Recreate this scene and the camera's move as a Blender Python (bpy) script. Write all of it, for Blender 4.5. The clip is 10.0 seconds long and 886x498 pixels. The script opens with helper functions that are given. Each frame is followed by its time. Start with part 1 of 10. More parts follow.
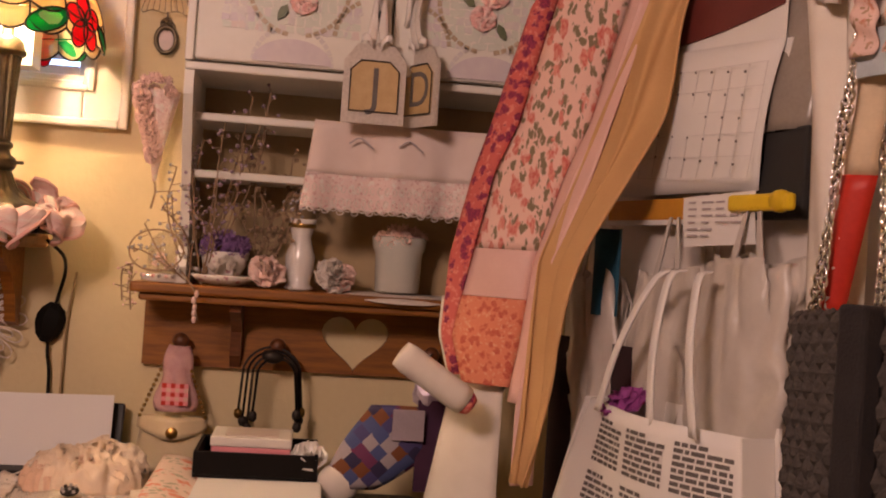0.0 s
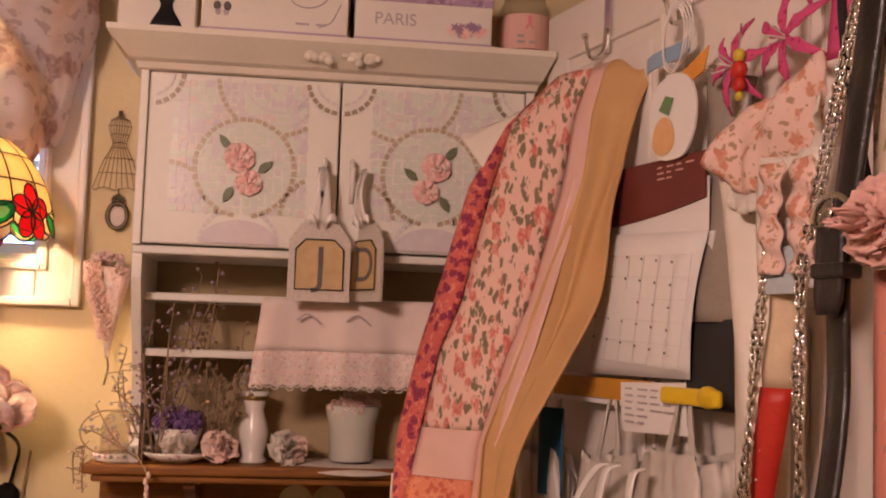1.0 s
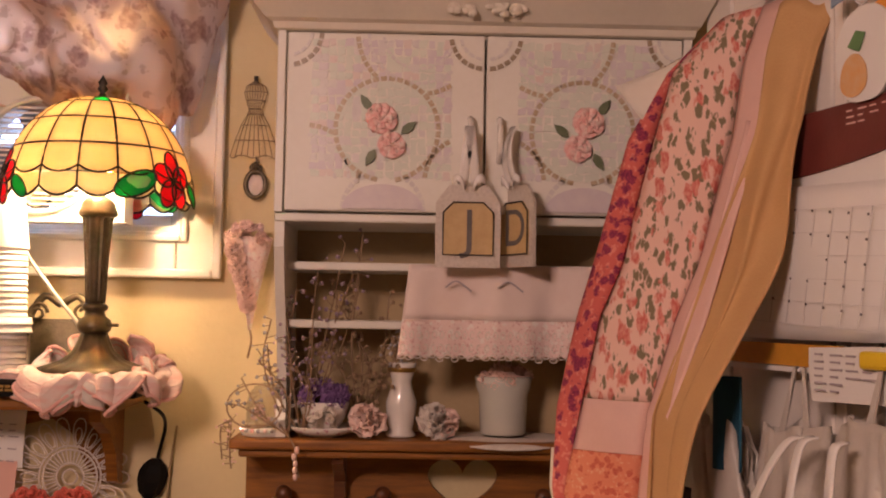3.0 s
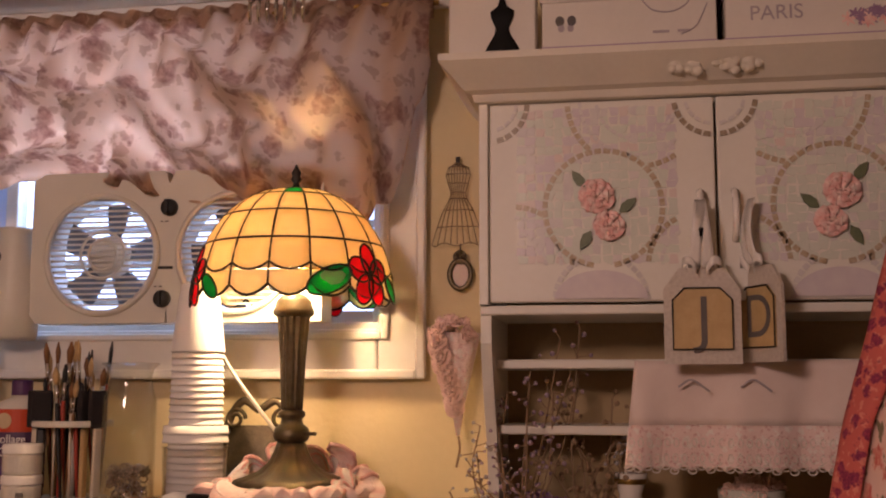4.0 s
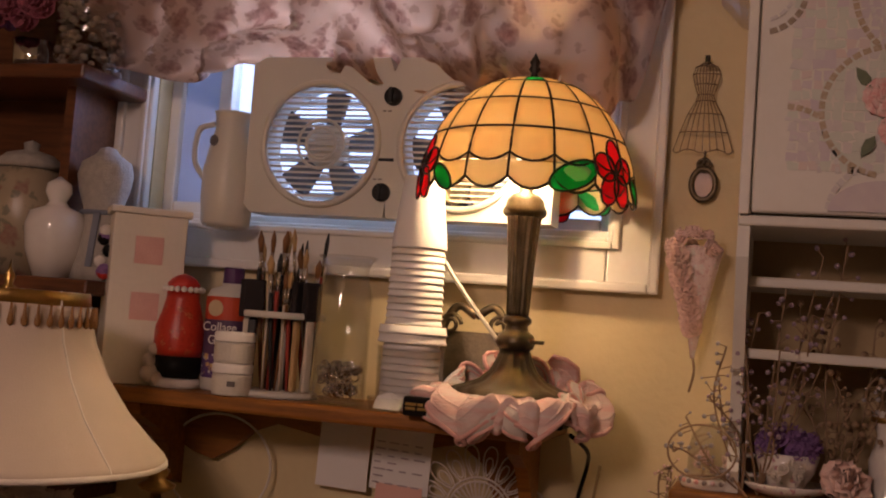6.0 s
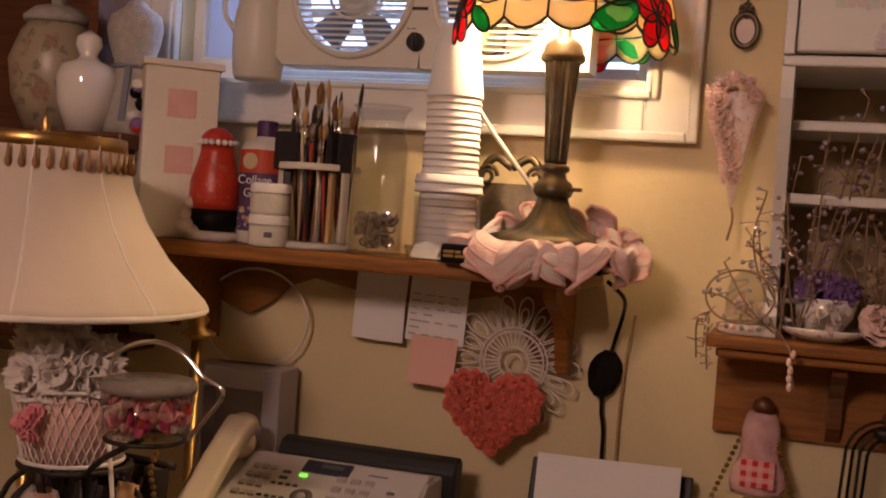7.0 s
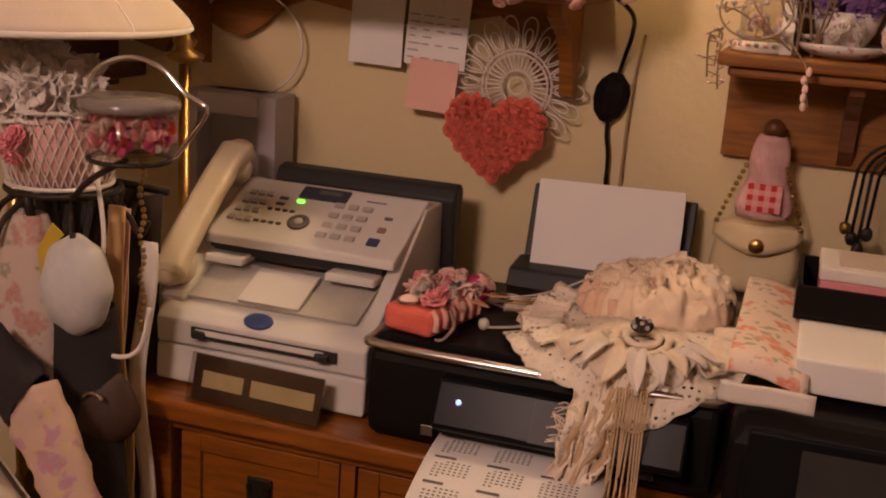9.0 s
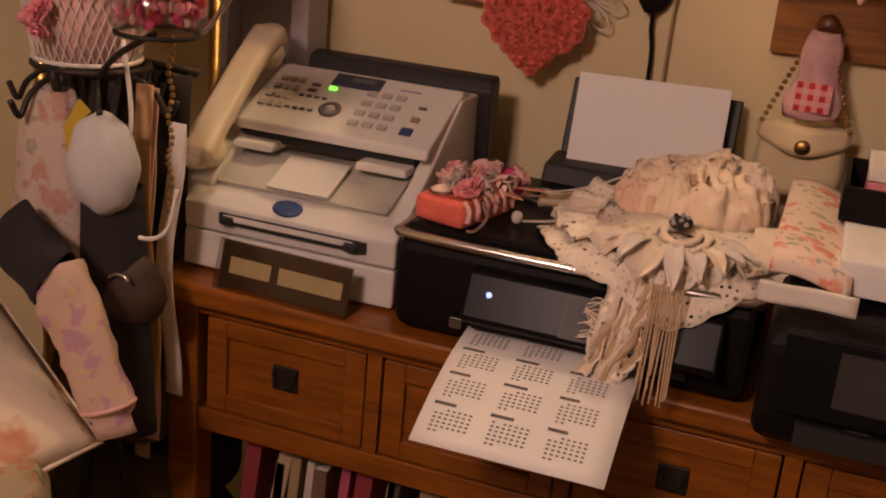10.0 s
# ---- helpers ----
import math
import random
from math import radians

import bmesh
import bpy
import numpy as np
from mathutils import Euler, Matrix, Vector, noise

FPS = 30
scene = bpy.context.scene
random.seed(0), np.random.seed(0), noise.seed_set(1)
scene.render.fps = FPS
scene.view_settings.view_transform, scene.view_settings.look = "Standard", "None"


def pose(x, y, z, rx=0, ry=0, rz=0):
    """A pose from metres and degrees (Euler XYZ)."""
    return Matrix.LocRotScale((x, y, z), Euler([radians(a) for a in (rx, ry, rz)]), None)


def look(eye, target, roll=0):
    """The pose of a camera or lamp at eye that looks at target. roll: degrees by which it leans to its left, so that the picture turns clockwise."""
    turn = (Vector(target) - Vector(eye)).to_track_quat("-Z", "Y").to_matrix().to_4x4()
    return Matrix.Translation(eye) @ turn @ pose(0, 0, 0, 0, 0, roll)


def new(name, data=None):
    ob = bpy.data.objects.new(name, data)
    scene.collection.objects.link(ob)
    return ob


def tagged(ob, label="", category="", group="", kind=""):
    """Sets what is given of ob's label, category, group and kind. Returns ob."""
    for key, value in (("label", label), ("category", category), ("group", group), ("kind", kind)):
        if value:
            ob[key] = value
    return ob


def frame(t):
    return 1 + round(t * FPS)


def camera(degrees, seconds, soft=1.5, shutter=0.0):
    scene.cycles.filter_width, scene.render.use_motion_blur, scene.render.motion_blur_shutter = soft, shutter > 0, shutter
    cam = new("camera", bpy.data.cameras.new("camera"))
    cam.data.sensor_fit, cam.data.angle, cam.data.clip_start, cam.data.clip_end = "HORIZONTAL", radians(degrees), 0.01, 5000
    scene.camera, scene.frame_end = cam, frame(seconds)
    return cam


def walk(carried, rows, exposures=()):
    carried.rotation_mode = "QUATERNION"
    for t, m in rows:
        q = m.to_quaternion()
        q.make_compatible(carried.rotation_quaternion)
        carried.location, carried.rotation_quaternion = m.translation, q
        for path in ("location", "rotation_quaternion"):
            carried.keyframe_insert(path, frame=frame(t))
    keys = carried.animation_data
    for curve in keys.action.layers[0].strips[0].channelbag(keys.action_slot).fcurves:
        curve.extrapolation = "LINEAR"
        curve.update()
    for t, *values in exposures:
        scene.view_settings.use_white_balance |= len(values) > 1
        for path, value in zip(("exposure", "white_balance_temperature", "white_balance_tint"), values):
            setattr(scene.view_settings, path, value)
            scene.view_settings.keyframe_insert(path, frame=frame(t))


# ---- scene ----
cam = camera(43.4, 10.0, soft=2.0)
PATH = [
    (0, (0.419, -2.123, 1.472), (0.658, -0.138, 1.497), 3.9),
    (0.5, (0.470, -2.139, 1.600), (0.716, -0.153, 1.619), 2.7),
    (0.7, (0.479, -2.147, 1.622), (0.716, -0.162, 1.690), 2.4),
    (1, (0.483, -2.157, 1.631), (0.729, -0.179, 1.800), 1.9),
    (1.5, (0.473, -2.168, 1.640), (0.747, -0.209, 1.924), 1.0),
    (2, (0.451, -2.191, 1.692), (0.730, -0.237, 2.014), 1.4),
    (2.5, (0.442, -2.153, 1.657), (0.698, -0.181, 1.866), 2.1),
    (3, (0.426, -2.047, 1.621), (0.474, -0.051, 1.736), 1.0),
    (3.2, (0.410, -1.990, 1.610), (0.378, 0.006, 1.727), 0.8),
    (4.3, (0.421, -1.806, 1.676), (-0.012, 0.114, 2.032), 0.8),
    (4.5, (0.422, -1.781, 1.680), (-0.076, 0.113, 2.088), 1.8),
    (5, (0.390, -1.733, 1.665), (-0.333, 0.101, 1.955), 4.0),
    (5.2, (0.364, -1.734, 1.654), (-0.320, 0.128, 1.916), 3.8),
    (6.3, (0.241, -1.741, 1.583), (-0.341, 0.170, 1.676), 4.2),
    (6.5, (0.242, -1.736, 1.571), (-0.359, 0.171, 1.627), 4.6),
    (7, (0.232, -1.736, 1.541), (-0.376, 0.168, 1.482), 4.1),
    (7.5, (0.230, -1.711, 1.528), (-0.381, 0.184, 1.335), 4.6),
    (8, (0.235, -1.706, 1.516), (-0.378, 0.179, 1.253), 4.5),
    (8.5, (0.240, -1.690, 1.510), (-0.365, 0.179, 1.132), 4.3),
    (9, (0.241, -1.675, 1.500), (-0.345, 0.169, 0.994), 3.9),
    (9.5, (0.236, -1.666, 1.479), (-0.326, 0.155, 0.872), 4.7),
    (10, (0.232, -1.650, 1.465), (-0.379, 0.136, 0.803), 5.3),
]
EXPOSURE = [(0, 0.40), (0.5, 0.46), (1, 0.60), (2, 0.56), (2.5, 0.42), (3.2, 0.28), (4.3, -0.42), (5, -0.68), (6.3, -0.80), (7, -0.3), (7.5, 0.22), (8.2, 0.42), (9, 0.2), (10, 0.2)]
walk(cam, [(t, look(eye, target, roll)) for t, eye, target, roll in PATH], EXPOSURE)

# the back wall stands in the plane y = 0; heights of the room:
FLOOR, CEIL, TABLE = 0.13, 2.35, 0.90

# ---- light ----
world = bpy.data.worlds.new("evening_sky")
scene.world = world
world.use_nodes = True
wn = world.node_tree.nodes
sky = wn.new("ShaderNodeTexSky")
sky.sky_type, sky.sun_disc = 'NISHITA', False
sky.sun_elevation, sky.sun_rotation = radians(12), radians(200)
wn["Background"].inputs[1].default_value = 0.06
world.node_tree.links.new(sky.outputs[0], wn["Background"].inputs[0])


def lamp(name, kind, at, aim, energy, colour, size=0.1):
    data = bpy.data.lights.new(name, kind)
    data.energy, data.color = energy, colour
    if kind == 'AREA':
        data.shape, data.size = 'DISK', size
    else:
        data.shadow_soft_size = size
    ob = new(name, data)
    ob.matrix_world = look(at, aim)
    return ob


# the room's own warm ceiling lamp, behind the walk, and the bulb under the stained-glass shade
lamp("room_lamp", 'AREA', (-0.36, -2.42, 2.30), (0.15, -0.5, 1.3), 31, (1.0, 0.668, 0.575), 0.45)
# cool dusk light that enters by the window opening
dusk = lamp("window_light", 'AREA', (-0.50, 0.095, 2.10), (-0.47, -1.0, 1.99), 5.8, (0.42, 0.55, 1.0), 0.5)
dusk.data.shape, dusk.data.size, dusk.data.size_y = 'RECTANGLE', 0.30, 0.14
lamp("shade_bulb", 'POINT', (-0.11, -0.17, 1.865), (-0.11, -0.17, 0), 17.0, (1.0, 0.665, 0.38), 0.025)


# ---- materials ----
def tree_of(name):
    m = bpy.data.materials.new(name)
    m.use_nodes = True
    return m, m.node_tree.nodes, m.node_tree.links, m.node_tree.nodes["Principled BSDF"]


def surface(name, a, b=None, rough=0.6, metal=0.0, size=30.0, fine=220.0, bump=0.15, coat=0.0, sheen=0.0, trans=0.0, spread=0.35, stretch=(1, 1, 1), ior=1.45):
    """Two-scale noise between the colours a and b, with fine relief."""
    m, n, l, p = tree_of(name)
    b = b or tuple(c * 0.75 for c in a)
    co = n.new("ShaderNodeTexCoord")
    mp = n.new("ShaderNodeMapping")
    mp.inputs["Scale"].default_value = stretch
    l.new(co.outputs["Object"], mp.inputs[0])
    big, small = n.new("ShaderNodeTexNoise"), n.new("ShaderNodeTexNoise")
    big.inputs["Scale"].default_value, big.inputs["Detail"].default_value = size, 5
    small.inputs["Scale"].default_value, small.inputs["Detail"].default_value = fine, 3
    l.new(mp.outputs[0], big.inputs[0])
    l.new(mp.outputs[0], small.inputs[0])
    mixf = n.new("ShaderNodeMath")
    mixf.operation = 'MULTIPLY_ADD'
    mixf.inputs[1].default_value = 0.35
    l.new(small.outputs[0], mixf.inputs[0])
    l.new(big.outputs[0], mixf.inputs[2])
    rng = n.new("ShaderNodeMapRange")
    rng.inputs[1].default_value, rng.inputs[2].default_value = 0.67 - spread, 0.67 + spread
    l.new(mixf.outputs[0], rng.inputs[0])
    oi = n.new("ShaderNodeObjectInfo")
    mix = n.new("ShaderNodeMix")
    mix.data_type = 'RGBA'
    mix.inputs[6].default_value, mix.inputs[7].default_value = (*a, 1), (*b, 1)
    l.new(rng.outputs[0], mix.inputs[0])
    l.new(mix.outputs[2], p.inputs["Base Color"])
    p.inputs["Roughness"].default_value, p.inputs["Metallic"].default_value = rough, metal
    p.inputs["Coat Weight"].default_value, p.inputs["Sheen Weight"].default_value = coat, sheen
    p.inputs["Transmission Weight"].default_value, p.inputs["IOR"].default_value = trans, ior
    if bump:
        bp = n.new("ShaderNodeBump")
        bp.inputs["Strength"].default_value, bp.inputs["Distance"].default_value = bump, 0.002
        l.new(small.outputs[0], bp.inputs["Height"])
        l.new(bp.outputs[0], p.inputs["Normal"])
    return m


def floral(name, ground, petals, leaf, size=14.0, cover=0.38, rough=0.85, bump=0.2, leafy=0.3, flat=None):
    """Printed cloth: sprays of flowers and leaves on a ground colour."""
    m, n, l, p = tree_of(name)
    co = n.new("ShaderNodeTexCoord")
    warp = n.new("ShaderNodeTexNoise")
    warp.inputs["Scale"].default_value = size * 2.2
    mv = n.new("ShaderNodeVectorMath")
    mv.operation = 'MULTIPLY_ADD'
    mv.inputs[1].default_value = (0.9 / size,) * 3
    mp = n.new("ShaderNodeMapping")
    if flat:
        mp.inputs["Scale"].default_value = flat
    l.new(co.outputs["Object"], mp.inputs[0])
    l.new(mp.outputs[0], warp.inputs[0])
    l.new(warp.outputs["Color"], mv.inputs[0])
    l.new(mp.outputs[0], mv.inputs[2])
    vo = n.new("ShaderNodeTexVoronoi")
    vo.inputs["Scale"].default_value = size
    l.new(mv.outputs[0], vo.inputs[0])
    vl = n.new("ShaderNodeTexVoronoi")
    vl.inputs["Scale"].default_value = size * 1.7
    l.new(mv.outputs[0], vl.inputs[0])
    fine = n.new("ShaderNodeTexNoise")
    fine.inputs["Scale"].default_value, fine.inputs["Detail"].default_value = size * 5, 4
    l.new(mp.outputs[0], fine.inputs[0])

    def below(src, limit, soft=0.06):
        r = n.new("ShaderNodeMapRange")
        r.inputs[1].default_value, r.inputs[2].default_value = limit - soft, limit + soft
        r.inputs[3].default_value, r.inputs[4].default_value = 1, 0
        l.new(src, r.inputs[0])
        return r.outputs[0]

    def mixed(f, a, b):
        x = n.new("ShaderNodeMix")
        x.data_type = 'RGBA'
        l.new(f, x.inputs[0])
        for sock, v in ((x.inputs[6], a), (x.inputs[7], b)):
            if isinstance(v, tuple):
                sock.default_value = (*v, 1)
            else:
                l.new(v, sock)
        return x.outputs[2]
    rp = n.new("ShaderNodeValToRGB")
    els = rp.color_ramp.elements
    els[0].color, els[1].color = (*petals[0], 1), (*petals[-1], 1)
    els[0].position, els[1].position = 0.35, 0.65
    l.new(fine.outputs[0], rp.inputs[0])
    col = mixed(below(vl.outputs["Distance"], leafy), ground, leaf)
    col = mixed(below(vo.outputs["Distance"], cover), col, rp.outputs[0])
    l.new(col, p.inputs["Base Color"])
    p.inputs["Roughness"].default_value = rough
    bp = n.new("ShaderNodeBump")
    bp.inputs["Strength"].default_value, bp.inputs["Distance"].default_value = bump, 0.002
    wv = n.new("ShaderNodeTexNoise")
    wv.inputs["Scale"].default_value = 350
    l.new(co.outputs["Object"], wv.inputs[0])
    l.new(wv.outputs[0], bp.inputs["Height"])
    l.new(bp.outputs[0], p.inputs["Normal"])
    return m


def wood(name, a, b, rough=0.38, axis=(3, 34, 34), coat=0.15):
    return surface(name, a, b, rough=rough, size=3.2, fine=24.0, bump=0.12, coat=coat, spread=0.22, stretch=axis)


def glow(name, colour, strength):
    m, n, l, p = tree_of(name)
    p.inputs["Base Color"].default_value = (*colour, 1)
    p.inputs["Emission Color"].default_value = (*colour, 1)
    p.inputs["Emission Strength"].default_value = strength
    return m


def stained(name, colour, dark):
    """Opalescent lamp glass: lets the bulb's light through, with streaks."""
    m, n, l, p = tree_of(name)
    co, no = n.new("ShaderNodeTexCoord"), n.new("ShaderNodeTexNoise")
    no.inputs["Scale"].default_value, no.inputs["Detail"].default_value = 22, 4
    oi = n.new("ShaderNodeObjectInfo")
    ad = n.new("ShaderNodeVectorMath")
    l.new(co.outputs["Object"], ad.inputs[0])
    l.new(oi.outputs["Random"], ad.inputs[1])
    l.new(ad.outputs[0], no.inputs[0])
    mix = n.new("ShaderNodeMix")
    mix.data_type = 'RGBA'
    mix.inputs[6].default_value, mix.inputs[7].default_value = (*colour, 1), (*dark, 1)
    l.new(no.outputs[0], mix.inputs[0])
    tr = n.new("ShaderNodeBsdfTranslucent")
    l.new(mix.outputs[2], tr.inputs[0])
    l.new(mix.outputs[2], p.inputs["Base Color"])
    p.inputs["Roughness"].default_value = 0.2
    ms = n.new("ShaderNodeMixShader")
    ms.inputs[0].default_value = 0.3
    l.new(tr.outputs[0], ms.inputs[1])
    l.new(p.outputs[0], ms.inputs[2])
    l.new(ms.outputs[0], n["Material Output"].inputs[0])
    return m


def veil(name, base, other, through_amount=0.5, print_material=None):
    """Thin cloth that daylight or lamplight shines through."""
    m = print_material or surface(name, base, other, rough=0.9, size=14, fine=260)
    n, l = m.node_tree.nodes, m.node_tree.links
    p = n["Principled BSDF"]
    tr = n.new("ShaderNodeBsdfTranslucent")
    src = p.inputs["Base Color"].links[0].from_socket
    l.new(src, tr.inputs[0])
    ms = n.new("ShaderNodeMixShader")
    ms.inputs[0].default_value = through_amount
    l.new(p.outputs[0], ms.inputs[1])
    l.new(tr.outputs[0], ms.inputs[2])
    l.new(ms.outputs[0], n["Material Output"].inputs[0])
    return m


def clear(name, colour=(1, 1, 1), rough=0.03):
    """Thin clear glass or plastic: see-through, with a sheen that grows towards grazing sight."""
    m, n, l, p = tree_of(name)
    tr, gl, fr, ms = n.new("ShaderNodeBsdfTransparent"), n.new("ShaderNodeBsdfGlossy"), n.new("ShaderNodeLayerWeight"), n.new("ShaderNodeMixShader")
    tr.inputs[0].default_value = (*(0.94 * c for c in colour), 1)
    gl.inputs["Roughness"].default_value = rough
    fr.inputs[0].default_value = 0.5
    steep, scaled = n.new("ShaderNodeMath"), n.new("ShaderNodeMath")
    steep.operation, scaled.operation = 'POWER', 'MULTIPLY_ADD'
    steep.inputs[1].default_value = 3.0
    scaled.inputs[1].default_value, scaled.inputs[2].default_value = 0.45, 0.04
    l.new(fr.outputs["Facing"], steep.inputs[0])
    l.new(steep.outputs[0], scaled.inputs[0])
    l.new(scaled.outputs[0], ms.inputs[0])
    l.new(tr.outputs[0], ms.inputs[1])
    l.new(gl.outputs[0], ms.inputs[2])
    l.new(ms.outputs[0], n["Material Output"].inputs[0])
    return m


WALL = surface("cream_plaster", (0.72, 0.60, 0.36), (0.64, 0.52, 0.30), rough=0.8, size=3, fine=75, bump=0.45)
CEILING = surface("ceiling_paint", (0.74, 0.68, 0.56), (0.66, 0.60, 0.49), rough=0.9, size=4, fine=60, bump=0.5)
CARPET = surface("brown_carpet", (0.16, 0.12, 0.08), (0.09, 0.07, 0.05), rough=0.95, size=18, fine=300, bump=0.8)
WHITE = surface("white_paint", (0.80, 0.77, 0.71), (0.70, 0.66, 0.58), rough=0.42, size=6, fine=90, bump=0.08)
IVORY = surface("ivory_paint", (0.78, 0.72, 0.62), (0.66, 0.60, 0.50), rough=0.5, size=8, fine=120, bump=0.15)
DOORW = surface("door_paint", (0.78, 0.72, 0.66), (0.70, 0.63, 0.57), rough=0.5, size=5, fine=80, bump=0.08)
OAK = wood("honey_pine", (0.32, 0.120, 0.014), (0.16, 0.054, 0.007), rough=0.5, coat=0.04)
MISSION = wood("mission_oak", (0.31, 0.098, 0.010), (0.16, 0.046, 0.005), rough=0.34, coat=0.15)
DARKWOOD = wood("dark_stained_wood", (0.16, 0.055, 0.02), (0.08, 0.026, 0.010), rough=0.35)
DARKEDGE = surface("dark_gap", (0.03, 0.018, 0.010), (0.02, 0.012, 0.008), rough=0.7)
PLASTIC = surface("grey_plastic", (0.70, 0.67, 0.62), (0.63, 0.60, 0.55), rough=0.42, size=9, fine=500, bump=0.05)
PLASTICB = surface("beige_plastic", (0.72, 0.62, 0.45), (0.66, 0.55, 0.38), rough=0.38, size=9, fine=300, bump=0.03)
OFFWHITE = surface("off_white_plastic", (0.68, 0.65, 0.58), (0.58, 0.55, 0.48), rough=0.4, size=8, fine=300, bump=0.04)
BLACKP = surface("black_plastic", (0.007, 0.0065, 0.006), (0.012, 0.010, 0.009), rough=0.40, size=9, fine=400, bump=0.05, ior=1.16)
GLOSSB = surface("gloss_black", (0.006, 0.006, 0.007), (0.009, 0.009, 0.009), rough=0.28, size=9, fine=60, bump=0.02, ior=1.17)
CHARCOAL = surface("charcoal_plastic", (0.026, 0.026, 0.027), (0.034, 0.032, 0.031), rough=0.45, size=12, fine=300, bump=0.08, ior=1.3)
SILVER = surface("silver_trim", (0.75, 0.73, 0.70), (0.62, 0.60, 0.58), rough=0.22, metal=1.0, size=30, fine=300, bump=0.05)
CHROME = surface("chrome", (0.80, 0.78, 0.76), (0.68, 0.66, 0.64), rough=0.1, metal=1.0, size=40, fine=200, bump=0.02)
GOLD = surface("aged_gold", (0.55, 0.36, 0.12), (0.34, 0.21, 0.07), rough=0.3, metal=1.0, size=60, fine=300, bump=0.2)
BRONZE = surface("antique_bronze", (0.16, 0.125, 0.075), (0.07, 0.055, 0.035), rough=0.38, metal=0.8, size=45, fine=260, bump=0.25)
IRON = surface("dark_iron", (0.045, 0.036, 0.030), (0.028, 0.022, 0.018), rough=0.5, metal=0.6, size=60, fine=300, bump=0.25)
LEAD = surface("leading", (0.03, 0.022, 0.016), (0.055, 0.04, 0.028), rough=0.45, metal=0.5, size=80, fine=300)
PAPER = surface("white_paper", (0.82, 0.79, 0.76), (0.76, 0.73, 0.70), rough=0.8, size=5, fine=400, bump=0.05)
PINKPAPER = surface("pink_paper", (0.80, 0.48, 0.40), (0.74, 0.43, 0.36), rough=0.8, size=6, fine=400, bump=0.05)
INK = surface("grey_ink", (0.10, 0.09, 0.09), (0.16, 0.14, 0.13), rough=0.7)
LINEN = surface("white_linen", (0.80, 0.74, 0.66), (0.70, 0.63, 0.55), rough=0.9, size=25, fine=600, bump=0.4)
CREAM = surface("cream_lace", (0.84, 0.73, 0.59), (0.72, 0.57, 0.42), rough=0.95, size=60, fine=380, bump=0.9, sheen=0.2)
LACE = surface("white_lace", (0.80, 0.73, 0.66), (0.64, 0.56, 0.50), rough=0.95, size=70, fine=420, bump=0.9)
PINKYARN = surface("pink_yarn", (0.84, 0.70, 0.64), (0.80, 0.50, 0.45), rough=0.95, size=30, fine=300, bump=1.0, stretch=(0.5, 0.5, 3.2), spread=0.2)
ROSE = surface("coral_rose_foam", (0.84, 0.24, 0.17), (0.68, 0.13, 0.09), rough=0.8, size=60, fine=400, bump=0.6)
PINK = surface("pink_plastic", (0.80, 0.30, 0.33), (0.72, 0.25, 0.28), rough=0.5, size=20, fine=200)
HOTPINK = surface("hot_pink_silk", (0.72, 0.06, 0.22), (0.50, 0.03, 0.14), rough=0.6, size=60, fine=300, bump=0.3)
BLUSH = surface("blush_cloth", (0.76, 0.48, 0.42), (0.66, 0.36, 0.32), rough=0.9, size=30, fine=420, bump=0.5)
TAN = surface("tan_backing", (0.62, 0.38, 0.17), (0.52, 0.30, 0.13), rough=0.8, size=10, fine=320, bump=0.25)
PORCELAIN = surface("porcelain", (0.80, 0.76, 0.71), (0.72, 0.67, 0.62), rough=0.14, size=20, fine=100, bump=0.03, coat=0.5)
BLACKCLOTH = surface("black_cloth", (0.016, 0.013, 0.013), (0.028, 0.022, 0.022), rough=0.95, size=30, fine=300, bump=0.6)
GREYKNIT = surface("charcoal_wool", (0.085, 0.07, 0.062), (0.045, 0.037, 0.032), rough=0.98, size=70, fine=260, bump=1.2)
RED = surface("red_paint", (0.58, 0.035, 0.02), (0.42, 0.02, 0.012), rough=0.5, size=25, fine=200)
AMBER = stained("amber_glass", (1.0, 0.86, 0.58), (1.0, 0.74, 0.40))
PALEGLASS = stained("cream_glass", (1.0, 0.90, 0.66), (1.0, 0.80, 0.50))
REDGLASS = stained("ruby_glass", (1.0, 0.055, 0.085), (0.85, 0.02, 0.05))
GREENGLASS = stained("green_glass", (0.05, 0.58, 0.20), (0.02, 0.36, 0.10))
GLASS = clear("clear_glass")
PANE = clear("window_glass", (0.95, 0.97, 1.0))


# ---- builders ----
def thing(name, label, category, at=(0, 0, 0), turn=0.0, group="", kind="", tip=(0, 0)):
    ob = new(name)
    ob.empty_display_size = 0.02
    ob.matrix_world = pose(*at, tip[0], tip[1], turn)
    return tagged(ob, label, category, group, kind)


def mesh_of(name, bm, material, smooth=False):
    me = bpy.data.meshes.new(name)
    bm.normal_update()
    bm.to_mesh(me)
    bm.free()
    for m in material if isinstance(material, (list, tuple)) else [material]:
        me.materials.append(m)
    if smooth:
        for poly in me.polygons:
            poly.use_smooth = True
    return me


def part(name, bm, material, parent=None, label="", smooth=False, at=None):
    me = bm if isinstance(bm, bpy.types.Mesh) else mesh_of(name, bm, material, smooth)
    ob = new(name, me)
    ob.parent = parent
    if at is not None:
        ob.matrix_basis = at
    if label:
        ob["label"] = label
    return ob


def whole(name, bm, material, label, category, at=(0, 0, 0), turn=0.0, smooth=False, kind="", group="", tip=(0, 0)):
    """A thing that is one mesh."""
    ob = new(name, mesh_of(name, bm, material, smooth))
    ob.matrix_world = pose(*at, tip[0], tip[1], turn)
    return tagged(ob, label, category, group, kind)


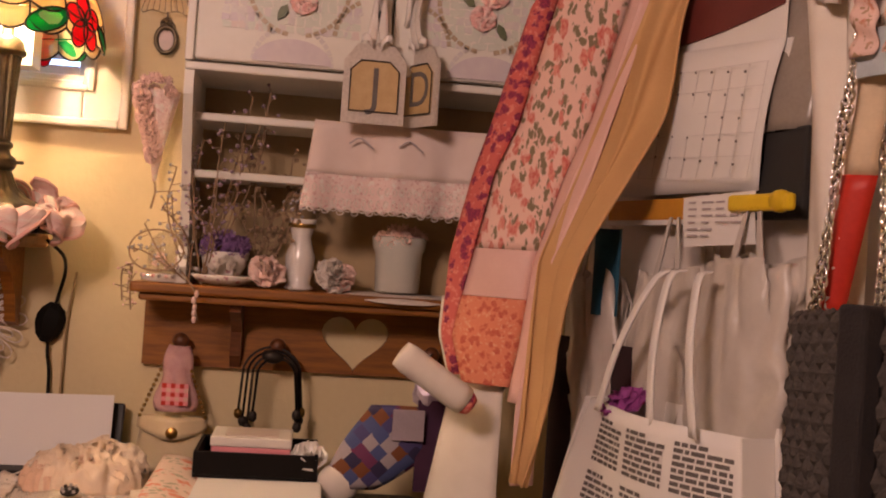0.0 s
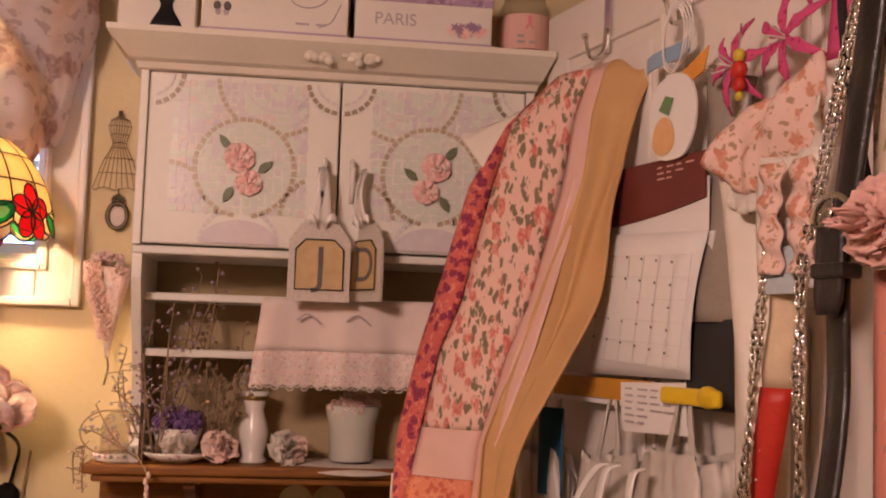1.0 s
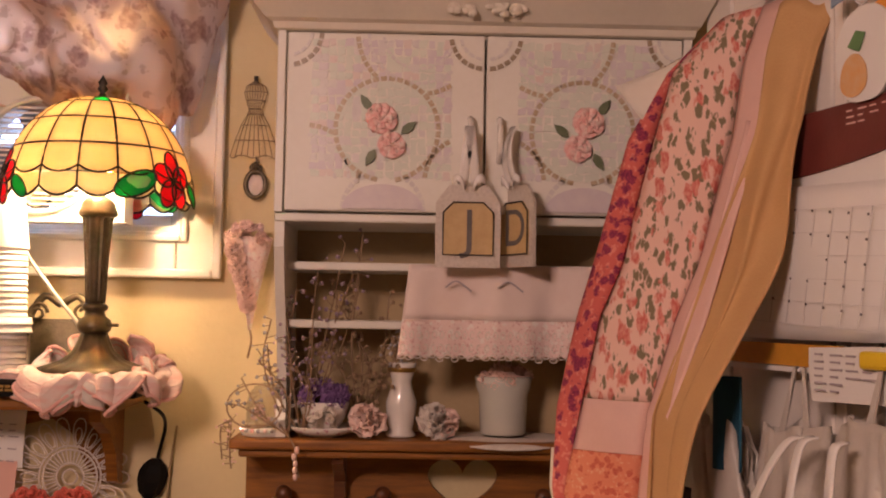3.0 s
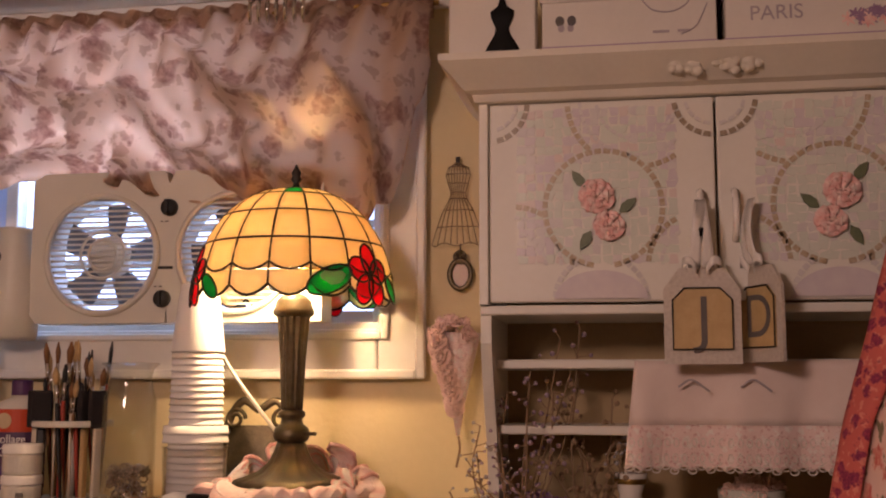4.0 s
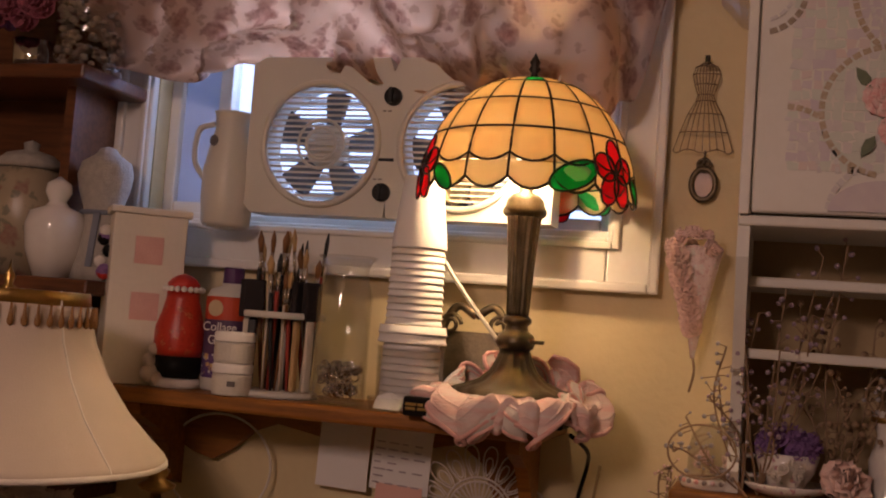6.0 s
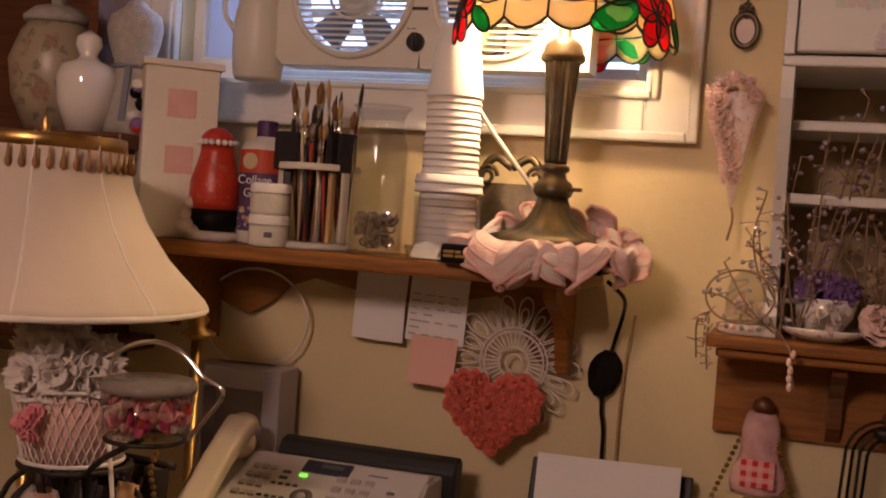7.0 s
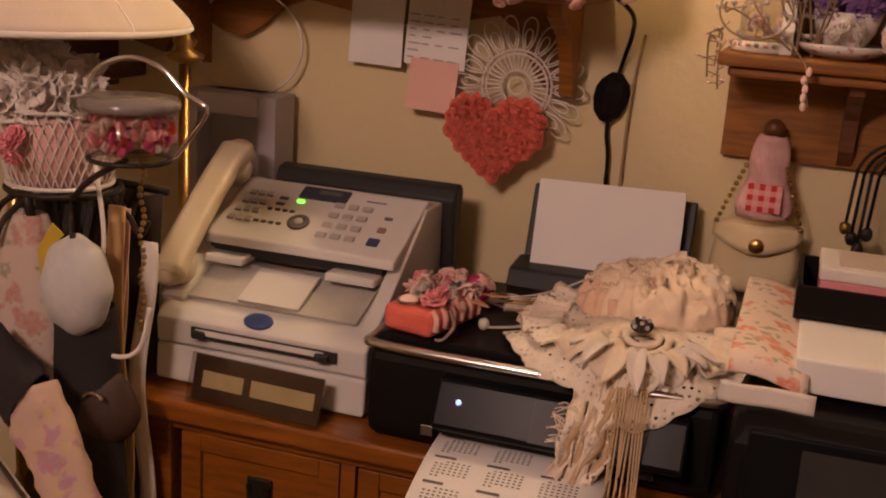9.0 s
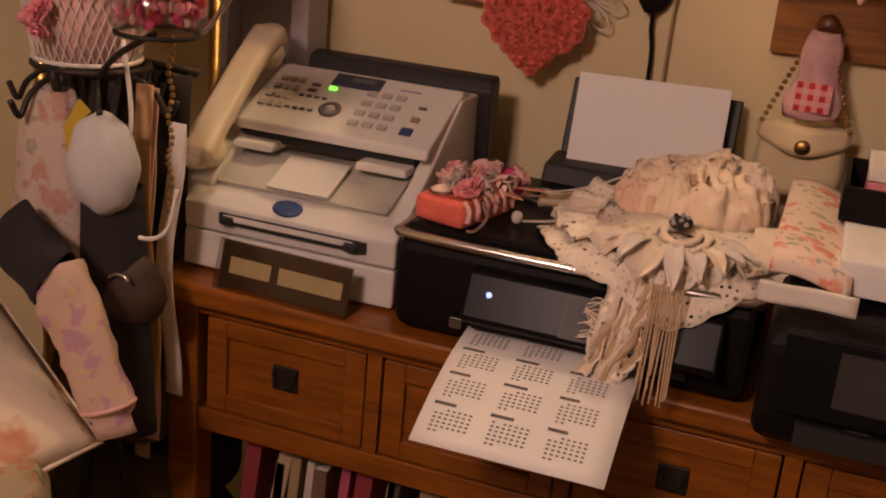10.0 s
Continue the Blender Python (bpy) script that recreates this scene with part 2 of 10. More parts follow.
def add(bm, other, m=None):
    """Joins another bmesh into bm."""
    me = bpy.data.meshes.new("tmp")
    other.to_mesh(me)
    other.free()
    if m is not None:
        me.transform(m)
    bm.from_mesh(me)
    bpy.data.meshes.remove(me)
    return bm


def box(x0, x1, y0, y1, z0, z1, bevel=0.0, seg=2):
    bm = bmesh.new()
    bmesh.ops.create_cube(bm, size=1)
    bm.transform(Matrix.Translation(((x0 + x1) / 2, (y0 + y1) / 2, (z0 + z1) / 2)) @ Matrix.Diagonal((x1 - x0, y1 - y0, z1 - z0, 1)))
    if bevel:
        bmesh.ops.bevel(bm, geom=bm.edges[:], offset=bevel, segments=seg, affect='EDGES', profile=0.5)
    return bm


def lathe(profile, seg=32, ripple=None):
    """Turns (radius, height) pairs round the z axis; ripple(angle, i) scales the radius."""
    bm = bmesh.new()
    rings = []
    for i, (r, z) in enumerate(profile):
        ring = []
        for k in range(seg):
            a = 2 * math.pi * k / seg
            rr = r * (ripple(a, i) if ripple else 1)
            ring.append(bm.verts.new((rr * math.cos(a), rr * math.sin(a), z)))
        rings.append(ring)
    for a, b in zip(rings, rings[1:]):
        for k in range(seg):
            bm.faces.new((a[k], a[(k + 1) % seg], b[(k + 1) % seg], b[k]))
    ends = () if profile[0] == profile[-1] else ((rings[0], profile[0], True), (rings[-1], profile[-1], False))
    for ring, (r, z), flip in ends:
        if r > 1e-4:
            bm.faces.new(ring[::-1] if flip else ring)
    bmesh.ops.remove_doubles(bm, verts=bm.verts[:], dist=1e-5)
    bmesh.ops.recalc_face_normals(bm, faces=bm.faces[:])
    return bm


def tube(points, r, seg=8, closed=False):
    """A round bar along points; r may be one radius or one for each point."""
    pts = [Vector(p) for p in points]
    rad = r if isinstance(r, (list, tuple)) else [r] * len(pts)
    bm = bmesh.new()
    rings = []
    up = Vector((0.12, 0.31, 0.94))
    for i, p in enumerate(pts):
        a = pts[i - 1] if i or closed else p
        b = pts[(i + 1) % len(pts)] if i < len(pts) - 1 or closed else p
        d = (b - a).normalized()
        s = d.cross(up)
        s = (s if s.length > 1e-3 else d.cross(Vector((1, 0, 0)))).normalized()
        t = s.cross(d)
        rings.append([bm.verts.new(p + rad[i] * (math.cos(2 * math.pi * k / seg) * s + math.sin(2 * math.pi * k / seg) * t)) for k in range(seg)])
    pairs = list(zip(rings, rings[1:])) + ([(rings[-1], rings[0])] if closed else [])
    for a, b in pairs:
        for k in range(seg):
            bm.faces.new((a[k], a[(k + 1) % seg], b[(k + 1) % seg], b[k]))
    if not closed:
        bm.faces.new(rings[0][::-1])
        bm.faces.new(rings[-1])
    return bm


def slab(outline, depth, holes=()):
    """A flat board in the xz plane, its front at y = 0 and its back at y = depth, with holes through it."""
    bm = bmesh.new()
    edges = []
    for loop in (outline, *holes):
        vs = [bm.verts.new((x, 0, z)) for x, z in loop]
        edges += [bm.edges.new((vs[i], vs[(i + 1) % len(vs)])) for i in range(len(vs))]
    bmesh.ops.triangle_fill(bm, use_beauty=True, edges=edges)
    out = bmesh.ops.extrude_face_region(bm, geom=bm.faces[:])
    bmesh.ops.translate(bm, verts=[v for v in out["geom"] if isinstance(v, bmesh.types.BMVert)], vec=(0, depth, 0))
    bmesh.ops.recalc_face_normals(bm, faces=bm.faces[:])
    return bm


def prism(outline, x0, x1, bevel=0.0):
    """A side outline of (y, z) pairs drawn out along x."""
    bm = bmesh.new()
    a = [bm.verts.new((x0, y, z)) for y, z in outline]
    b = [bm.verts.new((x1, y, z)) for y, z in outline]
    n = len(a)
    for i in range(n):
        bm.faces.new((a[i], a[(i + 1) % n], b[(i + 1) % n], b[i]))
    bm.faces.new(a[::-1])
    bm.faces.new(b)
    bmesh.ops.recalc_face_normals(bm, faces=bm.faces[:])
    if bevel:
        bmesh.ops.bevel(bm, geom=bm.edges[:], offset=bevel, segments=2, affect='EDGES', profile=0.5)
    return bm


def cloth(fn, nu, nv, thick=0.002, closed_u=False):
    """A sheet with thickness from fn(u, v) -> place, u and v from 0 to 1."""
    pts = [[Vector(fn(i / (nu - (0 if closed_u else 1)), j / (nv - 1))) for j in range(nv)] for i in range(nu)]
    bm = bmesh.new()
    idx = {}
    cols = nu + (1 if closed_u else 0)
    for i in range(nu):
        for j in range(nv):
            ia, ib = max(i - 1, 0), min(i + 1, nu - 1)
            if closed_u:
                ia, ib = (i - 1) % nu, (i + 1) % nu
            ja, jb = max(j - 1, 0), min(j + 1, nv - 1)
            nrm = (pts[ib][j] - pts[ia][j]).cross(pts[i][jb] - pts[i][ja])
            nrm = nrm.normalized() if nrm.length > 1e-9 else Vector((0, -1, 0))
            idx[i, j, 0] = bm.verts.new(pts[i][j] + nrm * thick / 2)
            idx[i, j, 1] = bm.verts.new(pts[i][j] - nrm * thick / 2)
    for i in range(cols - 1):
        k = (i + 1) % nu
        for j in range(nv - 1):
            bm.faces.new((idx[i, j, 0], idx[k, j, 0], idx[k, j + 1, 0], idx[i, j + 1, 0]))
            bm.faces.new((idx[i, j, 1], idx[i, j + 1, 1], idx[k, j + 1, 1], idx[k, j, 1]))
        for j in (0, nv - 1):
            bm.faces.new((idx[i, j, 0], idx[i, j, 1], idx[k, j, 1], idx[k, j, 0]))
    if not closed_u:
        for i in (0, nu - 1):
            for j in range(nv - 1):
                bm.faces.new((idx[i, j, 0], idx[i, j, 1], idx[i, j + 1, 1], idx[i, j + 1, 0]))
    bmesh.ops.recalc_face_normals(bm, faces=bm.faces[:])
    return bm


def ball(r, at=(0, 0, 0), squash=(1, 1, 1), seg=14, rough=0.0, freq=40):
    bm = bmesh.new()
    bmesh.ops.create_uvsphere(bm, u_segments=seg, v_segments=max(6, seg * 2 // 3), radius=r)
    for v in bm.verts:
        if rough:
            v.co *= 1 + rough * noise.noise(v.co * freq + Vector(at) * 31)
    bm.transform(Matrix.Translation(at) @ Matrix.Diagonal((*squash, 1)))
    return bm


def rnd(a, b):
    return random.uniform(a, b)


def curve_pts(pts, n=8):
    """A smooth line through points (Catmull-Rom)."""
    p = [Vector(q) for q in pts]
    p = [2 * p[0] - p[1]] + p + [2 * p[-1] - p[-2]]
    out = []
    for i in range(1, len(p) - 2):
        for k in range(n):
            t = k / n
            out.append(0.5 * ((2 * p[i]) + (-p[i - 1] + p[i + 1]) * t + (2 * p[i - 1] - 5 * p[i] + 4 * p[i + 1] - p[i + 2]) * t * t
                              + (-p[i - 1] + 3 * p[i] - 3 * p[i + 1] + p[i + 2]) * t ** 3))
    out.append(p[-2])
    return out


def rosette(r, petals=9, layers=3, deep=0.6, rag=0.0, wide=0.72):
    """A ruffled flower that opens along -y."""
    bm = bmesh.new()
    for k in range(layers):
        rr = r * (1 - 0.3 * k)
        n = max(4, petals - 2 * k)
        for i in range(n):
            a = 2 * math.pi * (i + 0.5 * k) / n + rnd(-0.15, 0.15)
            w = rr * wide
            c, s = math.cos(a), math.sin(a)
            tilt = 0.25 + 0.25 * k

            def place(u, v, c=c, s=s, rr=rr, w=w, k=k, tilt=tilt):
                d = rr * (0.15 + 0.85 * v)
                side = (u - 0.5) * 2 * w * math.sin(math.pi * (0.15 + 0.75 * v))
                lift = r * deep * (0.22 * k + tilt * v * v) + 0.12 * r * math.sin(5 * u + 3 * v)
                return (c * d - s * side, -lift, s * d + c * side)
            add(bm, cloth(place, 5, 5, r * 0.05))
    if rag:
        for v in bm.verts:
            q = v.co * (2.6 / r)
            v.co += rag * r * Vector((noise.noise(q), noise.noise(q + Vector((7, 1, 3))), noise.noise(q + Vector((2, 9, 5)))))
    return bm


def heart_loop(w, h, n=40, cx=0.0, cz=0.0):
    out = []
    for i in range(n):
        t = 2 * math.pi * i / n
        x = 16 * math.sin(t) ** 3
        z = 13 * math.cos(t) - 5 * math.cos(2 * t) - 2 * math.cos(3 * t) - math.cos(4 * t)
        out.append((cx + x / 32 * w, cz + (z + 2.5) / 29 * h))
    return out


def disc_loop(cx, cz, r, n=40):
    return [(cx + r * math.cos(2 * math.pi * i / n), cz + r * math.sin(2 * math.pi * i / n)) for i in range(n)]


def ruled(parent, x0, x1, z0, z1, y, rows, words, height, material=None, seed=1):
    """Unreadable lines of writing as short bars on a sheet that faces -y."""
    rng = random.Random(seed)
    bm = bmesh.new()
    for r in range(rows):
        z = z1 - (r + 0.5) * (z1 - z0) / rows
        x = x0
        for w in range(words):
            ln = (x1 - x0) / words * rng.uniform(0.45, 0.92)
            add(bm, box(x, x + ln, y - 0.0006, y, z - height / 2, z + height / 2))
            x += (x1 - x0) / words
            if rng.random() < 0.12:
                break
    return part("writing", bm, material or INK, parent)


def lettering(parent, text, size, at, material, turn=0.0, depth=0.0004, tip=90):
    cu = bpy.data.curves.new("text", 'FONT')
    cu.body, cu.size, cu.extrude, cu.align_x, cu.align_y = text, size, depth, 'CENTER', 'CENTER'
    tmp = bpy.data.objects.new("text", cu)
    me = bpy.data.meshes.new_from_object(tmp)
    bpy.data.objects.remove(tmp)
    me.materials.clear()
    me.materials.append(material)
    return part("lettering", me, material, parent, at=pose(*at, tip, 0, turn))


# ---- the room ----
def setting(name, bm, material, label, category):
    return whole(name, bm, material, label, category, kind="structure")


XL, XR, YB = -1.42, 1.45, -3.3
setting("floor", box(XL - 0.1, XR + 0.1, YB - 0.1, 0.1, FLOOR - 0.1, FLOOR), CARPET, "brown carpet over the floor of the craft room", "floor")
setting("ceiling", box(XL - 0.1, XR + 0.1, YB - 0.1, 0.12, CEIL, CEIL + 0.08), CEILING, "dim painted ceiling with faint brush texture", "ceiling")
WX0, WX1, WZ0, WZ1 = -0.835, -0.010, 1.760, 2.235
wall = slab([(XL - 0.1, FLOOR - 0.1), (XR + 0.1, FLOOR - 0.1), (XR + 0.1, CEIL), (XL - 0.1, CEIL)], 0.12, [[(WX0, WZ0), (WX1, WZ0), (WX1, WZ1), (WX0, WZ1)]])
setting("wall_north", wall, WALL, "cream plaster wall with a light orange-peel texture", "wall")
setting("wall_west", box(XL - 0.1, XL, YB, 0, FLOOR, CEIL), WALL, "cream plaster side wall behind the wooden shelves", "wall")
setting("wall_east", box(XR, XR + 0.1, YB, 0, FLOOR, CEIL), WALL, "cream plaster wall behind the open door", "wall")
setting("wall_south", box(XL, XR, YB - 0.1, YB, FLOOR, CEIL), WALL, "plain cream wall that closes the room", "wall")
setting("trim", box(-1.42, 0.14, -0.012, 0, CEIL - 0.035, CEIL, 0.004), WHITE, "narrow white moulding along the ceiling over the window", "trim")

# what lies outside the window: a pale blue evening
m_out = glow("dusk_outside", (0.50, 0.62, 1.0), 4.0)
setting("backdrop", box(-1.9, 1.0, 0.75, 0.76, 1.0, 2.9), m_out, "pale blue evening light outside the window", "sky")


def build_window():
    win = thing("window_1", "white-painted wooden window with a stepped casing", "window", (0, 0, 0), kind="structure")
    for nm, x0, x1, z0, z1 in (("casing", -0.900, WX0, 1.678, 2.30), ("casing", WX1, 0.071, 1.678, 2.30),
                               ("casing", WX0, WX1, 1.678, WZ0), ("casing", WX0, WX1, WZ1, 2.30)):
        part(nm, box(x0, x1, -0.020, -0.001, z0, z1, 0.004), WHITE, win)
    # raised outer bead and inner step of the casing
    for x0, x1, z0, z1 in ((-0.902, -0.886, 1.676, 2.302), (0.057, 0.073, 1.676, 2.302), (-0.886, 0.057, 1.676, 1.692)):
        part("bead", box(x0, x1, -0.030, -0.018, z0, z1, 0.004), WHITE, win)
    for x0, x1, z0, z1 in ((WX0 - 0.02, WX0 - 0.008, 1.742, 2.25), (WX1 + 0.008, WX1 + 0.02, 1.742, 2.25), (WX0 - 0.008, WX1 + 0.008, 1.742, 1.754)):
        part("bead", box(x0, x1, -0.026, -0.018, z0, z1, 0.003), WHITE, win)
    part("window_sill", box(WX0, WX1, -0.004, 0.115, WZ0 - 0.004, WZ0 + 0.012, 0.003), WHITE, win)
    for x0, x1, z0, z1 in ((WX0, WX0 + 0.022, WZ0 + 0.012, WZ1), (WX1 - 0.022, WX1, WZ0 + 0.012, WZ1), (-0.737, -0.712, WZ0 + 0.012, WZ1),
                           (WX0 + 0.022, -0.737, WZ0 + 0.012, WZ0 + 0.035), (-0.712, WX1 - 0.022, WZ0 + 0.012, WZ0 + 0.035)):
        part("window_frame", box(x0, x1, 0.040, 0.075, z0, z1, 0.003), WHITE, win)
    frost = surface("frosted_pane", (0.62, 0.68, 0.80), (0.55, 0.61, 0.74), rough=0.7, size=3, fine=30, bump=0.02)
    veil("", None, None, 0.35, frost)
    a = part("pane", box(WX0 + 0.022, -0.737, 0.055, 0.059, WZ0 + 0.035, WZ1), frost, win, "frosted blue-white pane")
    b = part("pane", box(-0.712, WX1 - 0.022, 0.055, 0.059, WZ0 + 0.035, WZ1), PANE, win)
    b.visible_shadow = False
    # slatted blind outside the pane, seen through the fan
    blind = thing("window_blind", "white slatted blind hanging outside the window pane", "blind", (0, 0.10, WZ0))
    for k in range(14):
        part("slat", box(-0.70, WX1 - 0.03, -0.004, 0.004, 0.02 + k * 0.034, 0.034 + k * 0.034, 0.001), OFFWHITE, blind)


build_window()


def build_window_fan():
    fan = thing("window_fan", "white plastic twin window fan with round grilles", "fan", (0, -0.095, 1.768))
    x0, x1, h, cz, r = -0.602, -0.085, 0.258, 0.116, 0.099
    c1, c2 = -0.472, -0.235
    outline = []
    for cx, cy, a0 in ((x1 - 0.03, 0.03, -90), (x1 - 0.03, h - 0.03, 0), (x0 + 0.03, h - 0.03, 90), (x0 + 0.03, 0.03, 180)):
        outline += [(cx + 0.03 * math.cos(radians(a0 + k * 15)), cy + 0.03 * math.sin(radians(a0 + k * 15))) for k in range(7)]
    for a, b, c in ((x0, (c1 + c2) / 2, c1), ((c1 + c2) / 2, x1, c2)):
        # half of the housing: a plate with a round opening
        bm = bmesh.new()
        rings = []
        for y in (0.0, 0.060):
            inner, outer = [], []
            for k in range(48):
                t = 2 * math.pi * k / 48
                ux, uz = math.cos(t), math.sin(t)
                inner.append(bm.verts.new((c + r * ux, y, cz + r * uz)))
                reach = min(((b - c) if ux > 0 else (c - a)) / max(abs(ux), 1e-6), ((h - cz) if uz > 0 else cz) / max(abs(uz), 1e-6))
                outer.append(bm.verts.new((c + reach * ux, y, cz + reach * uz)))
            rings.append((inner, outer))
        for k in range(48):
            q = (k + 1) % 48
            (i0, o0), (i1, o1) = rings
            bm.faces.new((i0[k], i0[q], o0[q], o0[k]))
            bm.faces.new((i1[k], o1[k], o1[q], i1[q]))
            bm.faces.new((i0[k], i1[k], i1[q], i0[q]))
            bm.faces.new((o0[k], o0[q], o1[q], o1[k]))
        bmesh.ops.recalc_face_normals(bm, faces=bm.faces[:])
        part("housing", bm, OFFWHITE, fan)
    for c in (c1, c2):
        ring = lathe([(r - 0.004, 0), (r + 0.006, 0), (r + 0.006, 0.008), (r + 0.002, 0.012), (r - 0.004, 0.010), (r - 0.004, 0)], 48)
        part("grille_rim", ring, OFFWHITE, fan, at=pose(c, 0.004, cz, 90, 0, 0), smooth=True)
        for k in range(21):
            z = -r + (k + 0.5) * 2 * r / 21
            half = math.sqrt(r * r - z * z)
            part("grille_bar", box(c - half, c + half, 0.002, 0.006, cz + z - 0.0016, cz + z + 0.0016), OFFWHITE, fan)
        for rad in (0.040, 0.026):
            part("grille_ring", tube([(c + rad * math.cos(a), 0.002, cz + rad * math.sin(a)) for a in np.linspace(0, 2 * math.pi, 36, endpoint=False)], 0.0026, 6, True), OFFWHITE, fan)
        part("motor", lathe([(0.036, 0), (0.036, 0.02), (0.030, 0.026), (0.0, 0.027)], 28), IVORY, fan, at=pose(c, 0.044, cz, 90, 0, 0), smooth=True)
        for k in range(5):
            a0 = k * 72 + (12 if c == c1 else 40)

            def blade(u, v, a0=a0, c=c):
                rr = 0.032 + v * 0.060
                a = radians(a0 + (u - 0.5) * (46 - 14 * v))
                return (c + rr * math.cos(a), 0.040 + 0.018 * (u - 0.5), cz + rr * math.sin(a))
            part("blade", cloth(blade, 5, 4, 0.002), M_BLADE, fan, smooth=True)
    for kx, kz in ((-0.352, 0.194), (-0.360, 0.040)):
        part("knob", lathe([(0.0145, 0), (0.0145, 0.008), (0.012, 0.013), (0.0, 0.014)], 24), CHARCOAL, fan, "dark control knob", at=pose(kx, 0.001, kz, 90, 0, 0), smooth=True)
        part("grip", box(kx - 0.003, kx + 0.003, -0.020, -0.012, kz - 0.012, kz + 0.012, 0.001), CHARCOAL, fan)
        ruled(fan, kx - 0.016, kx + 0.016, kz - 0.026 if kz > 0.1 else kz + 0.018, kz - 0.020 if kz > 0.1 else kz + 0.024, -0.0005, 1, 4, 0.002, seed=7)
    part("badge", box(-0.372, -0.344, -0.001, 0.0005, 0.090, 0.095), CHARCOAL, fan, "small dark maker's mark")


M_BLADE = surface("smoked_blade", (0.16, 0.18, 0.22), (0.12, 0.14, 0.17), rough=0.35, size=12, fine=120, bump=0.02)
build_window_fan()


def build_curtain():
    """A gathered valance in faded rose chintz on a rod close under the ceiling."""
    cur = thing("curtain", "gathered valance of faded rose chintz on a thin rod", "curtain", (0, 0, 0))
    chintz = veil("", None, None, 0.6, floral("faded_rose_chintz", (0.70, 0.52, 0.39), ((0.38, 0.22, 0.17), (0.58, 0.39, 0.29)), (0.54, 0.37, 0.27), size=19, cover=0.37, leafy=0.34))
    xa, xb, top = -0.93, 0.092, 2.300

    def hem(x):
        # scooped lower edge: low at the right, with two swags
        pts = [(-0.93, 2.07), (-0.86, 2.00), (-0.72, 1.985), (-0.62, 2.02), (-0.50, 2.005), (-0.38, 1.985), (-0.25, 1.97), (-0.12, 1.95), (-0.03, 1.92), (0.03, 1.955), (0.07, 2.13), (0.092, 2.20)]
        for (x0, z0), (x1, z1) in zip(pts, pts[1:]):
            if x <= x1:
                f = (x - x0) / (x1 - x0)
                f = f * f * (3 - 2 * f)
                return z0 + (z1 - z0) * f
        return pts[-1][1]

    def crease(s, sharp):
        # a rounded fold with a tight valley
        return abs(math.sin(s)) ** sharp

    def place(u, v):
        x = xa + u * (xb - xa)
        z = top + (hem(x) - top) * v
        n1 = noise.noise(Vector((x * 5.0, z * 4.0, 3.1)))
        n2 = noise.noise(Vector((x * 11.0 + z * 5, z * 8.0 - x * 4, 8.7)))
        n3 = noise.noise(Vector((x * 30.0 - z * 14, z * 24.0 + x * 9, 1.7)))
        gather = 0.016 * math.sin(x * 95 + 3 * n1) * (1 - v) ** 2
        puff = 0.070 * math.sin(math.pi * min(1, v * 1.05)) * (0.7 + 1.0 * n1)
        # two swags: folds that sweep down from the heading to either side of the middle
        mid = -0.45 + 0.06 * n1
        sweep = (z - 2.30) + 0.62 * abs(x - mid) + 0.25 * (x - mid) ** 2
        swag = crease(sweep * 24 + 1.6 * n2, 0.6) - 0.6
        hang = crease((x + 0.25 * (z - 2.1)) * 19 + 2.5 * n1, 0.5) - 0.65
        side = max(0.0, min(1.0, (x + 0.22) / 0.12))
        fold = (0.030 * n2 + 0.012 * n3 + 0.080 * (swag * (1 - side) + hang * side)) * min(1, 1.8 * v)
        y = -0.080 + gather - puff + fold - 0.02 * v
        return (x + 0.018 * n2 * v, min(y, -0.034), z + 0.012 * n1 * v)
    part("valance", cloth(place, 190, 60, 0.0015), chintz, cur, smooth=True)

    def ruff(u, v):
        x = xa + u * (xb - xa)
        return (x, -0.062 + 0.010 * math.sin(x * 130 + v * 2) - 0.012 * v, top + 0.022 - 0.045 * v)
    part("heading", cloth(ruff, 160, 4, 0.0015), chintz, cur, smooth=True)
    part("curtain_rod", tube([(-0.97, -0.055, 2.288), (0.10, -0.055, 2.310)], 0.006, 10), GOLD, cur, "thin brass rod")
    part("rod_end", ball(0.011, (-0.972, -0.055, 2.288)), GOLD, cur, smooth=True)


build_curtain()


def build_hair_claw():
    """A jewelled claw clip that pins the valance."""
    cl = thing("claw_clip", "silver jewelled claw clip pinned on the valance", "clip", (-0.150, -0.155, 2.262), turn=0)
    part("spine", tube([(-0.045, 0, 0.03), (0, -0.006, 0.036), (0.045, 0, 0.034)], 0.006, 8), CHROME, cl, smooth=True)
    for k in range(7):
        x = -0.045 + k * 0.015
        part("tooth", tube(curve_pts([(x, -0.004, 0.034), (x + 0.002, -0.016, 0.014), (x, -0.006, -0.012)], 4), [0.0036] * 8 + [0.001], 6), CHROME, cl, smooth=True)
        part("stone", ball(0.0055, (x, -0.014, 0.030), seg=8), CHROME, cl)


build_hair_claw()


# ---- the mosaic wall cabinet and what stands on it ----
MOSAIC = [surface("china_white", (0.78, 0.74, 0.70), (0.62, 0.58, 0.58), rough=0.24, size=30, fine=90, coat=0.25),
          surface("china_lilac", (0.62, 0.54, 0.60), (0.74, 0.68, 0.67), rough=0.24, size=30, fine=90, coat=0.25),
          surface("china_mint", (0.62, 0.66, 0.58), (0.74, 0.74, 0.66), rough=0.24, size=30, fine=90, coat=0.25),
          surface("china_blush", (0.74, 0.61, 0.56), (0.72, 0.65, 0.62), rough=0.24, size=30, fine=90, coat=0.25)]
RIM = surface("gilt_china_rim", (0.36, 0.26, 0.15), (0.60, 0.50, 0.38), rough=0.3, size=150, fine=300)
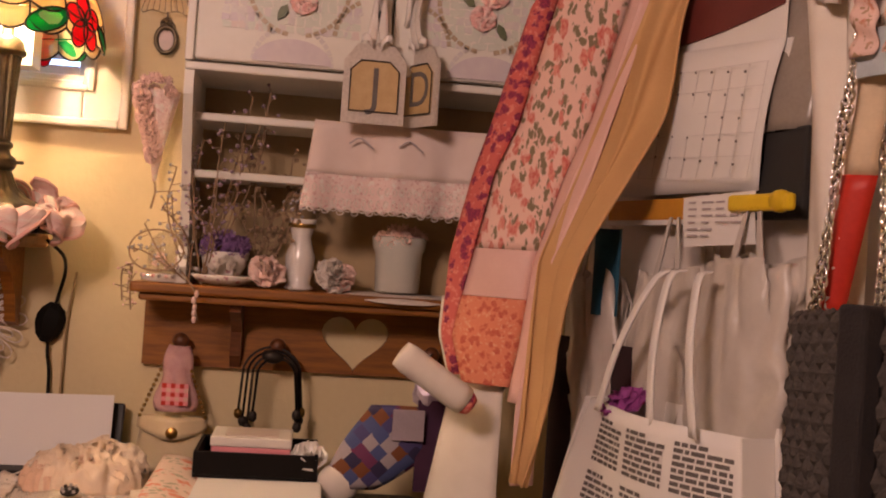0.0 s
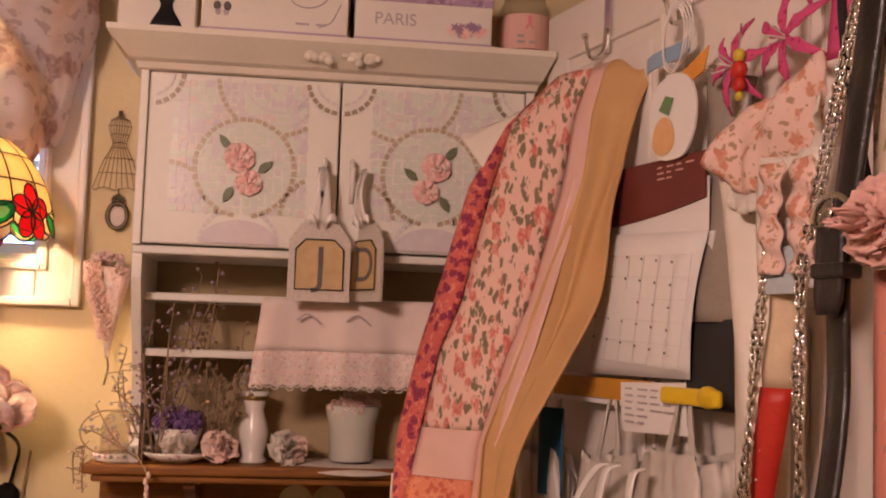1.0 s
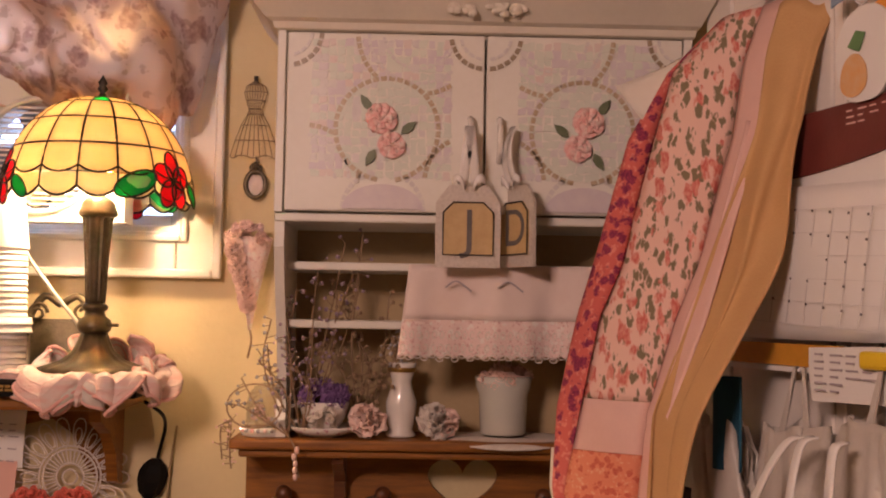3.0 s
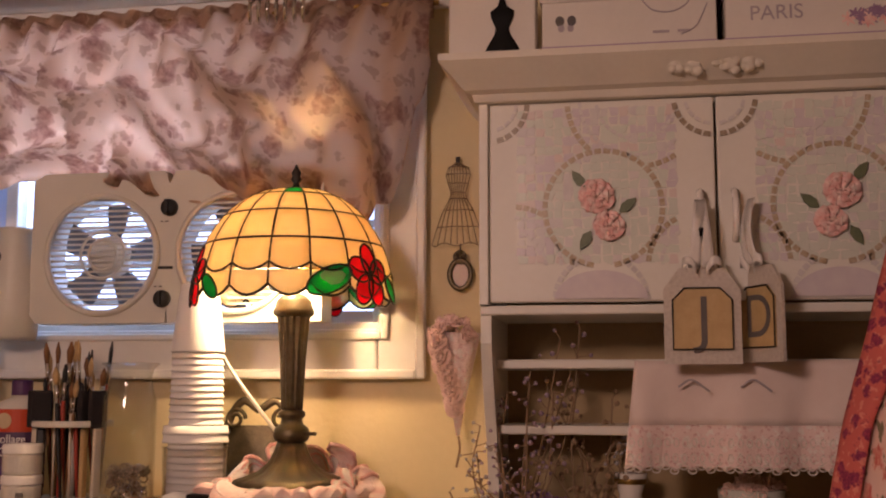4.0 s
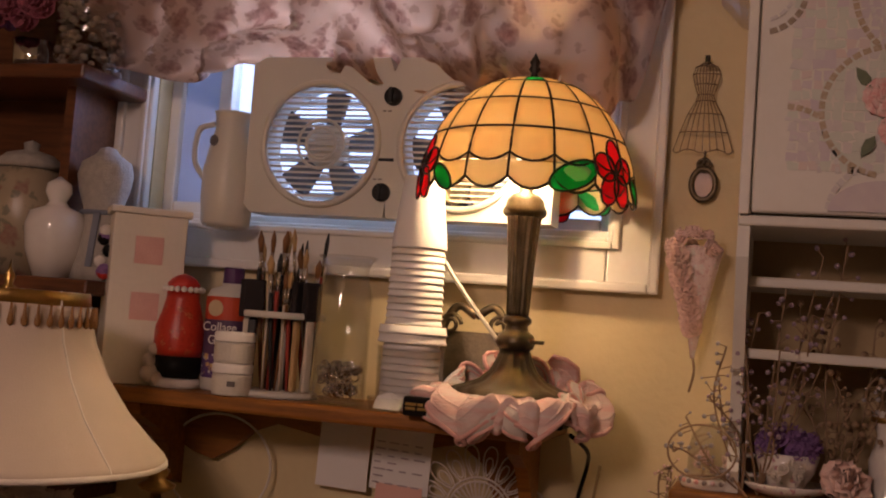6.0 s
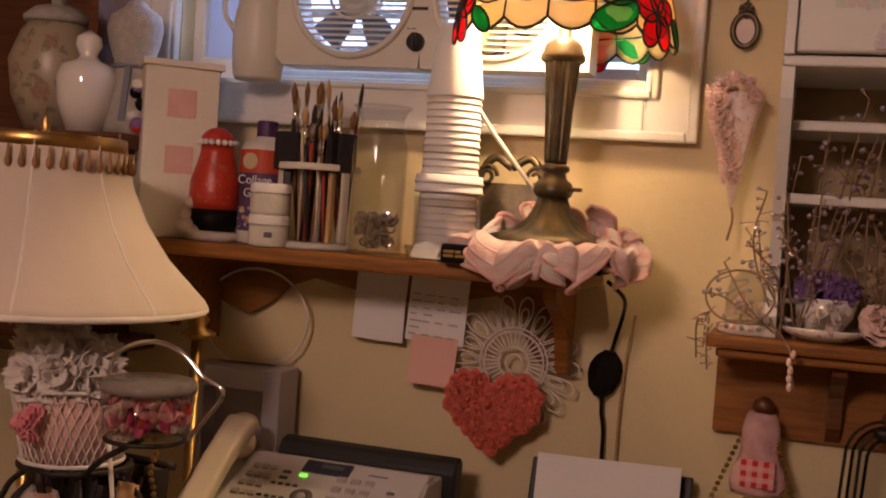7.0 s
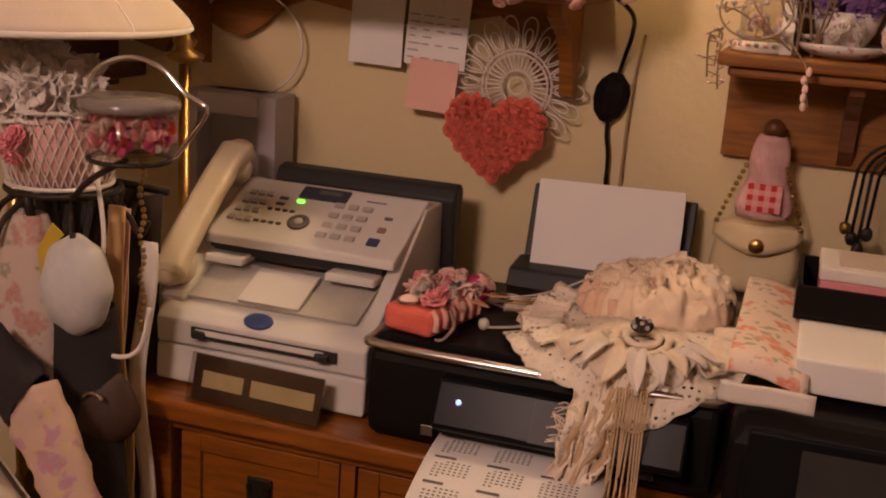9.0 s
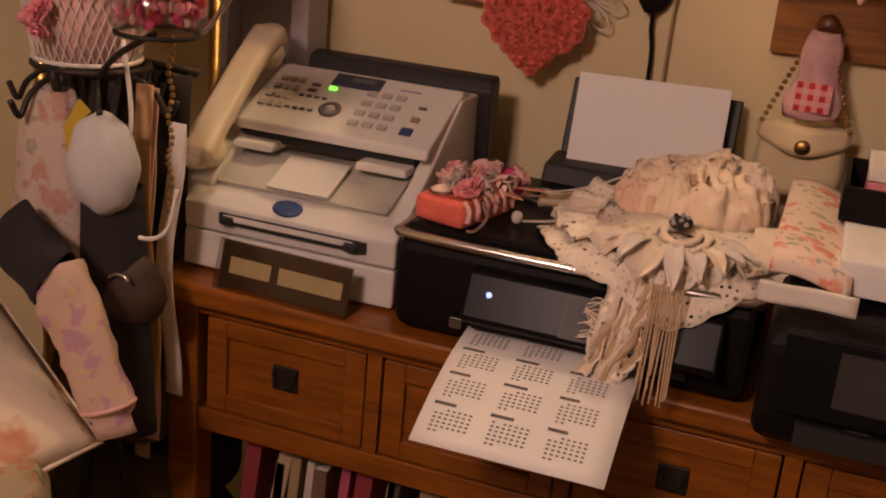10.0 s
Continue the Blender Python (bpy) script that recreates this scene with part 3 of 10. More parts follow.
DARKRIM = surface("brown_china_rim", (0.20, 0.14, 0.09), (0.46, 0.38, 0.28), rough=0.3, size=120, fine=300)
GROUT = surface("pale_grout", (0.66, 0.62, 0.56), (0.58, 0.54, 0.50), rough=0.9, size=40, fine=200)
ROSEPINK = surface("painted_rose", (0.80, 0.38, 0.35), (0.84, 0.66, 0.60), rough=0.3, size=90, fine=300, spread=0.18)
LEAFG = surface("painted_leaf", (0.10, 0.13, 0.07), (0.17, 0.19, 0.11), rough=0.4, size=90, fine=200)


def tile(parent, loop, y, material, thick=0.0025):
    part("tile", slab(loop, thick), material, parent, at=pose(0, y - thick, 0))


def china_rose(parent, cx, cz, r, y):
    random.seed(int(cx * 1000))
    part("painted_rose", rosette(r * 1.05, 7, 4, 0.14, 0.12, 0.8), ROSEPINK, parent, smooth=True, at=pose(cx, y - 0.001, cz))


def cabinet_door(cab, x0, x1, z0, z1, y, flip):
    """One mosaic door; flip mirrors the pattern for the other leaf."""
    door = part("door", box(x0, x1, y, y + 0.020, z0, z1, 0.003), WHITE, cab)
    sx = (lambda u: x1 - u) if flip else (lambda u: x0 + u)
    w, h = x1 - x0, z1 - z0
    rng = random.Random(5 + flip)
    # mosaic field: broken china between the plate rims
    cen = (0.165, 0.135)
    # plates as (across, up, radius, ring radii); an earlier plate lies over the later ones
    circles = [(cen[0], cen[1], 0.086, (0.084,)), (0.0, h, 0.062, (0.056, 0.040)), (w, h, 0.062, (0.056, 0.040)), (0.160, 0.0, 0.070, (0.066,)),
               (0.215, h, 0.104, (0.100, 0.082, 0.058)), (0.032, 0.052, 0.092, (0.088, 0.072, 0.050)), (w - 0.020, 0.050, 0.080, (0.076, 0.058))]
    bm = {k: bmesh.new() for k in range(4)}
    step = 0.0135
    for i in range(int(w / step)):
        for j in range(int(h / step)):
            u, v = (i + 0.5) * step, (j + 0.5) * step
            if u < 0.036 or u > w - 0.048 or v < 0.050 or v > h - 0.006:
                continue
            k = (int(4 * (0.5 + 0.5 * noise.noise(Vector((u * 16, v * 16, 2.0 + flip))))) + rng.choice((0, 0, 1, 3))) % 4
            if (u - cen[0]) ** 2 + (v - cen[1]) ** 2 < 0.085 ** 2:
                k = 2 if rng.random() < 0.75 else 0
            g = step * 0.46
            quad = [(sx(u + a * g + rng.uniform(-0.0026, 0.0026)), z0 + v + b * g + rng.uniform(-0.0026, 0.0026)) for a, b in ((-1, -1), (1, -1), (1, 1), (-1, 1))]
            th = rng.uniform(0.0008, 0.0015)
            add(bm[k], slab(quad, th), Matrix.Translation((0, y - th, 0)))
    for k in range(4):
        ob = part("mosaic", bm[k], MOSAIC[k], door)
        ob["kind"] = "stuff"
    # plate rims: rings of narrow curved tiles
    for n, (cu, cv, r, radii) in enumerate(circles):
        for j, rr in enumerate(radii):
            wd = 0.0075 if j == 0 else 0.005
            count = max(14, int(2 * math.pi * rr / (0.013 if n < 3 else 0.011)))
            ring = bmesh.new()
            for k in range(count):
                a0, a1 = 2 * math.pi * (k + 0.12) / count, 2 * math.pi * (k + 0.88) / count
                mid = (a0 + a1) / 2
                u, v = cu + rr * math.cos(mid), cv + rr * math.sin(mid)
                inner = n in (1, 2) or 0.038 < u < w - 0.050
                if not (inner and 0.005 < u < w - 0.005 and 0.048 * (n not in (1, 2, 3)) + 0.004 < v < h - 0.005):
                    continue
                if any((u - c[0]) ** 2 + (v - c[1]) ** 2 < c[2] ** 2 for c in circles[:n]):
                    continue
                q = [(sx(cu + q0 * math.cos(q1)), z0 + cv + q0 * math.sin(q1)) for q0, q1 in ((rr - wd / 2, a0), (rr + wd / 2, a0), (rr + wd / 2, a1), (rr - wd / 2, a1))]
                add(ring, slab(q, 0.0012), Matrix.Translation((0, y - 0.0022, 0)))
            part("plate_rim", ring, (RIM if n in (0, 4, 5, 6) and j == 0 else DARKRIM if n in (1, 2) and j == 0 else MOSAIC[0]), door)["kind"] = "stuff"
    for cu, cv, r in ((0.160, 0.022, 0.066),):
        half = [(sx(cu + r * math.cos(a)), z0 + 0.004 + 0.62 * r * math.sin(a)) for a in np.linspace(0, math.pi, 16)]
        tile(door, half, y - 0.001, MOSAIC[1], 0.003)
    china_rose(door, sx(0.156), z0 + 0.152, 0.024, y - 0.004)
    china_rose(door, sx(0.173), z0 + 0.109, 0.021, y - 0.004)
    for u, v, a in ((0.200, 0.138, 0.7), (0.130, 0.178, 2.2), (0.139, 0.088, 4.2)):
        lf = [(sx(u + 0.016 * t * math.cos(a) - s * 0.008 * math.sin(a)), z0 + v + 0.016 * t * math.sin(a) + s * 0.008 * math.cos(a))
              for t, s in ((-1, 0), (-0.4, 0.9), (0.3, 0.8), (1, 0), (0.3, -0.8), (-0.4, -0.9))]
        tile(door, lf, y - 0.003, LEAFG, 0.003)
    # pale pull with a ribbon over it
    hx = sx(w - 0.022)
    part("handle", tube(curve_pts([(hx, y - 0.002, z0 + 0.155), (hx, y - 0.020, z0 + 0.145), (hx, y - 0.022, z0 + 0.10), (hx, y - 0.002, z0 + 0.085)], 5), 0.005, 10), PORCELAIN, door, "white porcelain pull", smooth=True)
    return door


def build_cabinet():
    cab = thing("wall_cabinet", "white wall cabinet with broken-china mosaic doors and open shelves below", "cabinet", (0, 0, 0))
    L, R, F = 0.193, 0.877, -0.222
    zb, zm, zt = 1.406, 1.769, 2.088
    for x0, x1 in ((L, L + 0.016), (R - 0.016, R)):
        outline = [(-0.002, zb), (-0.135, zb), (-0.140, zb + 0.03), (-0.130, zb + 0.07), (-0.150, zb + 0.16), (-0.195, zb + 0.25), (F, zb + 0.32), (F, zt), (-0.002, zt)]
        part("side_panel", prism(outline, x0, x1), WHITE, cab)
    part("back_panel", box(L + 0.016, R - 0.016, -0.010, -0.002, zb, zt), surface("cabinet_back", (0.50, 0.38, 0.22), (0.40, 0.29, 0.16), rough=0.8, size=6, fine=90), cab, "tan back panel")
    part("bottom_rail", box(L, R, F - 0.006, -0.012, zm - 0.002, zm + 0.012, 0.003), WHITE, cab)
    part("top_panel", box(L, R, F, -0.012, zt - 0.016, zt - 0.002), WHITE, cab)
    for z, y0 in ((1.690, -0.165), (1.592, -0.150)):
        part("shelf", box(L + 0.016, R - 0.016, y0, -0.010, z, z + 0.014, 0.003), WHITE, cab)
    # stiles between and beside the doors
    for x0, x1 in ((L, 0.207), (0.862, R)):
        part("stile", box(x0, x1, F - 0.016, F, zm + 0.012, zt - 0.002, 0.002), WHITE, cab)
    cabinet_door(cab, 0.2095, 0.5330, 1.784, 2.078, -0.240, 0)
    cabinet_door(cab, 0.5365, 0.8600, 1.784, 2.078, -0.240, 1)
    # flared cornice: the outline is swept round front and sides
    prof = [(0.000, 2.080), (0.006, 2.082), (0.010, 2.092), (0.022, 2.096), (0.030, 2.104), (0.056, 2.128), (0.060, 2.132), (0.060, 2.142)]
    bm = bmesh.new()
    loops = []
    for d, z in prof:
        x0, x1, y1 = L - d * 0.85, R + 0.018 * 0 + d * 0.4, F - 0.018 - d
        loops.append([bm.verts.new(p) for p in ((x0, -0.002, z), (x0, y1, z), (x1, y1, z), (x1, -0.002, z))])
    for a, b in zip(loops, loops[1:]):
        for i in range(4):
            bm.faces.new((a[i], a[(i + 1) % 4], b[(i + 1) % 4], b[i]))
    bm.faces.new(loops[-1])
    bm.faces.new(loops[0][::-1])
    bmesh.ops.recalc_face_normals(bm, faces=bm.faces[:])
    part("cornice", bm, IVORY, cab, "flared ivory cornice")
    orn = bmesh.new()
    rng = random.Random(3)
    for k in range(34):
        u = rng.uniform(-1, 1)
        add(orn, ball(rng.uniform(0.004, 0.0085), (0.535 + u * 0.062, -0.280 - rng.uniform(0, 0.004), 2.113 + rng.uniform(-1, 1) * 0.014 * (1 - abs(u) * 0.7)), (1.2, 0.7, 1), 8))
    part("carved_ornament", orn, IVORY, cab, "carved flower ornament", smooth=True)


build_cabinet()


def initial_tag(x, z, y, letter, tilt):
    """A house-shaped glitter tag with a framed monogram, hung by a ribbon."""
    tag = thing("monogram_tag", "silver glitter hanging tag with a gold framed letter and white ribbon", "ornament", (x, y, z), turn=tilt, group="hanging monogram tags")
    glit = GLITTER
    w, h = 0.052, 0.132
    part("tag_board", slab([(-w, 0), (w, 0), (w, h * 0.78), (w * 0.6, h), (-w * 0.6, h), (-w, h * 0.78)], 0.005), glit, tag)
    part("card", slab([(-0.040, 0.020), (0.040, 0.020), (0.040, 0.088), (0.024, 0.104), (-0.024, 0.104), (-0.040, 0.088)], 0.002), surface("old_gold_card", (0.60, 0.43, 0.22), (0.46, 0.31, 0.14), rough=0.6, size=50), tag, at=pose(0, -0.0025, 0))
    loop = [(-0.040, 0.020), (0.040, 0.020), (0.040, 0.088), (0.024, 0.104), (-0.024, 0.104), (-0.040, 0.088)]
    part("border", tube([(a, -0.004, b) for a, b in loop], 0.0013, 6, True), IRON, tag)
    lettering(tag, letter, 0.085, (0.002, -0.0030, 0.060), INK)
    for s in (-1, 1):
        part("ribbon", cloth(lambda u, v, s=s: (s * 0.010 * (1 - v) + (u - 0.5) * 0.016, -0.006 - 0.012 * math.sin(math.pi * v), h + 0.095 * v), 4, 10, 0.001), M_RIBBON, tag, smooth=True)
        part("bow", cloth(lambda u, v, s=s: (s * (0.006 + 0.020 * v), -0.010 - 0.006 * math.sin(math.pi * v), h - 0.004 + (u - 0.5) * 0.012 + 0.014 * math.sin(2.4 * v)), 4, 7, 0.001), M_RIBBON, tag, smooth=True)


GLITTER = surface("silver_glitter", (0.80, 0.73, 0.66), (0.56, 0.49, 0.43), rough=0.35, metal=0.12, size=180, fine=700, bump=1.0)
M_RIBBON = surface("white_satin", (0.82, 0.78, 0.74), (0.72, 0.67, 0.63), rough=0.25, size=60, fine=300, sheen=0.3)
initial_tag(0.585, 1.697, -0.262, "D", -62)
initial_tag(0.508, 1.694, -0.276, "J", 0)


def keepsake_box(x0, x1, z, y0, y1, h, lid, lower, upper, trim, label, word=""):
    b = thing("keepsake_box", label, "box", ((x0 + x1) / 2, y0, z), group="boxes on the cabinet")
    w, d = (x1 - x0) / 2, y1 - y0
    part("box_body", box(-w + 0.003, w - 0.003, 0.003, d, 0.0, h - 0.002, 0.002), lower, b)
    part("lid", box(-w, w, 0, d + 0.002, h - lid, h, 0.002), upper, b)
    part("band", box(-w + 0.002, w - 0.002, 0.0015, 0.003, 0.0, 0.014), trim, b)
    return b, w


LILAC = floral("lilac_dots", (0.42, 0.28, 0.42), ((0.26, 0.14, 0.26), (0.30, 0.18, 0.32)), (0.56, 0.42, 0.54), size=60, cover=0.30, rough=0.6)
CREAMCARD = surface("cream_card", (0.76, 0.71, 0.64), (0.68, 0.62, 0.56), rough=0.6, size=14, fine=200)
LILACTRIM = surface("lilac_card", (0.46, 0.34, 0.44), (0.38, 0.27, 0.38), rough=0.6)
GREYPRINT = surface("grey_print", (0.36, 0.30, 0.33), (0.48, 0.42, 0.44), rough=0.7)
VIOLETPRINT = surface("violet_print", (0.28, 0.16, 0.28), (0.40, 0.27, 0.38), rough=0.7)
TOP = 2.1425


def flat_flowers(parent, cx, cz, y, w, h, n, mats, seed, size=0.009):
    rng = random.Random(seed)
    for m in mats:
        bm = bmesh.new()
        for _ in range(n):
            u, v = rng.gauss(0, 0.42), rng.gauss(0, 0.36)
            r = size * rng.uniform(0.4, 1.0)
            c = (cx + max(-1, min(1, u)) * w, cz + max(-1, min(1, v)) * h)
            k = rng.choice((5, 6, 7))
            loop = [(c[0] + r * (0.75 + 0.35 * math.cos(k * a)) * math.cos(a), c[1] + r * (0.75 + 0.35 * math.cos(k * a)) * math.sin(a)) for a in np.linspace(0, 2 * math.pi, 22, endpoint=False)]
            add(bm, slab(loop, 0.0006), Matrix.Translation((0, y - rng.uniform(0.0005, 0.0014), 0)))
        part("printed_flower", bm, m, parent)["kind"] = "stuff"


def build_boxes():
    b, w = keepsake_box(0.287, 0.543, TOP, -0.262, -0.06, 0.142, 0.062, CREAMCARD, CREAMCARD, LILACTRIM, "cream keepsake box printed with lilac flowers and a butterfly")
    flat_flowers(b, 0.0, 0.122, -0.001, 0.075, 0.020, 44, (VIOLETPRINT, LILACTRIM, GREYPRINT), 3)
    for k in range(44):
        part("printed_edge", box(-w + 0.006 + k * 0.0055, -w + 0.009 + k * 0.0055, -0.0006, 0.0004, 0.085, 0.089), LILACTRIM, b) if k % 2 else None
    for s in (-1, 1):
        for dz, r in ((0.006, 0.011), (-0.005, 0.008)):
            loop = [(-0.090 + s * (0.002 + r * (0.6 + 0.6 * math.cos(a))), 0.046 + dz + r * 0.7 * math.sin(a)) for a in np.linspace(0, 2 * math.pi, 16, endpoint=False)]
            part("printed_butterfly", slab(loop, 0.001), INK if dz > 0 else GREYPRINT, b, at=pose(0, 0.0016, 0))
    part("printed_swirl", tube(curve_pts([(0.02, 0.002, 0.078), (0.035, 0.002, 0.062), (0.06, 0.002, 0.058), (0.08, 0.002, 0.066), (0.09, 0.002, 0.078)], 5), 0.0012, 5), GREYPRINT, b)
    part("printed_swirl", tube(curve_pts([(0.075, 0.002, 0.024), (0.095, 0.002, 0.034), (0.105, 0.002, 0.052), (0.112, 0.002, 0.068)], 5), 0.0010, 5), GREYPRINT, b)
    ruled(b, 0.035, 0.105, 0.022, 0.036, 0.0025, 1, 2, 0.004, GREYPRINT, seed=9)
    b, w = keepsake_box(0.549, 0.796, TOP, -0.262, -0.06, 0.146, 0.066, CREAMCARD, LILAC, LILACTRIM, "keepsake box with a spotted lilac lid and rose print")
    lettering(b, "PARIS", 0.030, (-0.050, 0.0022, 0.048), GREYPRINT)
    flat_flowers(b, 0.078, 0.036, 0.0022, 0.030, 0.012, 16, (VIOLETPRINT, ROSEPINK), 8, 0.013)
    for s in (-1, 1):
        loop = [(0.0 + s * (0.002 + 0.012 * (0.6 + 0.6 * math.cos(a))), 0.120 + 0.012 * math.sin(a) + 0.002) for a in np.linspace(0, 2 * math.pi, 16, endpoint=False)]
        part("printed_butterfly", slab(loop, 0.001), CREAMCARD, b, at=pose(0, -0.0012, 0))
    # canvas print with a dark dress form and parasol
    c = thing("canvas_print", "cream canvas print of a dark dress form and parasol", "picture", (0.213, -0.235, TOP), turn=-2)
    part("canvas", box(-0.066, 0.066, 0, 0.030, 0, 0.150, 0.003), CREAMCARD, c)
    form = lathe([(0.006, 0.0), (0.030, 0.004), (0.024, 0.020), (0.012, 0.040), (0.010, 0.050), (0.017, 0.066), (0.018, 0.076), (0.007, 0.084), (0.004, 0.094), (0.0, 0.096)], 20)
    form.transform(Matrix.Diagonal((1, 0.08, 1, 1)))
    part("dress_shape", form, BLACKP, c, "flat black dress-form silhouette", at=pose(0.016, -0.0025, 0.004), smooth=True)
    par = [(-0.012 + 0.036 * math.cos(a), 0.118 + 0.016 * max(0, math.sin(a)) - 0.004 * math.cos(a)) for a in np.linspace(0, math.pi, 14)]
    part("printed_parasol", slab(par, 0.001), BLACKP, c, at=pose(0.028, -0.0012, 0.0))
    # pink jar candle
    j = thing("jar_candle", "pink scented candle in a lidded glass jar", "candle", (0.868, -0.17, TOP))
    j.scale = (1.1, 1.1, 1.5)
    part("candle_jar", lathe([(0.0, 0.0), (0.042, 0.0), (0.045, 0.006), (0.045, 0.068), (0.036, 0.080), (0.035, 0.090), (0.033, 0.090), (0.034, 0.079), (0.042, 0.067), (0.042, 0.004), (0.0, 0.004)], 32), GLASS, j, smooth=True)
    part("wax", lathe([(0.0, 0.005), (0.0415, 0.005), (0.0415, 0.060), (0.0, 0.060)], 32), BLUSH, j, smooth=True)
    part("jar_label", lathe([(0.0455, 0.016), (0.0460, 0.017), (0.0460, 0.058), (0.0455, 0.059)], 32), PINKPAPER, j, "pale pink paper label")
    part("lid", lathe([(0.0, 0.0905), (0.038, 0.0905), (0.039, 0.098), (0.030, 0.104), (0.010, 0.108), (0.010, 0.116), (0.0, 0.118)], 28), GLASS, j, smooth=True)
    ruled(j, -0.020, 0.020, 0.020, 0.034, -0.0462, 2, 2, 0.003, GREYPRINT, seed=4)
    part("ribbon_mark", tube(curve_pts([(-0.006, -0.0462, 0.040), (0.002, -0.0466, 0.050), (0.0, -0.0468, 0.055), (-0.002, -0.0466, 0.050), (0.006, -0.0462, 0.040)], 4), 0.0014, 5), PINK, j)


build_boxes()

# ---- the wooden peg shelf below the cabinet ----
SHZ = 1.405


def build_peg_shelf():
    s = thing("peg_shelf", "stained pine wall shelf with heart cut-outs and pegs", "shelf", (0, 0, 0))
    x0, x1 = 0.128, 0.870
    part("top_board", box(x0 - 0.010, x1, -0.162, -0.002, SHZ - 0.018, SHZ, 0.005), OAK, s)
    part("moulding", box(x0 + 0.004, x1, -0.146, -0.020, SHZ - 0.032, SHZ - 0.0185, 0.004), OAK, s)
    hole = [(x, z) for x, z in heart_loop(0.125, 0.104, 40, 0.517, 1.306)]
    part("back_board", slab([(x0, 1.250), (x1 - 0.005, 1.250), (x1 - 0.005, SHZ - 0.018), (x0, SHZ - 0.018)], 0.018, [hole]), OAK, s, at=pose(0, -0.020, 0))
    for x in (0.288, 0.745):
        part("bracket", prism([(-0.020, SHZ - 0.018), (-0.125, SHZ - 0.018), (-0.122, SHZ - 0.045), (-0.085, SHZ - 0.060), (-0.050, SHZ - 0.085), (-0.040, 1.275), (-0.020, 1.252)], x, x + 0.020), DARKWOOD, s)
    for x in (0.200, 0.375, 0.660):
        part("peg", lathe([(0.007, 0), (0.007, 0.020), (0.013, 0.026), (0.015, 0.034), (0.010, 0.042), (0.0, 0.044)], 16), DARKWOOD, s, at=pose(x, -0.020, 1.298, 90, 0, 0), smooth=True)


build_peg_shelf()


# ---- the lamp shelf under the window ----
LSZ = 1.475


def build_lamp_shelf():
    s = thing("lamp_shelf", "honey pine shelf with a scalloped apron", "shelf", (0, 0, 0))
    part("top_board", box(-0.86, -0.055, -0.212, -0.002, LSZ - 0.024, LSZ, 0.006), OAK, s)
    low = [(-0.86, 1.450)]
    for x, z in ((-0.86, 1.33), (-0.80, 1.315), (-0.775, 1.36), (-0.74, 1.385), (-0.69, 1.360), (-0.655, 1.352), (-0.62, 1.372), (-0.585, 1.405), (-0.54, 1.422), (-0.47, 1.410), (-0.38, 1.395), (-0.29, 1.405), (-0.22, 1.420), (-0.185, 1.395), (-0.160, 1.340), (-0.135, 1.310), (-0.098, 1.305)):
        low.append((x, z))
    low.append((-0.098, 1.450))
    part("apron", slab(low, 0.018), OAK, s, at=pose(0, -0.020, 0))
    for x in (-0.73, -0.112):
        part("bracket", prism([(-0.020, LSZ - 0.025), (-0.175, LSZ - 0.025), (-0.170, LSZ - 0.045), (-0.110, LSZ - 0.070), (-0.070, LSZ - 0.110), (-0.052, LSZ - 0.160), (-0.020, LSZ - 0.170)], x, x + 0.020), OAK, s)


build_lamp_shelf()


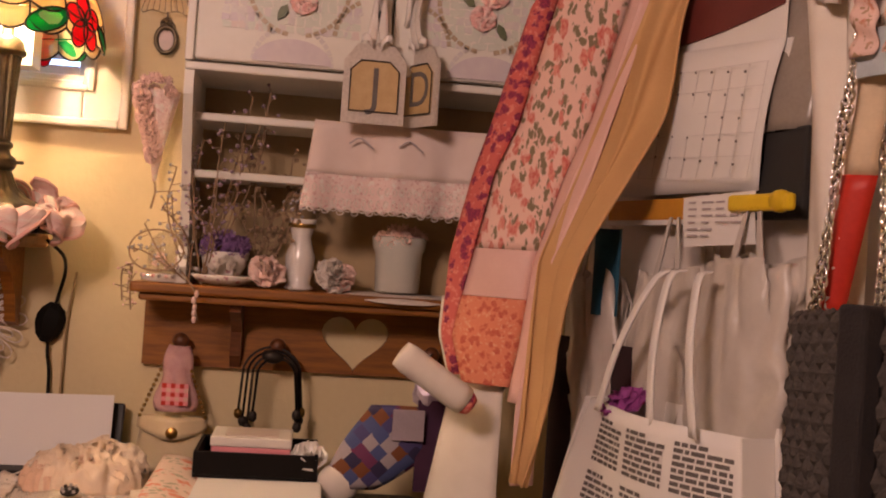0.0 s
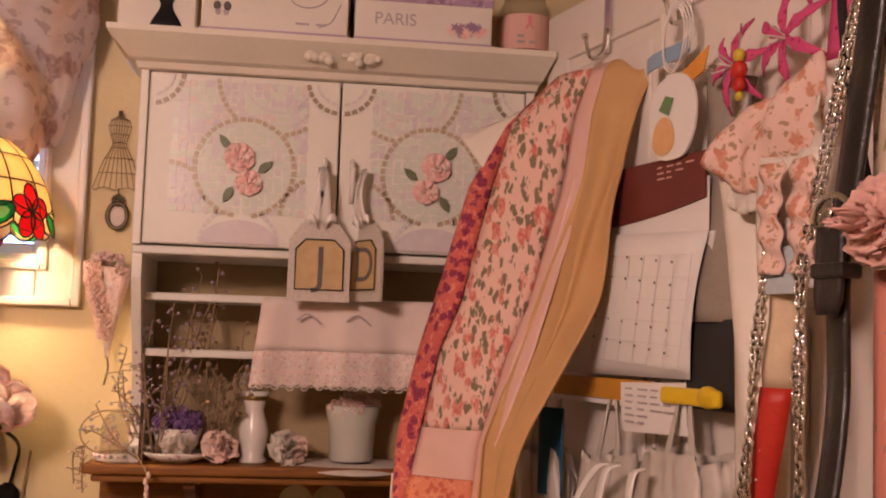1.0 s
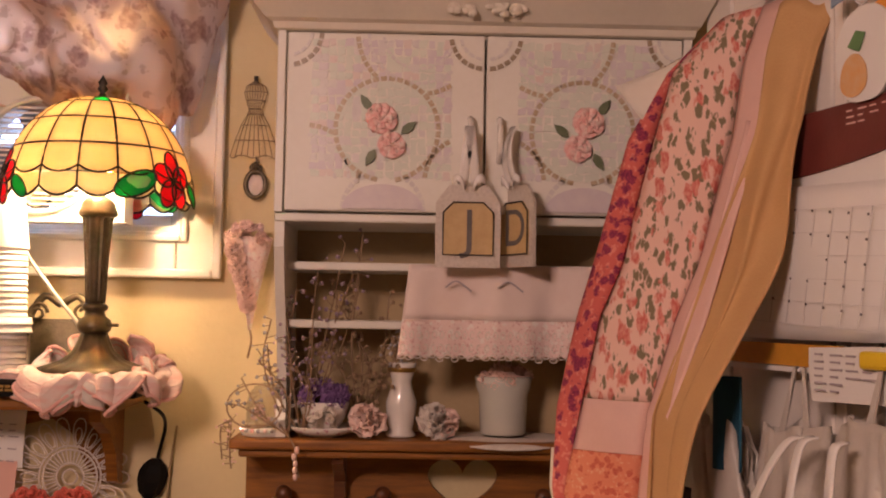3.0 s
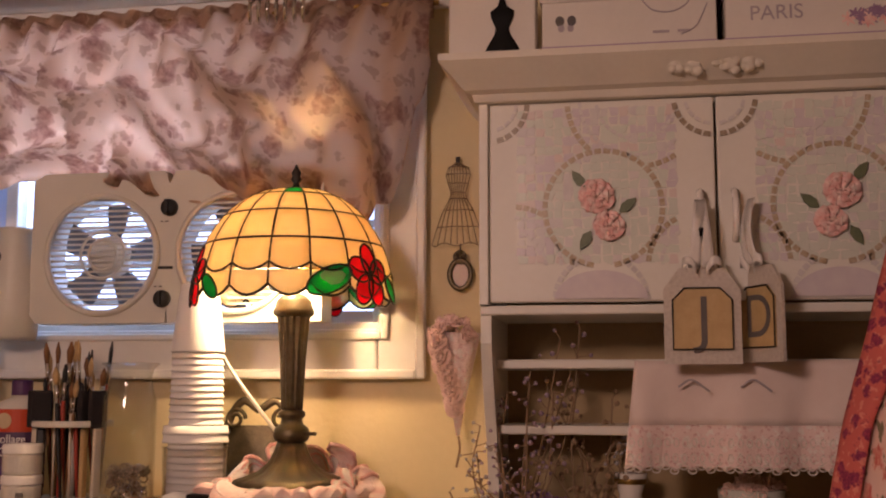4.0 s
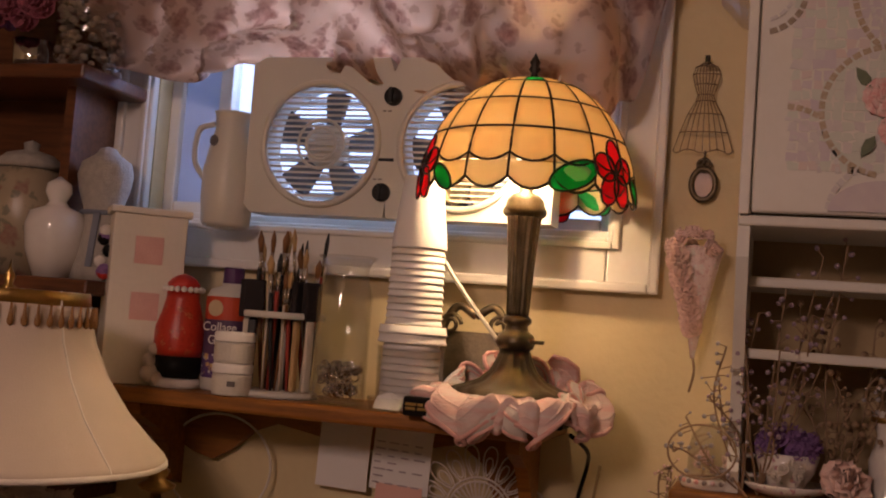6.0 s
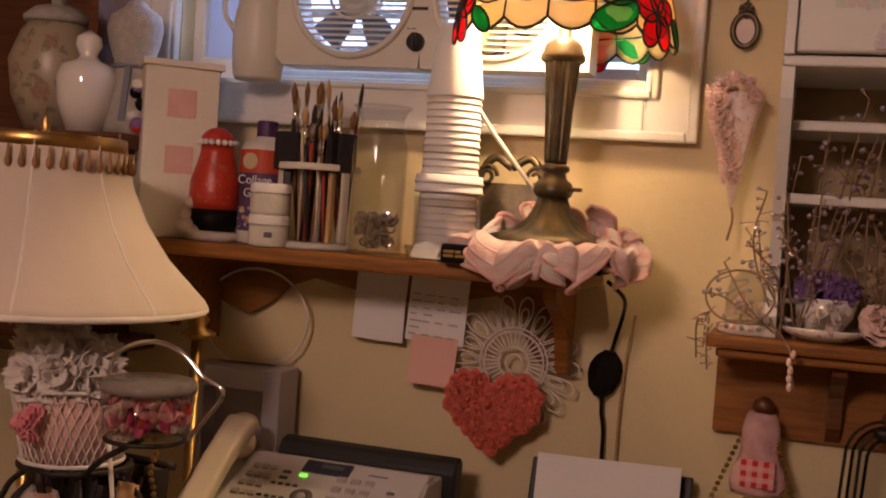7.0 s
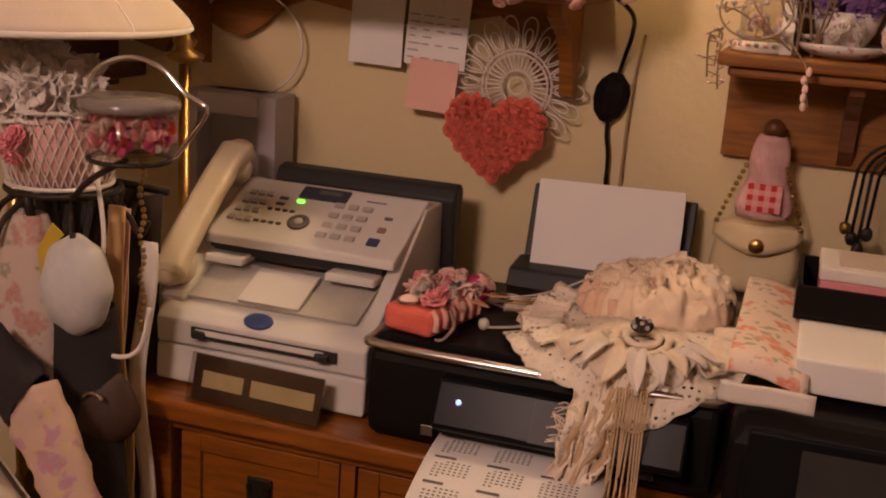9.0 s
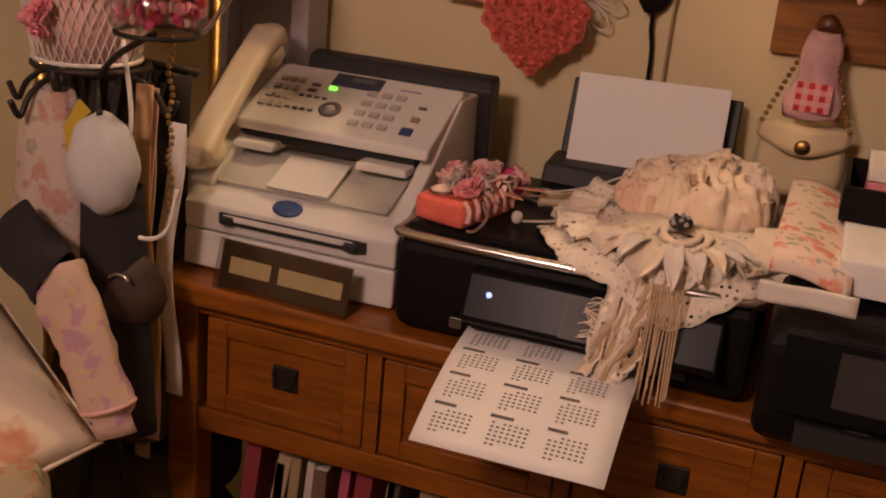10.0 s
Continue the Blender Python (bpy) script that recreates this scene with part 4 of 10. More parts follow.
def build_stained_glass_lamp():
    cx, cy = -0.110, -0.165
    t = thing("table_lamp", "lit stained-glass table lamp with poppies on a bronze column", "lamp", (cx, cy, 1.5035))
    o = -1.5035
    base = [(0.0, 0.0), (0.086, 0.0), (0.090, 0.004), (0.090, 0.012), (0.084, 0.018), (0.070, 0.022), (0.050, 0.030), (0.034, 0.044), (0.026, 0.060), (0.022, 0.074)]
    part("foot", lathe(base, 72, lambda a, i: 1 + (0.035 * math.cos(18 * a) if 4 <= i <= 8 else 0)), BRONZE, t, smooth=True)
    part("collar", lathe([(0.018, 0.072), (0.026, 0.078), (0.029, 0.086), (0.026, 0.096), (0.018, 0.102), (0.016, 0.110), (0.021, 0.114), (0.021, 0.120), (0.016, 0.124)], 32), BRONZE, t, smooth=True)
    col = [(0.015, 0.122), (0.016, 0.130), (0.019, 0.20), (0.0235, 0.262), (0.025, 0.270)]
    part("column", lathe(col, 84, lambda a, i: 1 + 0.07 * math.cos(14 * a)), BRONZE, t, smooth=True)
    part("capital", lathe([(0.028, 0.268), (0.032, 0.272), (0.032, 0.278), (0.029, 0.282), (0.027, 0.292), (0.020, 0.300), (0.010, 0.304), (0.010, 0.318), (0.0, 0.320)], 32), BRONZE, t, smooth=True)
    part("stem", tube([(0, 0, 0.315), (0, 0, 0.470)], 0.005, 10), BRONZE, t)
    part("switch_key", tube([(0.02, -0.012, 0.088), (0.044, -0.016, 0.088)], 0.003, 8), BRONZE, t)
    part("socket", lathe([(0.0, 0.325), (0.016, 0.325), (0.018, 0.345), (0.016, 0.365), (0.0, 0.366)], 20), GOLD, t, at=pose(0.024, 0.01, 0), smooth=True)
    part("finial", lathe([(0.010, 0.470), (0.006, 0.476), (0.004, 0.480), (0.009, 0.486), (0.006, 0.492), (0.008, 0.497), (0.004, 0.504), (0.0, 0.512)], 16), IRON, t, smooth=True)
    # dome of the shade: height over radius, like a bell
    def dome(v):
        # v from 0 (crown) to 1 (rim)
        r = 0.030 + 0.127 * math.sin(v * math.pi / 2) ** 0.92
        z = 0.466 - 0.164 * (1 - math.cos(v * math.pi / 2)) ** 0.92 - 0.014 * v
        return r, z
    N = 16
    shade = part("shade", lathe([(0.024, 0.470), (0.030, 0.468), (0.031, 0.464), (0.024, 0.466), (0.024, 0.470)], 32), LEAD, t, "dark metal crown ring of the shade", smooth=True)
    rows = [0.0, 0.20, 0.42, 0.64, 0.84]

    def panel(name, a0, a1, v0, v1, material, scallop=0.0, inset=0.004):
        def place(u, v):
            vv = v0 + (v1 - v0) * v
            a = a0 + (a1 - a0) * u
            r, z = dome(vv + scallop * v * (1 - (2 * u - 1) ** 2) * 0.9)
            return ((r) * math.cos(a), (r) * math.sin(a), z)
        return part(name, cloth(place, 5, 4, 0.0022), material, shade, smooth=True)
    lead = bmesh.new()
    for k in range(N):
        a0, a1 = 2 * math.pi * k / N + 0.06, 2 * math.pi * (k + 1) / N + 0.06
        g = 0.006
        for i, (v0, v1) in enumerate(zip(rows, rows[1:])):
            panel("glass_panel", a0 + g, a1 - g, v0 + 0.006, v1 - 0.006, AMBER if i or k % 4 else GREENGLASS)
        flower = k % 5 == 0 and k < 15
        panel("glass_panel", a0 + g, a1 - g, 0.846, 0.93, PALEGLASS if not flower else AMBER, 0.07)
        lead_pts = []
        for v in np.linspace(0, 0.93, 12):
            r, z = dome(v)
            lead_pts.append((r * 1.004 * math.cos(a0), r * 1.004 * math.sin(a0), z))
        add(lead, tube(lead_pts, 0.0019, 6))
        scal = []
        for u in np.linspace(0, 1, 7):
            r, z = dome(0.93 + 0.07 * (1 - (2 * u - 1) ** 2) * 0.9)
            a = a0 + (a1 - a0) * u
            scal.append((r * math.cos(a), r * math.sin(a), z))
        add(lead, tube(scal, 0.0022, 6))
        scal2 = []
        for u in np.linspace(0, 1, 7):
            r, z = dome(0.80 + 0.045 * (1 - (2 * u - 1) ** 2))
            a = a0 + (a1 - a0) * u
            scal2.append((1.004 * r * math.cos(a), 1.004 * r * math.sin(a), z))
        add(lead, tube(scal2, 0.0019, 6))
    for v in rows[1:4]:
        r, z = dome(v)
        add(lead, tube([(r * 1.004 * math.cos(a), r * 1.004 * math.sin(a), z) for a in np.linspace(0, 2 * math.pi, 64, endpoint=False)], 0.0019, 6, True))
    part("leading", lead, LEAD, shade, smooth=True)
    # poppies and leaves round the lower border, slightly proud of the panels
    def patch(name, ang, vc, ra, rv, material, tilt=0.0, n=20, proud=1.016):
        loop = []
        for s in np.linspace(0, 2 * math.pi, n, endpoint=False):
            du, dv = ra * math.cos(s), rv * math.sin(s)
            loop.append((du * math.cos(tilt) - dv * math.sin(tilt), du * math.sin(tilt) + dv * math.cos(tilt)))
        bm = bmesh.new()
        outer, inner = [], []
        for scale, dst in ((proud, outer), (proud - 0.012, inner)):
            for du, dv in loop:
                r, z = dome(max(0, vc - dv / 0.20))
                a = ang + du / 0.15
                dst.append(bm.verts.new((scale * r * math.cos(a), scale * r * math.sin(a), z)))
        bm.faces.new(outer)
        bm.faces.new(inner[::-1])
        for i in range(n):
            bm.faces.new((outer[i], inner[i], inner[(i + 1) % n], outer[(i + 1) % n]))
        part(name, bm, material, shade)
        pts = []
        for du, dv in loop:
            r, z = dome(max(0, vc - dv / 0.20))
            a = ang + du / 0.15
            pts.append((1.018 * r * math.cos(a), 1.018 * r * math.sin(a), z))
        part("leading", tube(pts, 0.0017, 5, True), LEAD, shade)
    for ang in (radians(-27), radians(-146), radians(88)):
        for k in range(5):
            s = 2 * math.pi * k / 5 + 0.3
            patch("poppy_petal", ang + 0.021 * math.cos(s) / 0.15, 0.86 - 0.021 * math.sin(s) / 0.20, 0.0195, 0.0150, REDGLASS, s)
        patch("poppy_heart", ang, 0.86, 0.005, 0.005, LEAD, 0, 10, 1.024)
        patch("leaf_glass", ang - 0.46, 0.90, 0.036, 0.015, GREENGLASS, 0.35)
        patch("leaf_glass", ang + 0.38, 0.93, 0.022, 0.010, GREENGLASS, -0.6)
    bulb = part("bulb", ball(0.024, (0, 0, 0.372), (1, 1, 1.2), 16), glow("lit_bulb", (1.0, 0.80, 0.50), 6), t, "lit frosted bulb", smooth=True)
    bulb.visible_shadow = False
    # cord and inline switch
    cord = thing("power_cable", "black lamp cord with an inline foot switch against the wall", "cord", (-0.04, -0.012, 0.95))
    part("cable", tube(curve_pts([(0.02, -0.16, 0.515), (0.035, -0.10, 0.49), (0.024, -0.02, 0.46), (0.012, 0, 0.42), (0.0, 0, 0.366), (-0.002, 0, 0.31), (0.004, 0, 0.26), (0.002, 0, 0.10)], 6), 0.0032, 8), BLACKP, cord, smooth=True)
    part("cable", tube(curve_pts([(0.040, 0.002, 0.46), (0.028, 0.002, 0.36), (0.026, 0.002, 0.20), (0.032, 0.002, 0.05)], 6), 0.0022, 8), surface("painted_wire", (0.42, 0.30, 0.16), None, 0.7), cord, smooth=True)
    part("switch", lathe([(0.008, -0.038), (0.020, -0.026), (0.026, -0.006), (0.026, 0.010), (0.020, 0.024), (0.008, 0.036)], 6), BLACKP, cord, "black rocker switch", at=pose(0, -0.004, 0.366, 0, 10, 14) @ Matrix.Diagonal((1, 0.55, 1, 1)))


build_stained_glass_lamp()


def build_crochet_ruffle():
    """The pink and white crocheted doily under the lamp, its ruffled rim hanging over the shelf edge."""
    d = thing("crochet_doily", "pink and white crocheted doily with a ruffled rim under the lamp", "doily", (-0.110, -0.165, 1.478))

    part("mat", lathe([(0.0, 0.0285), (0.095, 0.0285), (0.104, 0.026), (0.104, 0.021), (0.0, 0.0265)], 48, lambda a, i: 1 + (0.04 * math.sin(12 * a) if 0 < i < 4 else 0)), PINKYARN, d, smooth=True)
    edge = surface("rose_yarn", (0.72, 0.34, 0.30), (0.82, 0.54, 0.47), rough=0.95, size=60, fine=400, bump=1.0)
    # two rows of frill: a long crocheted band thrown into uneven folds, with a pink picot edge
    for row, (r0, wide, lobes, seed, m) in enumerate(((0.088, 1.0, 14, 3.3, PINKYARN), (0.084, 0.8, 11, 9.1, LACE))):
        def frill(u, v, r0=r0, wide=wide, lobes=lobes, seed=seed):
            a = 2 * math.pi * u
            front = 0.5 - 0.5 * math.sin(a)
            w1 = noise.noise(Vector((2.6 * math.cos(a), 2.6 * math.sin(a), seed)))
            w2 = noise.noise(Vector((6 * math.cos(a), 6 * math.sin(a), seed + 5 + 1.5 * v)))
            ph = lobes * a + 7.0 * w1
            amp = wide * v * (0.85 + 1.1 * w2)
            r = r0 + wide * 0.030 * math.sin(2.3 * v) + 0.021 * amp * math.cos(ph)
            side = 0.024 * amp * math.sin(ph) * v
            z = 0.034 + 0.030 * (1 - front) * v - (0.004 + 0.046 * front) * wide * v * v + 0.030 * amp * math.sin(0.5 * ph + 2 * w1) + 0.012 * w2 * v
            if math.sin(a) > 0.5:
                r = min(r, 0.118)
            return (1.06 * r * math.cos(a) - side * math.sin(a), r * math.sin(a) + side * math.cos(a), z)
        fr = part("frill", cloth(frill, 320, 12, 0.0035, True), m, d, smooth=True)
        part("picot_edge", tube([frill(k / 320, 1.0) for k in range(320)], 0.0036, 5, True), edge, fr, "darker pink crocheted edge", smooth=True)
        for v in (0.45, 0.72):
            part("yarn_round", tube([frill(k / 320, v) for k in range(320)], 0.0030, 5, True), edge if v > 0.6 and row else PINKYARN, fr, smooth=True)
    b = thing("tin_box", "flat black tin under the lamp", "box", (-0.125, -0.165, LSZ))
    part("tin", box(-0.125, 0.105, -0.075, 0.080, 0.0, 0.028, 0.004), BLACKP, b)
    ruled(b, -0.120, -0.085, 0.008, 0.020, -0.0752, 2, 2, 0.004, GOLD, seed=2)


build_crochet_ruffle()


def jar(name, label, category, at, prof, seg=32, material=None, **kw):
    t = thing(name, label, category, at, **kw)
    part("body", lathe(prof, seg), material, t, smooth=True)
    return t


def build_shelf_things():
    z = LSZ + 0.0005
    # stack of white paper cups in a glass tub
    c = thing("cup_stack", "tall stack of white paper cups upside down", "cups", (-0.272, -0.150, z))
    prof = [(0.041, 0.0), (0.043, 0.003)]
    part("tub", lathe([(0.0, 0.0), (0.047, 0.0), (0.049, 0.004), (0.051, 0.090), (0.053, 0.094), (0.050, 0.094), (0.048, 0.086), (0.046, 0.004), (0.0, 0.003)], 32), GLASS, c, smooth=True)
    zz = 0.006
    for k in range(22):
        r = 0.0445 - 0.0002 * k
        if k in (9, 10):
            r = 0.0510
        h = 0.0098 if k not in (9, 10) else 0.013
        part("cup_rim", lathe([(r - 0.003, zz), (r, zz), (r + 0.0016, zz + 0.002), (r, zz + 0.004), (r - 0.0012, zz + h), (r - 0.004, zz + h)], 32), PAPER if k % 7 else M_CUPPRINT, c, smooth=True)
        zz += h + 0.0006
    part("cup", lathe([(0.042, zz), (0.0425, zz + 0.002), (0.030, zz + 0.105), (0.029, zz + 0.108), (0.0, zz + 0.108)], 32), PAPER, c, smooth=True)
    # tall glass vase holding silver rings
    v = thing("glass_vase", "tall clear glass vase a quarter full of silver rings", "vase", (-0.385, -0.150, z))
    part("vase_glass", lathe([(0.0, 0.0), (0.040, 0.0), (0.042, 0.004), (0.042, 0.165), (0.036, 0.185), (0.033, 0.200), (0.036, 0.215), (0.045, 0.222), (0.045, 0.225), (0.040, 0.222), (0.031, 0.201), (0.034, 0.184), (0.0395, 0.165), (0.0395, 0.006), (0.0, 0.006)], 40), GLASS, v, smooth=True)
    rng = random.Random(4)
    rings = bmesh.new()
    for k in range(110):
        r = 0.030 * math.sqrt(rng.random())
        a = rng.uniform(0, 6.28)
        m = Matrix.Translation((r * math.cos(a), r * math.sin(a), 0.014 + 0.045 * rng.random())) @ Euler((rng.uniform(0, 3), rng.uniform(0, 3), 0)).to_matrix().to_4x4()
        add(rings, tube([(0.0065 * math.cos(q), 0.0065 * math.sin(q), 0) for q in np.linspace(0, 2 * math.pi, 12, endpoint=False)], 0.0014, 5, True), m)
    part("rings", rings, CHROME, v, "tangle of small silver rings")["kind"] = "stuff"
    # brush rack
    b = thing("brush_rack", "round grey brush rack full of paint brushes", "brush holder", (-0.495, -0.125, z))
    part("base", lathe([(0.0, 0.0), (0.062, 0.0), (0.062, 0.006), (0.058, 0.010), (0.0, 0.010)], 40), OFFWHITE, b, smooth=True)
    part("rack_ring", lathe([(0.050, 0.122), (0.064, 0.122), (0.065, 0.126), (0.064, 0.132), (0.050, 0.132), (0.050, 0.122)], 40), OFFWHITE, b, smooth=True)
    part("post", tube([(0, 0, 0.01), (0, 0, 0.126)], 0.006, 10), OFFWHITE, b)
    for a in (0, 2.1, 4.2):
        part("spoke", tube([(0, 0, 0.126), (0.052 * math.cos(a), 0.052 * math.sin(a), 0.127)], 0.003, 6), OFFWHITE, b)
    hues = [surface("brush_wood", (0.55, 0.36, 0.16), None, 0.5), surface("brush_black", (0.02, 0.018, 0.018), None, 0.4), surface("brush_cream", (0.66, 0.58, 0.46), None, 0.5), surface("brush_red", (0.40, 0.05, 0.03), None, 0.4), surface("brush_brown", (0.24, 0.11, 0.04), None, 0.5)]
    for k in range(30):
        br = thing("paint_brush", ("long-handled paint brush standing bristles up in the rack", "dark-handled paint brush standing in the rack", "cream-handled paint brush standing in the rack")[k % 3], "brush", (-0.495, -0.125, z + 0.0105), group="brushes in the rack")
        a = k * 2.399
        r = 0.016 + 0.030 * ((k * 0.37) % 1)
        L = rng.uniform(0.145, 0.255)
        lean = rng.uniform(-0.12, 0.12)
        x, y = r * math.cos(a), r * math.sin(a)
        top = (x + lean * L, y - abs(lean) * L * 0.3, L)
        p = lambda s: tuple(q0 + (q1 - q0) * s for q0, q1 in zip((x, y, 0.0), top))
        rr = rng.uniform(0.0022, 0.0042)
        part("handle", tube([p(0), p(0.3), p(0.62), p(0.72)], [rr * 0.6, rr, rr * 1.25, rr], 8), hues[(k * 3 + k // 4) % 5], br, smooth=True)
        part("ferrule", tube([p(0.72), p(0.86)], [rr, rr * 1.2], 8), CHROME, br, smooth=True)
        part("bristles", tube([p(0.86), p(0.94), p(1.0)], [rr * 1.2, rr * (1.9 if k % 3 else 1.3), rr * 0.4], 8), hues[(1, 4, 0)[k % 3]], br, smooth=True)
    for k in range(5):
        a = 0.8 + k * 1.1
        h = thing("wide_brush", "flat black-bristled craft brush in the rack", "brush", (-0.495 + 0.056 * math.cos(a + 2), -0.125 - 0.030 * abs(math.sin(a)), z + 0.0105), turn=20 * k, group="brushes in the rack")
        part("handle", box(-0.007, 0.007, -0.004, 0.004, 0, 0.110, 0.003), hues[(2, 1, 1, 2, 0)[k]], h)
        part("bristles", box(-0.016, 0.016, -0.005, 0.005, 0.110, 0.170, 0.003), BLACKCLOTH, h)
    # glue bottle
    g = thing("glue_bottle", "white craft glue bottle with a printed label and purple cap", "bottle", (-0.600, -0.105, z))
    part("bottle", lathe([(0.0, 0.0), (0.038, 0.0), (0.040, 0.004), (0.040, 0.150), (0.034, 0.162), (0.018, 0.168), (0.018, 0.172), (0.0, 0.172)], 36), OFFWHITE, g, smooth=True)
    part("cap", lathe([(0.0, 0.1725), (0.0165, 0.1725), (0.0165, 0.196), (0.015, 0.198), (0.0, 0.198)], 24, lambda a, i: 1 + 0.03 * math.cos(24 * a)), surface("purple_cap", (0.09, 0.03, 0.12), None, 0.4), g, "purple screw cap")
    part("label_red", lathe([(0.0402, 0.112), (0.0408, 0.113), (0.0408, 0.149), (0.0402, 0.150)], 36), surface("label_orange", (0.56, 0.07, 0.02), (0.46, 0.05, 0.02), 0.5), g, "orange-red label band")
    part("label_dark", lathe([(0.0402, 0.058), (0.0408, 0.059), (0.0408, 0.1125), (0.0402, 0.1128)], 36), surface("label_purple", (0.06, 0.03, 0.08), (0.10, 0.05, 0.11), 0.5), g, "dark purple label band")
    part("label_pattern", lathe([(0.0402, 0.020), (0.0408, 0.021), (0.0408, 0.058), (0.0402, 0.0585)], 36), floral("label_florets", (0.10, 0.05, 0.16), ((0.60, 0.45, 0.10), (0.55, 0.30, 0.20)), (0.60, 0.60, 0.60), size=55, cover=0.3), g, "patterned label band")
    lettering(g, "Collage", 0.020, (0.004, -0.0415, 0.101), PAPER)
    lettering(g, "Glue", 0.020, (0.004, -0.0415, 0.080), PAPER)
    part("emblem", slab(disc_loop(-0.006, 0.131, 0.013, 24), 0.001), surface("label_cream", (0.62, 0.48, 0.30), None, 0.5), g, at=pose(0, -0.0418, 0))
    # two small jars of medium
    for k, h0 in enumerate((0.0, 0.0485)):
        j = thing("paint_jar", "small white plastic jar of painting medium with a printed label", "jar", (-0.548, -0.183, z + h0), group="stacked paint jars")
        part("jar_body", lathe([(0.0, 0.0), (0.029, 0.0), (0.030, 0.003), (0.030, 0.032), (0.0, 0.033)], 30), OFFWHITE, j, smooth=True)
        part("lid", lathe([(0.0, 0.0335), (0.031, 0.0335), (0.0315, 0.036), (0.0315, 0.045), (0.030, 0.048), (0.0, 0.048)], 36), PAPER, j)
        part("label", lathe([(0.0301, 0.004), (0.0306, 0.005), (0.0306, 0.029), (0.0301, 0.030)], 30), surface("jar_label", (0.66, 0.62, 0.55), None, 0.6), j)
        if not k:
            ruled(j, 0.004, 0.026, 0.012, 0.024, -0.029, 1, 1, 0.008, INK, seed=5)
    # red jar ornament with white fluffy snowman figures: plain shapes
    r = thing("christmas_jar", "red painted bottle with a white beaded collar and white trim", "ornament", (-0.672, -0.135, z))
    part("base", lathe([(0.0, 0.0), (0.040, 0.0), (0.042, 0.006), (0.038, 0.014), (0.0, 0.015)], 28), LACE, r, smooth=True)
    part("dark_foot", lathe([(0.0, 0.0155), (0.034, 0.0155), (0.038, 0.030), (0.038, 0.050), (0.0, 0.051)], 28), BLACKP, r, smooth=True)
    part("bottle", lathe([(0.038, 0.050), (0.041, 0.062), (0.040, 0.095), (0.032, 0.120), (0.027, 0.140), (0.026, 0.155), (0.0, 0.156)], 32), floral("red_glitter", (0.45, 0.03, 0.015), ((0.30, 0.02, 0.01), (0.55, 0.16, 0.07)), (0.38, 0.02, 0.01), size=60, cover=0.3, rough=0.35), r, smooth=True)
    for k in range(18):
        a = 2 * math.pi * k / 18
        part("bead", ball(0.0050, (0.030 * math.cos(a), 0.030 * math.sin(a), 0.157), seg=8), PORCELAIN, r, smooth=True)
    part("cap", lathe([(0.0, 0.156), (0.024, 0.158), (0.026, 0.166), (0.018, 0.175), (0.010, 0.180), (0.0, 0.182)], 24, lambda a, i: 1 + 0.06 * math.cos(7 * a)), RED, r, smooth=True)
    fig = bmesh.new()
    for dx, dz, q in ((-0.030, 0.020, 0.016), (-0.033, 0.042, 0.012), (-0.026, 0.058, 0.010), (-0.014, 0.012, 0.013)):
        add(fig, ball(q, (dx, -0.030, dz), seg=10, rough=0.3))
    part("white_trim", fig, LACE, r, "fluffy white trim", smooth=True)
    # tall white paper house box
    h = thing("tower_box", "tall white wooden box with small pink windows", "box", (-0.762, -0.118, z), turn=38)
    part("tower", box(-0.058, 0.058, -0.066, 0.066, 0, 0.272, 0.002), IVORY, h)
    part("roof_rim", box(-0.064, 0.064, -0.072, 0.072, 0.272, 0.283, 0.002), IVORY, h)
    for zz in (0.215, 0.125):
        part("window_recess", box(-0.022, 0.022, -0.0685, -0.0665, zz - 0.022, zz + 0.022), BLUSH, h, "small pink square window")
    # white appliance standing on the sill
    s = thing("white_jug", "tall white glazed jug standing on the window ledge", "jug", (-0.640, -0.078, 1.742))
    part("jug_body", lathe([(0.0, 0.0), (0.036, 0.0), (0.040, 0.006), (0.044, 0.050), (0.043, 0.095), (0.036, 0.135), (0.028, 0.165), (0.030, 0.186), (0.033, 0.192), (0.030, 0.192), (0.025, 0.166), (0.0, 0.120)], 36), OFFWHITE, s, smooth=True)
    part("jug_handle", tube(curve_pts([(-0.028, -0.010, 0.172), (-0.056, -0.012, 0.160), (-0.060, -0.012, 0.110), (-0.042, -0.008, 0.080)], 6), 0.005, 8), OFFWHITE, s, smooth=True)
    part("painted_mark", ball(0.008, (-0.014, -0.036, 0.140), (1, 0.3, 1.2), 10), INK, s, "small dark painted mark")


M_WIRE = surface("rusty_wire", (0.24, 0.17, 0.10), (0.15, 0.10, 0.06), rough=0.5, metal=0.5, size=60)
M_CUPPRINT = surface("cup_print", (0.78, 0.62, 0.52), (0.62, 0.66, 0.58), rough=0.6, size=90)
build_shelf_things()


